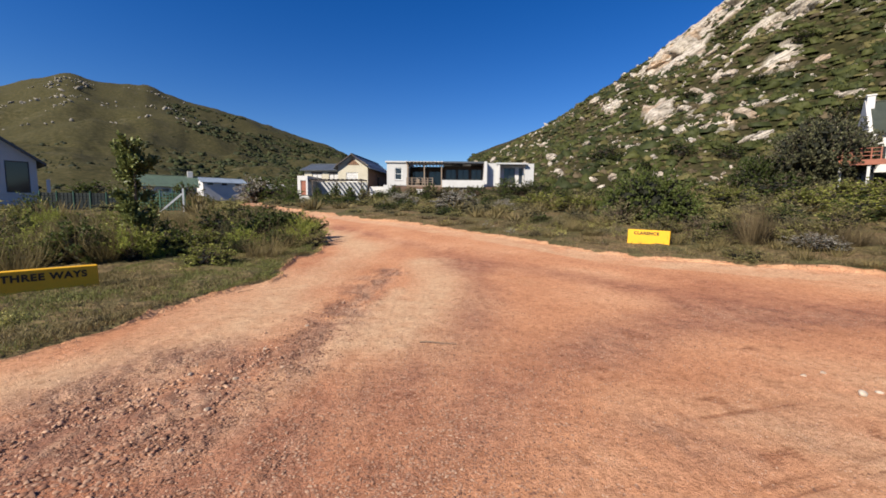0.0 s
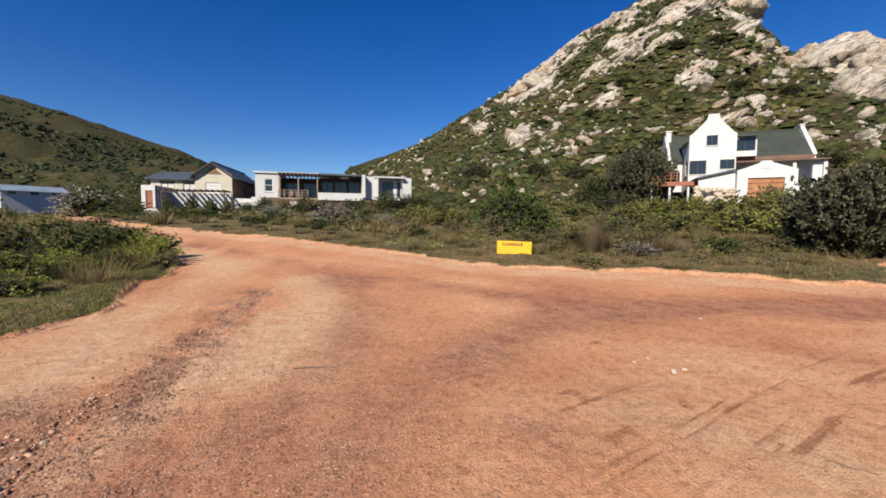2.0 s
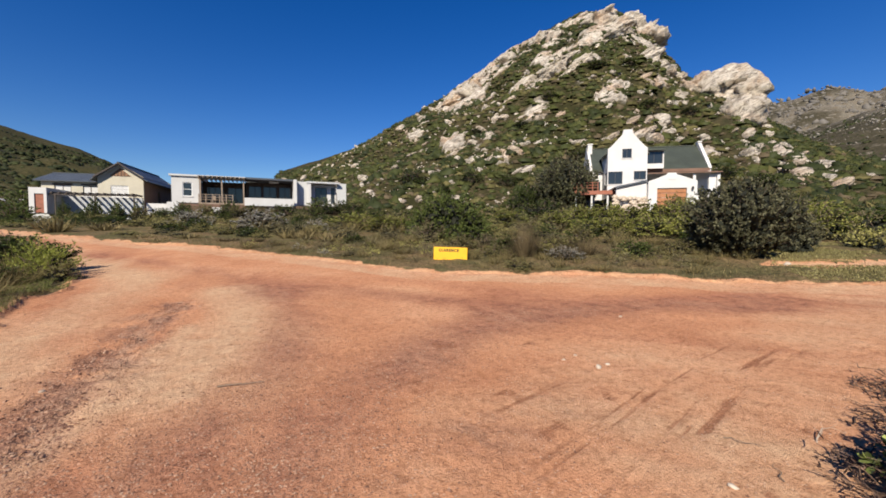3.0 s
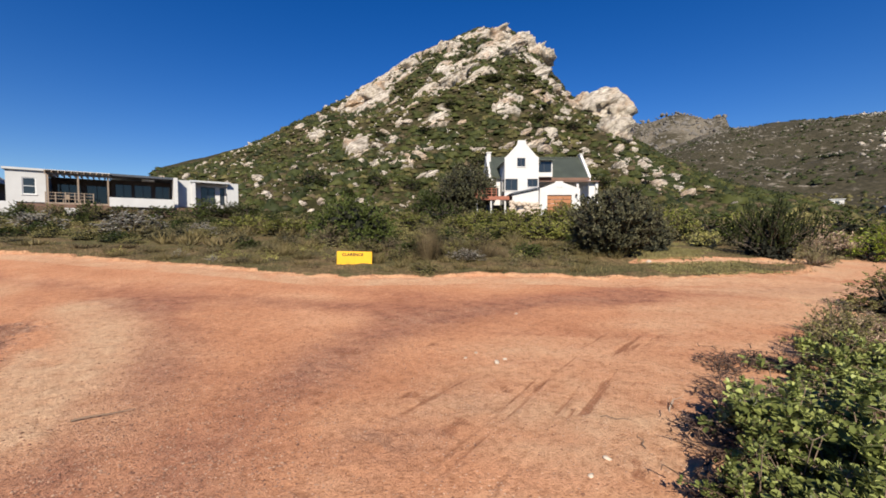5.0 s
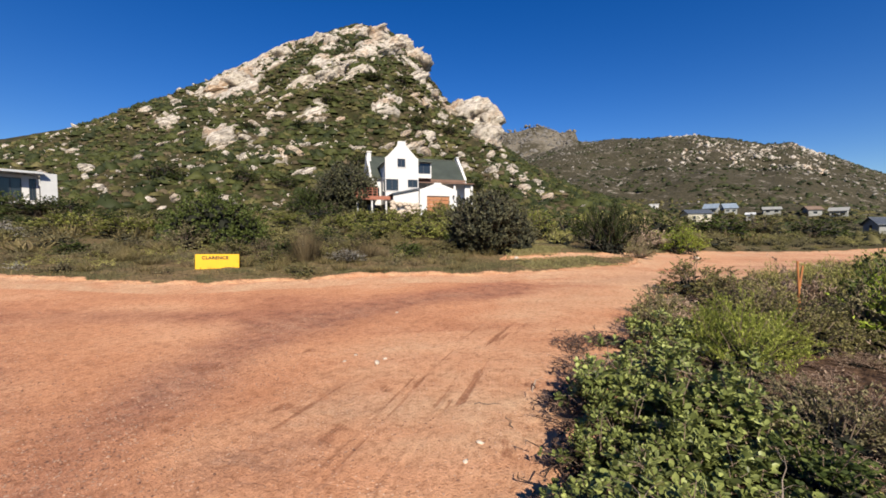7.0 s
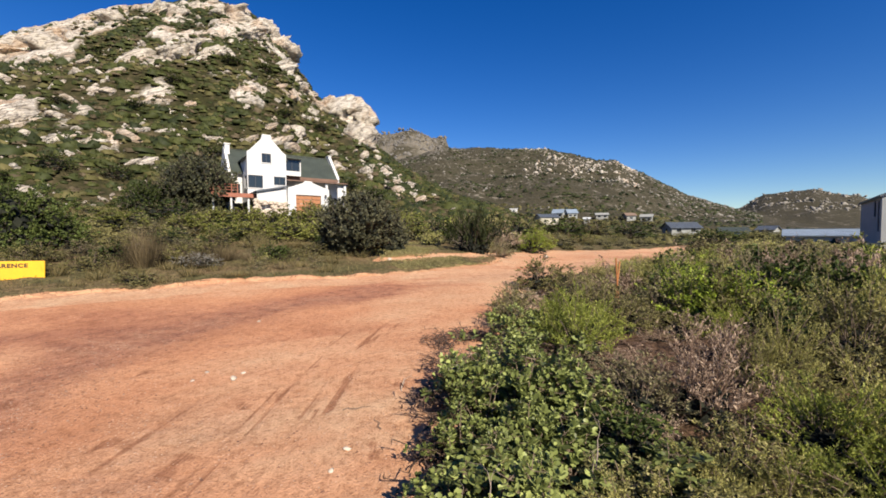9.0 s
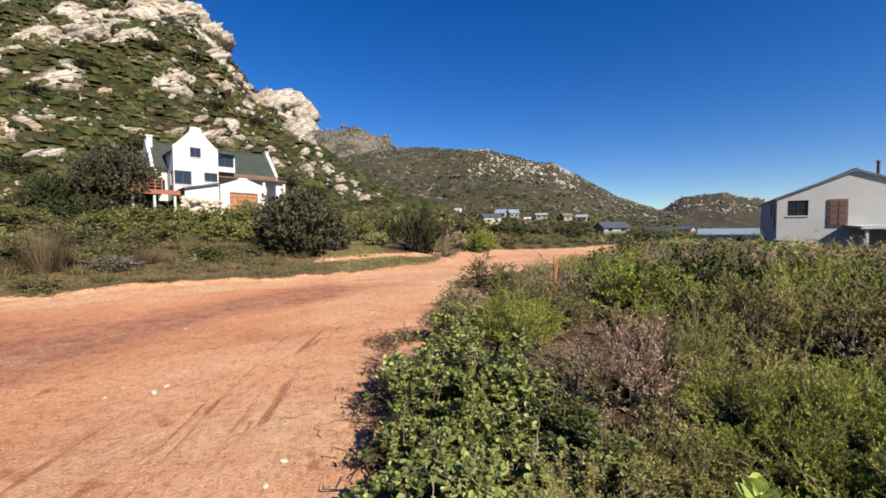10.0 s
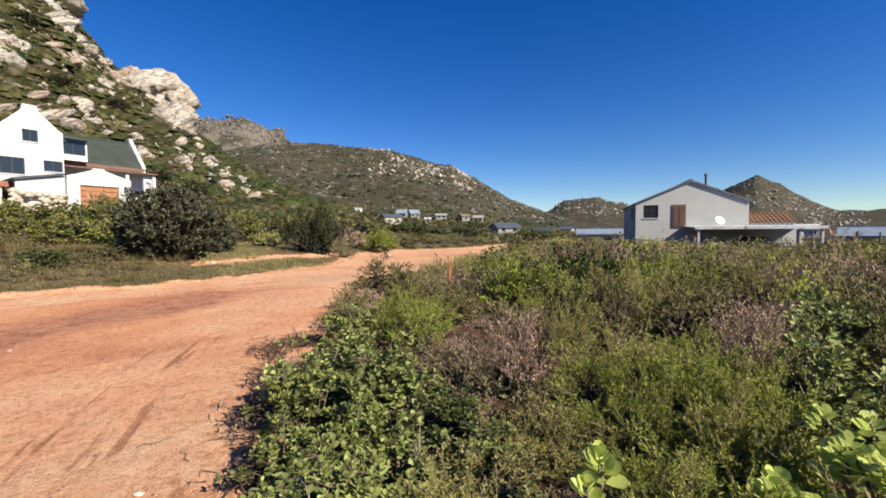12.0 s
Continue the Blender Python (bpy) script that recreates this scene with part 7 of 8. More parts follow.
for kd, az, r, h in (("fleshy", 73.0, 2.0, 0.42), ("fleshy", 73.5, 2.6, 0.46), ("heap", 70.5, 2.7, 0.26), ("heap", 72, 3.3, 0.28), ("fleshy", 75.5, 3.6, 0.45), ("dry", 74, 4.2, 0.34), ("heap", 69.8, 3.7, 0.22)):
    q = bearing(az, r)
    plant(kd, "a", q.x + 0.15, q.y - 0.2, 0.58, h, g, "near")
for kd, az, r, h in (("bright", 124, 2.3, 0.5), ("heath", 128.5, 2.1, 0.5), ("bright", 132.5, 2.2, 0.5), ("bright", 135.5, 2.7, 0.6), ("heath", 131, 3.0, 0.62), ("fleshy", 140.5, 3.4, 0.6), ("fleshy", 143.5, 4.2, 0.75), ("olive", 96, 2.3, 0.34), ("heath", 98.5, 2.0, 0.36), ("fleshy", 101, 2.6, 0.36), ("olive", 103.5, 2.2, 0.36), ("heath", 106, 2.6, 0.42), ("dry", 99, 3.1, 0.3), ("olive", 109, 3.0, 0.42), ("bright", 126, 3.4, 0.66), ("bright", 129, 4.2, 0.72), ("bright", 134, 3.6, 0.68), ("bright", 124, 4.0, 0.68)):
    q = bearing(az, r)
    plant(kd, "a", q.x + 0.15, q.y - 0.2, 0.78, h, g, "near")
for cx, cy, cr in CLEARINGS:
    plant("heap", "a", cx + 0.1, cy, 0.8, 0.16, g, "near")
    plant("heap", "a", cx - 0.3, cy + 0.25, 0.7, 0.14, g, "near")
for az, r, h in ((91, 1.75, 0.34), (95, 1.85, 0.36), (99, 1.75, 0.34), (103, 1.85, 0.38), (107, 1.75, 0.34), (112, 1.8, 0.36), (123, 1.75, 0.42), (127, 1.85, 0.45), (131, 1.8, 0.4)):
    q = bearing(az, r)
    plant("bright" if az > 120 else "heath", "a", q.x + 0.15, q.y - 0.2, 0.58, h, g, "near")
for x, y in spots(330, 64, 160, 7.8, 21, 0.85, 22):
    d, r = verge_near(x, y), math.hypot(x, y)
    if north_d(x, y) < d:
        continue
    patch = float(fbm(np.array([x]), np.array([y]), 0.36, 3, 92)[0]) + 0.14 * g.normal()
    kd = "dry" if patch < -0.2 else "sage" if patch < -0.03 else "olive" if patch < 0.13 else "heath" if patch < 0.27 else "bright" if patch < 0.45 else "deep"
    h = min((0.35 + 0.25 * d), 1.55 - 0.024 * r) * g.uniform(0.55, 1.1)
    plant(kd, "b", x, y, 0.85 + 0.35 * h, h, g, "mid")
for x, y in spots(290, 70, 158, 21, 62, 2.1, 23):
    d = verge_near(x, y)
    if not free(x, y, 1.0) or north_d(x, y) < d:
        continue
    patch = float(fbm(np.array([x]), np.array([y]), 0.12, 3, 93)[0]) + 0.12 * g.normal()
    kd = "sage" if patch < 0.0 else "olive" if patch < 0.18 else "heath" if patch < 0.5 else "deep"
    h = min(0.5 + 0.25 * d, max(1.2, 1.85 - 0.020 * math.hypot(x, y))) * g.uniform(0.75, 1.08)
    far_plant(kd, x, y, 2.3 + 0.4 * h, h, g, "east")

# hill side of the road
for x, y in spots(270, -26, 90, 10.5, 30, 1.25, 24):
    d, az = north_d(x, y), math.degrees(math.atan2(x, y))
    if d < 0.6 or not free(x, y) or (az > 58 and d < 4.2):
        continue
    patch = float(fbm(np.array([x]), np.array([y]), 0.22, 3, 94)[0]) + 0.14 * g.normal()
    if d < 2.6:
        kd, h = ("straw" if patch < -0.03 else "restio" if patch < 0.03 else "sage" if patch < 0.15 else "olive"), g.uniform(0.16, 0.40)
    else:
        kd = "straw" if patch < -0.12 else "sage" if patch < 0.05 else "olive" if patch < 0.2 else "olive" if patch < 0.22 else "deep"
        h = min(0.28 + 0.06 * d, 0.75) * g.uniform(0.7, 1.2)
    if math.hypot(x, y) < 19:
        plant(kd, "b", x, y, 1.1 + 0.5 * h, h, g, "north")
    else:
        far_plant(kd, x, y, 1.3 + 0.6 * h, h, g, "slope")
for x, y in spots(330, -24, 92, 30, 66, 2.3, 25):
    d = north_d(x, y)
    if d < 1.2 or not free(x, y):
        continue
    patch = float(fbm(np.array([x]), np.array([y]), 0.10, 3, 95)[0]) + 0.14 * g.normal()
    kd = "straw" if patch < -0.24 else "sage" if patch < 0.0 else "olive" if patch < 0.15 else "olive" if patch < 0.22 else "deep"
    h = g.uniform(0.4, 1.05)
    far_plant(kd, x, y, 2.2 + 0.5 * h, h, g, "slope")

for nm, st in (("sage", (26, 4, 5, 0.085, 0.030)), ("olive", (26, 4, 5, 0.085, 0.032)), ("restio", None), ("straw", None), ("silver", (26, 4, 5, 0.07, 0.035)), ("heath", (26, 4, 5, 0.085, 0.026))):
    KIND[nm, "e"] = [shrub_meshes(950 + k, 0.5, 1.0, *st, "kite", nm, fill=0.6, upward=0.5, twig_len=0.25, thick=0.004) if st else tuft_meshes(950 + k, 0.5, 1.0, 90, 0.020, nm, 0.7) for k in range(2)]
for x, y in spots(420, -24, 78, 9.0, 19, 0.5, 28):
    d, az = north_d(x, y), math.degrees(math.atan2(x, y))
    if d < 0.45 or d > 5.5 or not free(x, y) or (az > 60 and d < 3.0):
        continue
    if g.uniform() > 0.35 + 0.3 * d:
        continue
    patch = float(fbm(np.array([x]), np.array([y]), 0.4, 3, 98)[0]) + 0.12 * g.normal()
    kd = "straw" if patch < -0.12 else "restio" if patch < -0.02 else "sage" if patch < 0.12 else "olive" if patch < 0.22 else "silver" if patch < 0.27 else "heath"
    h = g.uniform(0.16, 0.34) + 0.03 * d
    plant(kd, "e", x, y, 0.45 + 0.8 * h, h, g, "north")

# beyond the drive, along the far side of the road
for x, y in spots(260, 62, 105, 14, 55, 0.95, 29):
    d = north_d(x, y)
    if d < 0.7 or verge_near(x, y) < d or not free(x, y) or math.hypot(x, y) < 18 and d < 3.5:
        continue
    kd = ("straw", "sage", "olive", "sage", "heath", "olive")[int(g.integers(6))]
    h = min(0.2 + 0.16 * d, 1.0) * g.uniform(0.7, 1.2)
    far_plant(kd, x, y, 0.8 + 0.9 * h, h, g, "roadside")

# named bushes: kind, fineness, bearing, distance, width, height
for kd, lv, az, r, w, h, lab in (
        ("deep", "b", 30.2, 19.0, 1.7, 1.2, "dark green bush beside a larger one"),
        ("sage", "b", 23.6, 18.0, 2.0, 1.1, "grey-green bush beside a dark one"), ("restio", "a", 37.6, 13.6, 1.35, 1.25, "dark brown reed tuft on the verge"),
        ("restio", "b", 45.5, 14.0, 1.1, 0.7, "low brown reed tuft on the verge"), ("silver", "b", 1.7, 29.0, 3.7, 1.5, "large pale silver-grey mounded shrub"),
        ("silver", "b", -6.0, 34.0, 3.0, 1.3, "pale silver-grey mounded shrub"), ("silver", "b", 43.0, 13.4, 1.5, 0.45, "low pale grey shrub on the verge"), ("silver", "b", 8.4, 26.0, 1.6, 0.8, "small pale silver-grey mounded shrub"),
        ("garden", "b", 48.0, 26.0, 3.6, 1.5, "fresh green bush below the white house"), ("garden", "b", 51.5, 25.0, 3.6, 1.5, "fresh green bush below the white house"), ("garden", "b", 54.8, 24.5, 3.4, 1.6, "fresh green bush below the garage"),
        ("garden", "b", 46.0, 21.5, 2.8, 1.0, "low green bush in the rough garden"), ("garden", "b", 50.0, 21.0, 3.0, 1.1, "low green bush in the rough garden"), ("garden", "b", 54.0, 20.5, 3.0, 1.15, "low green bush in the rough garden"), ("garden", "b", 57.6, 20.5, 2.8, 1.3, "green bush beside the large round bush"), ("garden", "b", 57.5, 25.5, 3.4, 1.7, "fresh green bush below the garage"), ("garden", "b", 41.5, 25.0, 3.0, 1.1, "low green bush in the rough garden"), ("garden", "b", 35.0, 27.0, 3.4, 1.3, "fresh green bush on the slope"), ("garden", "b", 18.5, 24.0, 3.2, 1.1, "fresh green bush on the slope"), ("garden", "b", 13.5, 27.0, 3.4, 1.2, "fresh green bush on the slope"), ("garden", "b", 76.5, 27.0, 4.0, 1.8, "fresh green bush behind the drive"), ("garden", "b", 67.0, 29.0, 4.5, 2.0, "fresh green bush behind the drive"),
        ("garden", "b", 44.6, 27.0, 3.4, 1.4, "green bush below the white house"), ("deep", "b", 39.5, 34.0, 4.2, 1.8, "dark green bush on the slope"), ("garden", "b", 56.3, 28.0, 2.6, 2.0, "green bush by the garage corner"),
         ("olive", "b", -1.0, 50.5, 3.4, 1.5, "olive bush before the garden wall"), ("olive", "b", 1.8, 50.5, 3.2, 1.3, "olive bush before the garden wall"), ("deep", "b", 4.6, 50.0, 3.6, 1.5, "dark bush before the garden wall"), ("olive", "b", -4.9, 50.5, 3.0, 1.7, "olive bush before the verandah"), ("olive", "b", -10.8, 53.0, 3.0, 1.5, "olive bush before the cream house"), ("deep", "b", 13.2, 51.0, 4.0, 1.8, "dark bush beside the modern house"), ("deep", "b", 11.0, 50.0, 5.0, 1.5, "dark green bush before the modern house"),
        ("deep", "b", 8.0, 49.0, 3.4, 1.2, "dark green bush before the modern house"), ("deep", "b", -3.2, 48.0, 3.0, 1.3, "green bush before the modern house"), ("deep", "b", -8.5, 50.0, 2.6, 1.3, "green bush by the garden wall"),
        ("deep", "b", -16.0, 52.0, 2.4, 1.4, "green bush before the cream house"), ("deep", "b", -13.0, 52.0, 1.8, 1.6, "green bush before the cream house"), ("deep", "b", -6.2, 46.0, 2.6, 1.1, "green bush before the garden wall"),
        ("bright", "b", 86.5, 27.0, 3.2, 1.5, "bright green bush by the road"), ("deep", "b", 84.0, 33.0, 4.5, 2.2, "dark green bush by the drive"), ("olive", "b", 80.0, 30.0, 4.5, 2.2, "olive bush by the drive"),
        ("dry", "b", 83.2, 25.0, 3.0, 1.3, "mound of dry brown brush"), ("lime", "b", 86.6, 24.0, 2.2, 1.25, "bright lime-green bush beside the road"), ("deep", "b", 72.0, 26.0, 4.0, 1.7, "dark green bush behind the drive"), ("garden", "b", 69.0, 25.5, 3.4, 1.6, "olive bush behind the drive"),
        ("deep", "b", 90.0, 45.0, 6.5, 2.8, "dark green bush by the far road"), ("olive", "b", 94.0, 62.0, 8.0, 3.2, "olive bush by the far road"), ("deep", "b", 98.5, 75.0, 8.0, 3.2, "dark bush by the far road"),
        ("deep", "b", 107.5, 50.0, 4.5, 2.2, "dark green bush at the road bend"), ("deep", "b", 112.0, 18.0, 2.2, 1.2, "dark green bush standing above the heath"), ("sage", "b", 115.5, 24.0, 3.0, 1.15, "dark green bush standing above the heath"),
        ("fleshy", "b", 141.5, 10.0, 1.7, 0.95, "dark green broad-leaved bush in the heath"), ("fleshy", "b", 137.0, 6.4, 1.2, 0.8, "dark green broad-leaved bush in the heath"), ("fleshy", "b", 139.6, 5.8, 1.1, 0.75, "dark green broad-leaved bush in the heath"), ("deep", "b", 139.0, 40.0, 3.2, 1.0, "dark green hedge bush by the field fence"), ("deep", "b", 142.5, 38.0, 3.4, 1.1, "dark green hedge bush by the field fence"), ("deep", "b", 146.0, 37.0, 3.4, 1.2, "dark green hedge bush by the field fence"),
        ("olive", "a", 88.0, 10.8, 1.8, 0.85, "olive-brown bush on the road edge"), ("olive", "a", 92.0, 9.6, 1.5, 0.75, "olive bush on the road edge"), ("bright", "a", 93.6, 5.3, 1.05, 0.95, "bright green bush in the heath"), ("lime", "a", 106.0, 8.2, 1.7, 1.1, "bright lime-green bush in the heath"), ("deep", "a", 112.6, 8.8, 1.9, 1.25, "dark green bush beside a lime-green one"), ("lime", "a", 109.8, 7.8, 1.8, 1.12, "bright yellow-green bush in the heath")):
    q = bearing(az, r)
    plant(kd, lv, q.x, q.y, w, h, g, "special", lab)

for az, el, w, h in ((21.3, 6.3, 6.6, 3.6), (29.8, 6.6, 5.0, 2.8), (35.0, 6.2, 4.6, 2.4), (26.0, 5.2, 4.0, 1.8), (60.5, 6.0, 5.0, 2.4), (64.0, 5.0, 5.0, 2.2), (44.5, 9.5, 4.5, 2.0), (52.5, 15.0, 5.5, 2.4), (57.0, 13.6, 6.0, 2.6), (40.5, 17.2, 6.0, 2.2), (33.5, 18.6, 6.0, 2.0), (46.5, 20.3, 7.0, 2.6), (50.0, 20.0, 7.0, 2.6), (37.0, 14.0, 5.0, 1.8), (30.5, 13.2, 5.0, 1.8)):
    q = slope_place(az, el)
    plant("deep", "b", q.x, q.y, w, h, g, "special", "dark green rounded bush on the rocky slope", q.z - 0.2)

for az, rr, w, h in ((-6.9, 52, 2.6, 2.1), (-4.6, 51.5, 2.0, 1.4), (-1.9, 51.5, 2.8, 2.2), (0.4, 51.5, 2.4, 1.5), (9.1, 52.5, 4.2, 2.5), (6.4, 52, 2.2, 1.3), (11.8, 53, 3.4, 2.2), (-17.2, 55, 1.5, 2.3), (-14.9, 54.5, 1.5, 2.6), (-13.1, 54.5, 1.6, 2.2), (-11.3, 55, 1.5, 2.0), (-9.4, 54, 2.2, 1.5), (-20.0, 68, 6.0, 4.4), (-21.8, 72, 7.0, 4.6), (-18.6, 66, 4.0, 2.6)):
    q = bearing(az, rr)
    plant("deep", "b", q.x, q.y, w, h, g, "special", "dark green garden bush before the houses")

# western verge
west_d = lambda x, y: float(line_dist(WEST_VERGE, np.array([x]), np.array([y]))[0])
for x, y in spots(150, -74, -17, 7.5, 24, 0.95, 26):
    d, az = west_d(x, y), math.degrees(math.atan2(x, y))
    if d < 1.7 or math.hypot(x + 6.4, y - 6.4) < 1.7:
        continue
    patch = float(fbm(np.array([x]), np.array([y]), 0.35, 3, 96)[0]) + 0.14 * g.normal()
    kd = "straw" if patch < -0.06 else "garden" if patch < 0.05 else "olive" if patch < 0.12 else "bright" if patch < 0.2 else "deep"
    h = min(0.3 + 0.16 * d, 0.95) * g.uniform(0.7, 1.15)
    plant(kd, "b", x, y, 0.9 + 0.5 * h, h, g, "west")
for x, y in spots(150, -72, -20, 24, 70, 2.6, 27):
    if west_d(x, y) < 2.0 or math.hypot(x + 33, y - 29) < 8:
        continue
    patch = float(fbm(np.array([x]), np.array([y]), 0.15, 3, 97)[0]) + 0.14 * g.normal()
    kd = "straw" if patch < -0.2 else "olive" if patch < 0.05 else "deep"
    far_plant(kd, x, y, 2.6, g.uniform(0.6, 1.5), g, "west")
for x, y in spots(60, -70, -18, 6.0, 12, 0.6, 30):
    d = west_d(x, y)
    if d < 0.9 or d > 3.2 or math.hypot(x + 6.4, y - 6.4) < 1.3:
        continue
    plant(("olive", "heath", "heath", "straw")[int(g.integers(4))], "e", x, y, 0.5, g.uniform(0.12, 0.28), g, "west")
for k in range(9):
    q = bearing(106.5 + 2.0 * k, 24 + 3 * g.normal())
    plant(("sage", "olive", "deep", "olive", "sage")[k % 5], "b", q.x, q.y, 2.6, g.uniform(1.15, 1.5), g, "mid")
for kd, lv, az, r, w, h, lab in (("bright", "a", -19.0, 14.0, 1.6, 1.05, "bright green bush at the verge corner"), ("deep", "a", -21.0, 15.2, 1.7, 1.15, "dark green bush at the verge corner"), ("deep", "b", -23.5, 15.2, 2.0, 1.2, "dark green bush near the verge corner"),
                                 ("olive", "b", -26.0, 16.5, 2.0, 1.15, "olive bush on the western verge"), ("deep", "b", -29.0, 17.5, 2.2, 1.15, "dark bush on the western verge"), ("straw", "a", -40.5, 12.0, 1.8, 1.0, "tall straw-coloured grass clump"), ("garden", "b", -36.5, 12.5, 1.6, 0.8, "fresh green bush on the western verge"),
                                 ("straw", "a", -43.5, 13.0, 1.8, 1.0, "tall straw-coloured grass clump"), ("garden", "b", -31.0, 12.5, 1.5, 0.75, "fresh green bush on the western verge"), ("bright", "b", -26.5, 13.2, 1.5, 0.7, "bright green bush on the western verge"), ("deep", "a", -18.6, 15.2, 1.4, 0.9, "dark green bush at the verge corner"), ("deep", "a", -22.4, 13.0, 1.2, 0.6, "dark green bush at the verge corner"), ("olive", "b", -17.8, 13.2, 0.9, 0.55, "low olive bush at the verge corner"), ("silver", "b", -24.8, 60.0, 5.4, 3.7, "pale rounded tree-like bush"), ("deep", "c", -23.4, 60.0, 7.0, 3.6, "dark rounded bush behind the verge"), ("deep", "c", -21.0, 55.0, 5.0, 2.2, "dark bush behind the verge"), ("deep", "b", -40.5, 58.0, 6.0, 3.0, "dark bush before the green-roofed house"), ("olive", "b", -36.5, 56.0, 5.0, 2.6, "olive bush before the green-roofed house"), ("deep", "b", -32.5, 56.0, 5.0, 2.7, "dark bush before the green-roofed house")):
    q = bearing(az, r)
    plant(kd, lv, q.x, q.y, w, h, g, "special", lab)


q8 = np.random.default_rng(88)
for k in range(170):
    az = q8.uniform(82, 121)
    q = bearing(az, q8.uniform(85, 150) if az > 102 else q8.uniform(95, 190))
    far_plant(("deep", "olive", "olive", "sage")[k % 4], q.x, q.y, q8.uniform(3, 6), q8.uniform(1.2, 2.4), q8, "village")
far_fields()


# ---- larger single plants ----
def big_shrub(name, az, r, label, cat, sink=0.0, **kw):
    q = bearing(az, r)
    e = new(name)
    e.matrix_world = Matrix.Translation((q.x, q.y, ground_z(q.x, q.y) - sink))
    for me in shrub_meshes(**kw):
        o = new(me.name.split(".")[0], me)
        o.parent = e
    return tagged(e, label, cat)


big_shrub("dark_bush", 26.6, 19.6, "broad dark green bush behind the name board", "bush", seed=511, R=2.1, H=2.1, stems=420, twigs=6, leaves=10, L=0.090, W=0.064, shape="kite", mat="deep", fill=0.84, lump=0.16, twig_len=0.12, thick=0.010, wood="bark", low=1.04, core=0.84)
big_shrub("round_bush", 62.2, 15.8, "large round grey-green bush beside the drive", "bush", ball=True, seed=501, R=1.5, H=2.5, stems=460, twigs=7, leaves=10, L=0.080, W=0.056, shape="kite", mat="round_leaf", fill=0.92, lump=0.07, twig_len=0.10, thick=0.010, wood="bark", low=1.08, core=0.90)
big_shrub("round_bush", 65.8, 18.5, "grey-green bush behind a larger one", "bush", seed=502, R=1.2, H=1.9, stems=260, twigs=6, leaves=10, L=0.065, W=0.042, shape="kite", mat="round_leaf", fill=0.85, lump=0.12, twig_len=0.12, thick=0.010, wood="bark", core=0.85)
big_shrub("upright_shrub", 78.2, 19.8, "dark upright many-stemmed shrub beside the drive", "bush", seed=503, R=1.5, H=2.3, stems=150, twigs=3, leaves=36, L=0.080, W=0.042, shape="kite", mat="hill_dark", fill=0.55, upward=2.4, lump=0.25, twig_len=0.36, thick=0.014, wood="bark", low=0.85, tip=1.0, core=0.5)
big_shrub("round_bush", 82.2, 19.0, "low grey bush at the drive edge", "bush", seed=504, R=0.7, H=0.8, stems=60, twigs=6, leaves=9, L=0.05, W=0.025, shape="kite", mat="sage", fill=0.7)
big_shrub("garden_tree", 42.7, 48.0, "dense dark green tree beside the white house", "tree", 0.3, ball=True, seed=505, R=3.7, H=6.6, stems=620, twigs=6, leaves=11, L=0.17, W=0.12, shape="kite", mat="tree_leaf", fill=0.82, lump=0.20, twig_len=0.13, thick=0.03, wood="bark", low=1.02, core=0.84)
big_shrub("garden_tree", 37.6, 48.0, "dark green tree on the slope", "tree", 0.3, seed=506, R=2.3, H=3.6, stems=300, twigs=6, leaves=10, L=0.14, W=0.10, shape="kite", mat="deep", fill=0.82, lump=0.18, twig_len=0.13, thick=0.025, wood="bark", core=0.82)


def young_tree(az, r, height):
    q = bearing(az, r)
    e = new("young_tree")
    e.matrix_world = Matrix.Translation((q.x, q.y, ground_z(q.x, q.y)))
    k = np.random.default_rng(77)
    bm = bmesh.new()
    pts = [Vector((0, 0, -0.1)), Vector((0.08, 0.03, 0.5)), Vector((0.02, 0.05, 1.1)), Vector((0.10, 0.0, 1.8)), Vector((0.04, 0.04, height * 0.9))]
    for i, (a, b) in enumerate(zip(pts, pts[1:])):
        add_tube(bm, a, b, 0.05 - 0.009 * i, 0.041 - 0.009 * i, 7)
    ends = []
    for i in range(38):
        h = k.uniform(0.14, 1.0)
        a = Vector((0.06, 0.03, height * 0.9 * h))
        d = Vector((k.normal(), k.normal(), 0.8)).normalized() * k.uniform(0.28, 0.68) * (1.1 - 0.25 * h)
        add_tube(bm, a, a + d, 0.014, 0.006, 5)
        ends.append((a, a + d))
    t = part("trunk", bm, M["bark"], e)
    n = 4600
    j = k.integers(0, len(ends), n)
    A, B = np.array([a[:] for a, b in ends]), np.array([b[:] for a, b in ends])
    u = k.uniform(0.25, 1.1, (n, 1))
    pos = A[j] * (1 - u) + B[j] * u + k.normal(0, 0.06, (n, 3))
    me = mesh_np("crown", *leaf_arrays(pos, unit(B - A)[j] + k.normal(0, 0.7, (n, 3)), k.normal(0, 0.6, (n, 3)) + [0, 0, 0.7], 0.115 * k.uniform(0.7, 1.2, n), 0.075, "broad"))
    me.materials.append(M["fleshy"])
    o = new("crown", me)
    o.parent = e
    tagged(e, "slender young tree with sparse pale green leaves", "tree")


young_tree(-37.6, 14.0, 2.9)


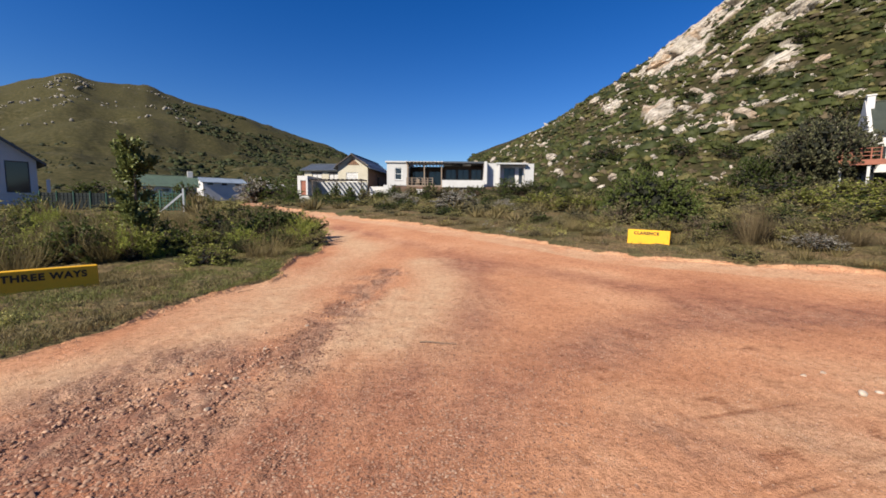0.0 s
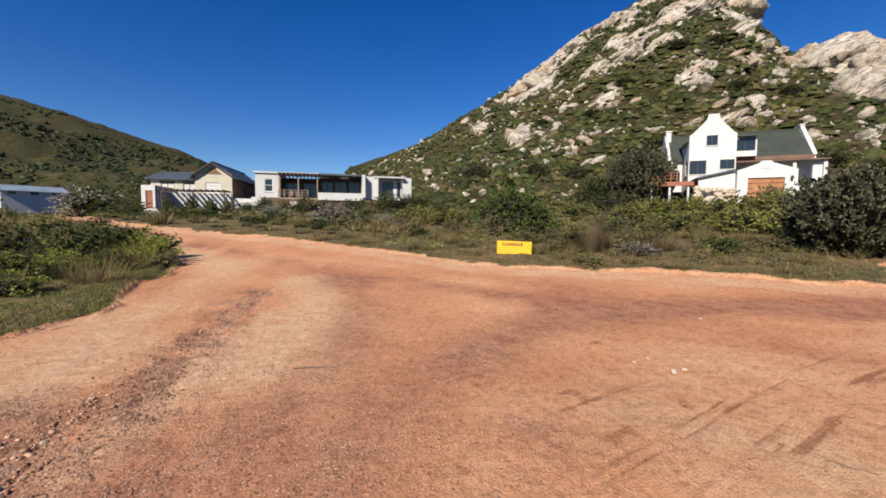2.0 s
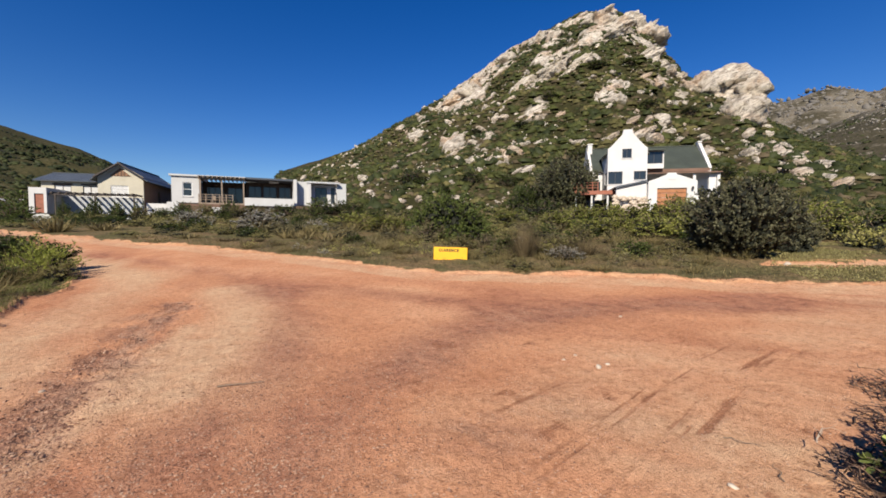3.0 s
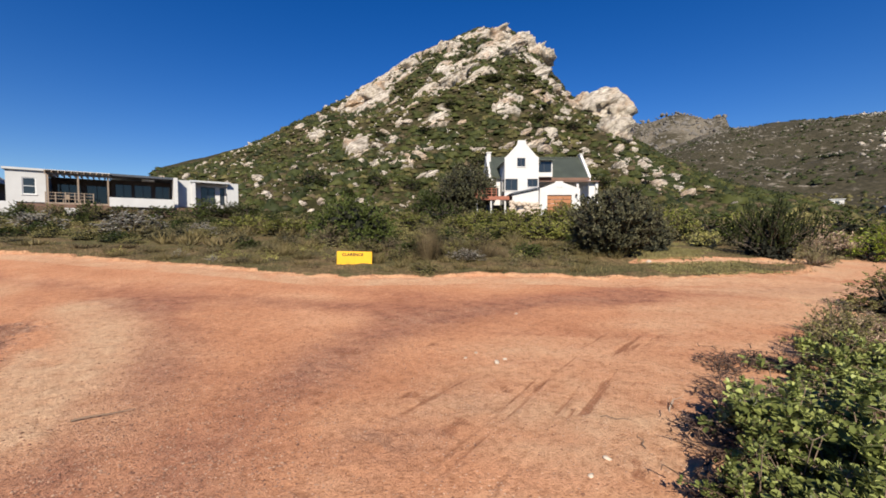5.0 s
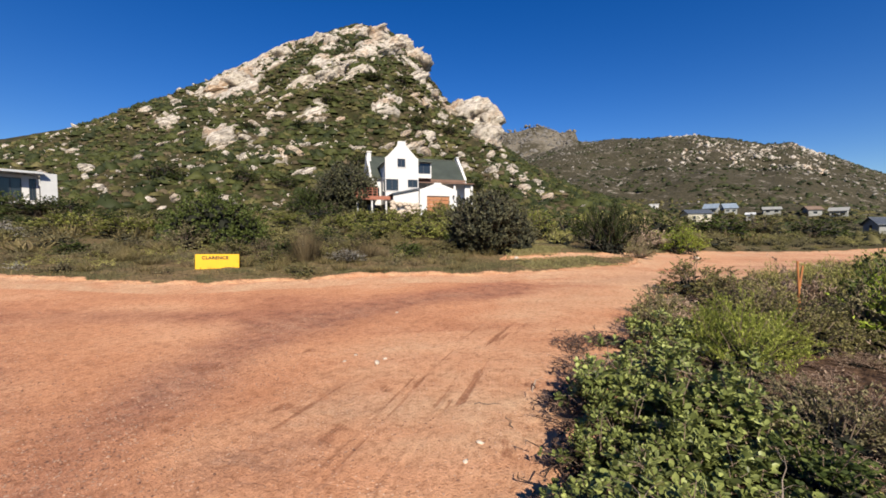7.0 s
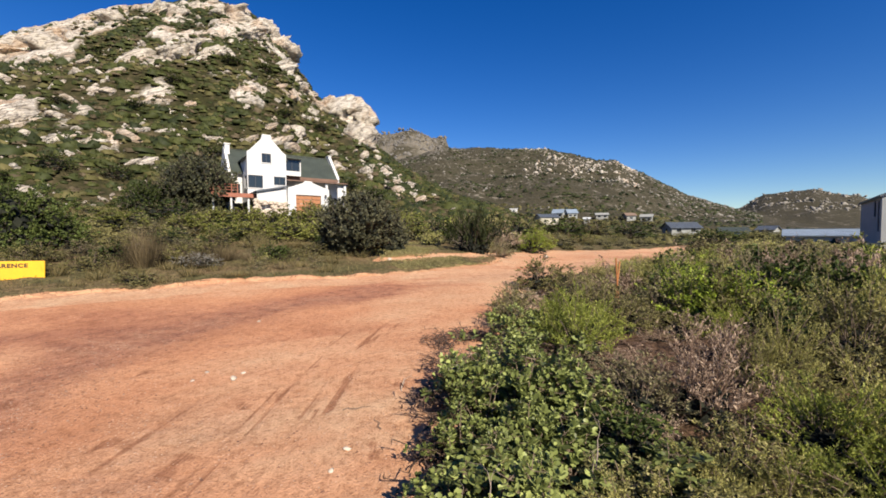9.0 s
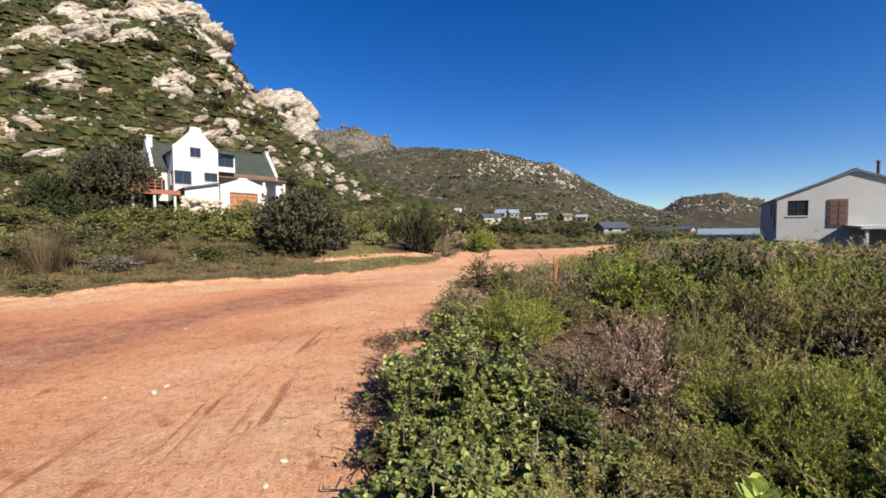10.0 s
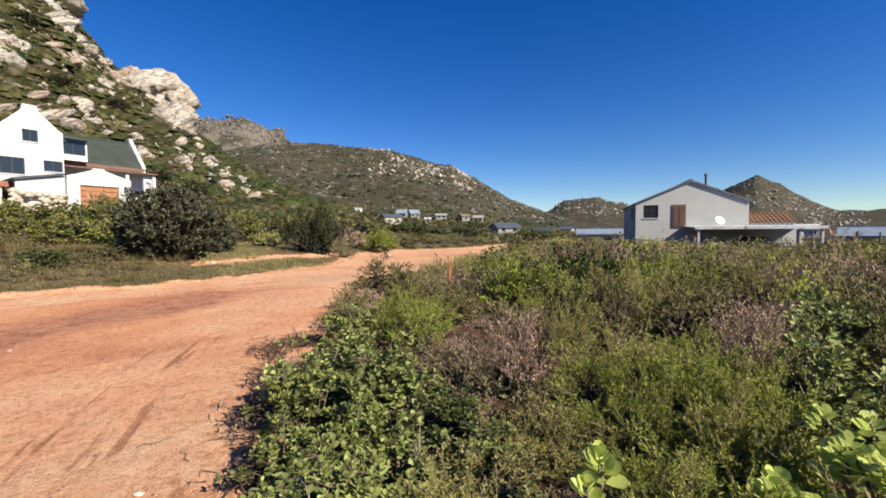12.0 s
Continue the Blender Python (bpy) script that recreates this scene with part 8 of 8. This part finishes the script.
def rosette(az, r, height, width, leaves, seed, label):
    """Plant with big round succulent leaves on short stalks."""
    q, k = bearing(az, r), np.random.default_rng(seed)
    x, y = q.x + 0.15, q.y - 0.2
    e = new("succulent_plant")
    e.matrix_world = Matrix.Translation((x, y, ground_z(x, y)))
    n = max(3, leaves // 11)
    heads = k.normal(0, 0.36 * width, (n, 3)) * [1, 1, 0] + [0, 0, 1] * (height * k.uniform(0.68, 1.0, (n, 1)))
    j, i = np.repeat(np.arange(n), 11), np.tile(np.arange(11), n)
    turn, up = i * 2.4 + 1.7 * j + k.normal(0, 0.2, len(i)), np.radians(66 - 5.6 * i + 8 * k.normal(size=len(i)))
    d = np.stack([np.cos(up) * np.cos(turn), np.cos(up) * np.sin(turn), np.sin(up)], -1)
    pos = heads[j] + d * 0.012 - [0, 0, 1] * (0.009 * i)[:, None]
    size = (0.054 + 0.0042 * i) * k.uniform(0.8, 1.2, len(i))
    inner = unit(np.cross(np.cross(d, [0, 0, 1.0]), d) + 0.18 * k.normal(size=d.shape))
    me = mesh_np("foliage", *leaf_arrays(pos, d, inner, size, size * 1.0, "broad"), True)
    me.materials.append(M["succulent"])
    o = new("foliage", me)
    o.parent = e
    base = heads * [0.3, 0.3, 0]
    s = mesh_np("stalk", *rod_arrays(base, heads, 0.012, 0.008))
    s.materials.append(M["twig"])
    o = new("stalk", s)
    o.parent = e
    tagged(e, label, "plant", "succulent plants by the road")


rosette(118.2, 1.8, 0.62, 0.20, 44, 601, "pale green succulent plant with big round leaves")
rosette(140.5, 2.15, 0.50, 0.36, 99, 602, "large pale green succulent plant with round leaves")
rosette(145.0, 2.5, 0.62, 0.5, 165, 603, "large pale green succulent plant with round leaves")
rosette(150.5, 2.5, 0.70, 0.6, 165, 604, "large pale green succulent plant with round leaves")


def bare_branch(az, r, length, lean, turn, seed, label):
    """A forked leafless branch standing in the scrub."""
    q, k = on_ground(az, r), np.random.default_rng(seed)
    bm = bmesh.new()

    def grow(p, d, left, rad, depth):
        for step in range(3):
            e = p + d * (left / 3)
            add_tube(bm, p, e, rad, rad * 0.84, 5)
            p, rad = e, rad * 0.84
            d = (d + Vector(k.normal(0, 0.30, 3))).normalized()
            if depth < 3 and step > 0:
                grow(p, (d + Vector(k.normal(0, 0.55, 3))).normalized(), left * k.uniform(0.35, 0.6), rad * 0.7, depth + 1)

    grow(Vector((0, 0, -0.05)), Vector((math.sin(radians(lean)), 0.1, math.cos(radians(lean)))).normalized(), length, 0.0075, 0)
    me = bpy.data.meshes.new("dead_branch")
    bm.to_mesh(me)
    bm.free()
    me.materials.append(M["pale_wood"])
    ob = new("dead_branch", me)
    ob.matrix_world = Matrix.Translation(q) @ pose(0, 0, 0, 0, 0, turn)
    tagged(ob, label, "branch", "bare branches in the scrub")


bare_branch(95.5, 2.5, 0.46, 18, 200, 701, "bleached bare forked branch standing in scrub")
bare_branch(84.5, 1.9, 0.38, 28, 40, 702, "bleached bare forked branch among broad leaves")
bare_branch(133.5, 3.2, 0.5, 35, 150, 703, "bleached bare leaning branch in the heath")
bare_branch(109.5, 1.9, 0.36, 12, 90, 704, "pale leafless twigs in dry undergrowth")
bare_branch(141.0, 4.2, 0.5, 20, 10, 705, "bleached bare branch standing in scrub")
bare_branch(113.0, 1.8, 0.34, 30, 300, 706, "pale leafless twigs in dry undergrowth")
bare_branch(70.5, 3.9, 0.3, 80, 60, 707, "dry branch lying at the road edge")
bare_branch(67.5, 3.2, 0.3, 82, 20, 708, "dry branch lying at the road edge")


# ---- undergrowth that nobody could count ----
def clump_field(name, n, az0, az1, r0, r1, w, mat, label, seed, zone, zmin=-9.0, sprigs=10, tall=0.62):
    """Low heath clumps over a slope, in drifts, as one mesh: lumpy domes with ragged sprigs."""
    q = np.random.default_rng(seed)
    m = n * 4
    az, r = q.uniform(az0, az1, m), np.sqrt(q.uniform(r0 ** 2, r1 ** 2, m))
    x, y = r * np.sin(np.radians(az)), r * np.cos(np.radians(az))
    z = terrain(x, y)[0]
    ok = np.where((fbm(x, y, 0.045, 4, seed) + 0.1 * q.normal(size=m) > zone) & (z > zmin))[0][:n]
    x, y, z = x[ok], y[ok], z[ok]
    size = w * (0.38 + 1.0 * q.uniform(size=len(x)) ** 2)
    ring = [(0.0, 1.0, 1), (0.45, 0.82, 6), (0.85, 0.42, 8), (1.0, -0.25, 8)]
    shape = np.array([(rad * math.cos(6.2832 * (k + 0.5 * (h < 0.9)) / c), rad * math.sin(6.2832 * (k + 0.5 * (h < 0.9)) / c), h) for rad, h, c in ring for k in range(c)])
    tris = [(0, 1 + k, 1 + (k + 1) % 6) for k in range(6)]
    for k in range(8):
        a, b = 7 + k, 7 + (k + 1) % 8
        c, d = 1 + int(k * 0.75) % 6, 1 + int((k + 1) * 0.75) % 6
        tris.append((c, a, b))
        if c != d:
            tris.append((c, b, d))
        tris += [(a, 15 + k, 15 + (k + 1) % 8), (a, 15 + (k + 1) % 8, b)]
    tris = np.array(tris)
    V = shape[None] * (1 + 0.27 * q.normal(size=(len(x), len(shape), 1)))
    a = q.uniform(0, 6.283, len(x))[:, None]
    V = np.stack([V[..., 0] * np.cos(a) - V[..., 1] * np.sin(a), V[..., 0] * np.sin(a) + V[..., 1] * np.cos(a), V[..., 2]], -1)
    flat = q.uniform(0.75, 1.3, (len(x), 1, 1))
    V = V * size[:, None, None] * np.array([0.5, 0.5, 0.5 * tall]) * np.concatenate([flat, 1 / flat, 0.7 + 0 * flat + 0.6 * q.uniform(size=flat.shape)], -1) + np.stack([x, y, z - 0.05 * size], -1)[:, None]
    F = tris[None] + (np.arange(len(x)) * len(shape))[:, None, None]
    c = np.repeat(np.arange(len(x)), sprigs)
    d = q.normal(size=(len(c), 3))
    d[:, 2] = np.abs(d[:, 2])
    d = unit(d)
    pos = np.stack([x, y, z], -1)[c] + d * size[c, None] * np.array([0.46, 0.46, 0.46 * tall])
    way = unit(d + 0.7 * q.normal(size=d.shape) + [0, 0, 0.8])
    card = size[c] * 0.10
    sv, sf = leaf_arrays(pos, way, np.cross(way, q.normal(size=d.shape)), card * 1.3, card * 0.7, "kite")
    nv = len(x) * len(shape)
    sf = np.concatenate([sf[:, [0, 1, 2]], sf[:, [0, 2, 3]]]) + nv
    me = mesh_np(name, np.concatenate([V.reshape(-1, 3), sv]), np.concatenate([F.reshape(-1, 3), sf]), True)
    me.materials.append(M[mat])
    tagged(new(name, me), label, "scrub", kind="stuff")


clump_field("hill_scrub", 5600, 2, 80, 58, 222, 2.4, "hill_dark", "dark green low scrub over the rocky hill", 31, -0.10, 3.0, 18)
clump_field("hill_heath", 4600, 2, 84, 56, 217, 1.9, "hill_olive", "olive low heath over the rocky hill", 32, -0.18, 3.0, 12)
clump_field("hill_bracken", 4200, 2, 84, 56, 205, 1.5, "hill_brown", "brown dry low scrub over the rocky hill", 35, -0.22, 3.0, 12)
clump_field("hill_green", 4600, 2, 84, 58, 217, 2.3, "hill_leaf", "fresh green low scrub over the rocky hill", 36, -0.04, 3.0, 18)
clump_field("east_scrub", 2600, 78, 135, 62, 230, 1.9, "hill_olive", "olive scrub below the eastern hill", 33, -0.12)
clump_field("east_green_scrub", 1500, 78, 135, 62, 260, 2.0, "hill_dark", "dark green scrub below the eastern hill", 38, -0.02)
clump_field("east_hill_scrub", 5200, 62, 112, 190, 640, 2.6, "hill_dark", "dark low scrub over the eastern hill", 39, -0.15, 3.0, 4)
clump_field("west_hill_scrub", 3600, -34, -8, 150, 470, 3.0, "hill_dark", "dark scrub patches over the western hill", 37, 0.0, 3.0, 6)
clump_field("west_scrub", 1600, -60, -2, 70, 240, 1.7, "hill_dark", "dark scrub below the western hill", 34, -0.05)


def blades_field(name, x, y, h, w, mat, label, seed):
    q = np.random.default_rng(seed)
    n = len(x)
    a = q.uniform(0, 6.283, n)
    pos = np.stack([x, y, terrain(x, y)[0] + 0.05], -1)
    way = np.stack([0.55 * np.cos(a), 0.55 * np.sin(a), np.ones(n)], -1)
    nrm = np.stack([-np.sin(a), np.cos(a), 0 * a], -1)
    nrm = np.cross(way, nrm)
    me = mesh_np(name, *leaf_arrays(pos, way, nrm, h * q.uniform(0.5, 1.25, n), w, "kite"))
    me.materials.append(M[mat])
    tagged(new(name, me), label, "grass", kind="stuff")


def verge_points(n, line, d0, d1, x0, x1, y0, y1, seed):
    q = np.random.default_rng(seed)
    x, y = q.uniform(x0, x1, n), q.uniform(y0, y1, n)
    d = line_dist(line, x, y) + 0.35 * fbm(x, y, 1.3, 3, seed)
    ok = (d > d0) & (d < d1) & ~on_road(x, y) & ~inside(DRIVE, x, y)
    return x[ok], y[ok]


x, y = verge_points(170000, WEST_VERGE, 0.02, 3.2, -9, -3.2, 1.5, 15, 41)
lush = fbm(x, y, 0.7, 4, 40) + 0.08 * np.random.default_rng(39).normal(size=len(x))
blades_field("verge_turf", x[lush > -0.2], y[lush > -0.2], 0.075, 0.007, "turf", "short green turf along the road verge", 42)
blades_field("verge_dry_turf", x[lush < -0.2], y[lush < -0.2], 0.085, 0.007, "straw", "short dry grass along the road verge", 48)
blades_field("verge_brown_turf", x[::18], y[::18], 0.10, 0.007, "restio", "brown dead grass along the road verge", 49)
x, y = verge_points(60000, NORTH_VERGE, 0.0, 2.6, -4, 26, -1, 24, 43)
green = fbm(x, y, 0.55, 4, 48) + 0.10 * np.random.default_rng(49).normal(size=len(x))
blades_field("north_turf", x[green > 0.08], y[green > 0.08], 0.075, 0.014, "straw", "patchy grass along the far road edge", 44)
blades_field("north_dry_turf", x[green < 0.02], y[green < 0.02], 0.085, 0.012, "restio", "dry brown grass along the far road edge", 47)
x, y = verge_points(22000, NORTH_VERGE, 0.1, 3.4, -4, 26, -1, 24, 45)
thick = fbm(x, y, 0.8, 3, 50) > -0.05
blades_field("north_straw", x[thick], y[thick], 0.17, 0.013, "straw", "dry grass along the far road edge", 46)


q = np.random.default_rng(61)
x, y = q.uniform(11.4, 22.4, 62000), q.uniform(1.7, 8.8, 62000)
ok = ~on_road(x, y) & ~on_drive(x, y) & inside(LAWN, x, y) & (fbm(x, y, 0.6, 3, 62) > -0.12)
blades_field("lawn", x[ok], y[ok], 0.045, 0.022, "lawn", "short pale green grass beside the drive", 63)


# ---- loose things on the road ----
def gravel(name, n, seed):
    q = np.random.default_rng(seed)
    m = n * 6
    az, r = q.uniform(-52, 100, m), 1.7 + 11 * q.uniform(size=m) ** 1.6
    x, y = r * np.sin(np.radians(az)), r * np.cos(np.radians(az))
    rub = np.minimum(line_dist([(-4.6, -2.5), (-3.4, 1.4), (-2.8, 2.8), (-2.4, 3.9)], x, y), line_dist([(-3.0, -1.0), (-2.1, 2.2), (-1.73, 3.06), (-1.55, 3.5), (-1.49, 4.6), (-1.41, 6.1), (-1.14, 8.7)], x, y))
    turn = np.minimum(line_dist([(-1.3, 1.0), (-1.0, 2.65), (-0.5, 3.2), (0.06, 4.14), (0.45, 5.6), (0.73, 7.4)], x, y), line_dist([(-0.2, 2.0), (0.5, 3.2), (1.26, 4.0), (2.4, 4.85), (3.8, 5.45), (6.2, 5.15)], x, y))
    p = 0.04 + 0.75 * np.exp(-(rub / 0.42) ** 2) + 0.7 * np.exp(-(turn / 0.55) ** 2) + 0.25 * np.clip(fbm(x, y, 0.8, 3, seed), 0, 1)
    ok = np.where((q.uniform(size=m) < p) & on_road(x, y))[0][:n]
    x, y = x[ok], y[ok]
    z = terrain(x, y)[0]
    big = np.exp(-(rub[ok] / 0.45) ** 2)
    size = 0.0045 + 0.011 * q.uniform(size=len(x)) ** 3 + 0.016 * big * q.uniform(size=len(x)) ** 4
    t = np.array([(1, 0, 0), (-1, 0, 0), (0, 1, 0), (0, -1, 0), (0, 0, 1), (0, 0, -1)], float)
    f = np.array([(0, 2, 4), (2, 1, 4), (1, 3, 4), (3, 0, 4)])
    k = t[None] * (size[:, None, None] * q.uniform(0.4, 1.35, (len(x), 6, 1))) * np.array([1, 0.9, 0.6])
    a = q.uniform(0, 6.283, len(x))
    c, s = np.cos(a)[:, None], np.sin(a)[:, None]
    V = np.stack([k[..., 0] * c - k[..., 1] * s, k[..., 0] * s + k[..., 1] * c, k[..., 2]], -1) + np.stack([x, y, z + 0.15 * size], -1)[:, None]
    F = f[None] + (np.arange(len(x)) * 6)[:, None, None]
    me = mesh_np(name, V.reshape(-1, 3), F.reshape(-1, 3))
    me.materials.append(M["gravel"])
    tagged(new(name, me), "loose gravel and pebbles on the dirt road", "gravel", kind="stuff")


gravel("gravel", 40000, 51)


def road_rubble(name, line, n, spread, s0, s1, seed, label):
    """Broken stones half sunk in the dirt along a worn line."""
    q = np.random.default_rng(seed)
    pts = np.array(line)
    leg = q.uniform(0, len(pts) - 1, n)
    k = leg.astype(int)
    at = pts[k] + (pts[k + 1] - pts[k]) * (leg - k)[:, None] + q.normal(0, spread, (n, 2)) * np.where(q.uniform(size=(n, 1)) < 0.3, 1.6, 0.7)
    size = s0 + (s1 - s0) * q.uniform(size=n) ** 3
    shapes = [cut_rock(300 + i, 1, 7, (0.4, 0.8), 0.06) for i in range(6)]
    z = terrain(at[:, 0], at[:, 1])[0]
    V, F, base = [], [], 0
    for i in range(n):
        v, f = shapes[i % 6]
        a = q.uniform(0, 6.283)
        w = v * (np.array([1.3, 0.9, 0.6]) * q.uniform(0.7, 1.2, 3) * size[i] / 2)
        V.append(np.stack([w[:, 0] * math.cos(a) - w[:, 1] * math.sin(a), w[:, 0] * math.sin(a) + w[:, 1] * math.cos(a), w[:, 2] + 0.25 * w[:, 0]], -1) + [at[i, 0], at[i, 1], z[i] + 0.10 * size[i]])
        F.append(f + base)
        base += len(v)
    me = mesh_np(name, np.concatenate(V), np.concatenate(F))
    me.materials.append(M["gravel"])
    tagged(new(name, me), label, "rubble", kind="stuff")


road_rubble("road_rubble", [(-3.1, 1.9), (-2.72, 2.45), (-2.55, 2.9), (-2.2, 3.2), (-2.0, 3.5)], 520, 0.17, 0.014, 0.060, 52, "broken reddish stones on the worn road edge")
road_rubble("road_stones", [(-1.84, 1.9), (-1.83, 2.8), (-1.9, 3.4), (-1.86, 4.0), (-1.67, 5.6), (-1.24, 7.8)], 640, 0.13, 0.014, 0.058, 53, "broken grey-brown stones in a worn road rut")
g = np.random.default_rng(15)
for az, r, size, mat in ((47.5, 4.75, 0.10, "pale_stone"), (48.6, 4.9, 0.05, "pale_stone"), (62.5, 3.0, 0.06, "pale_stone"), (60.6, 2.75, 0.05, "pale_stone"), (44.5, 5.1, 0.05, "pebble"), (43.0, 4.9, 0.05, "pebble"), (50.0, 7.2, 0.06, "pebble"), (-31.5, 3.4, 0.06, "pebble"), (-34.5, 2.9, 0.05, "pebble"),
                         (-28.0, 3.9, 0.06, "pebble"), (-24.5, 4.6, 0.05, "pebble"), (-33.0, 4.2, 0.06, "pebble"), (-19.0, 5.3, 0.07, "pebble"), (88.2, 21.5, 0.35, "pale_stone"), (66.5, 14.6, 0.3, "pale_stone"), (43.4, 36.0, 0.9, "pale_stone")):
    q = on_ground(az, r)
    v, f = cut_rock(int(900 + az), 2, 12, (0.5, 0.9), 0.06)
    me = mesh_np("stone", v * [size * 0.6, size * 0.45, size * 0.34], f)
    me.materials.append(M[mat])
    ob = new("stone", me)
    ob.matrix_world = Matrix.Translation((q.x, q.y, q.z + size * 0.1)) @ pose(0, 0, 0, 8 * g.normal(), 8 * g.normal(), g.uniform(0, 360))
    tagged(ob, "small pale stone lying on the sandy ground" if mat == "pale_stone" else "small brown stone lying on the dirt road", "stone", "loose stones")


def stick(az, r, length, turn, bend, rad):
    q, k = on_ground(az, r), np.random.default_rng(int(az * 10 + 500))
    bm = bmesh.new()
    pts = [Vector((length * (i / 5 - 0.5), bend * math.sin(i * 1.9), rad + 0.01 * abs(math.sin(i * 2.3)))) for i in range(6)]
    for i, (a, b) in enumerate(zip(pts, pts[1:])):
        add_tube(bm, a, b, rad * (1 - 0.12 * i), rad * (0.88 - 0.12 * i), 6)
    me = bpy.data.meshes.new("stick")
    bm.to_mesh(me)
    bm.free()
    me.materials.append(M["twig"])
    ob = new("stick", me)
    ob.matrix_world = Matrix.Translation((q.x, q.y, q.z + 0.005)) @ pose(0, 0, 0, 0, 0, turn)
    tagged(ob, "thin dry stick lying on the dirt road", "stick", "dry sticks")


stick(-0.6, 4.4, 0.42, -8, 0.008, 0.008)
stick(63.2, 3.65, 0.22, -60, 0.02, 0.004)
stick(66.5, 3.35, 0.2, 40, 0.015, 0.004)
stick(-26.5, 7.6, 0.3, 60, 0.01, 0.006)
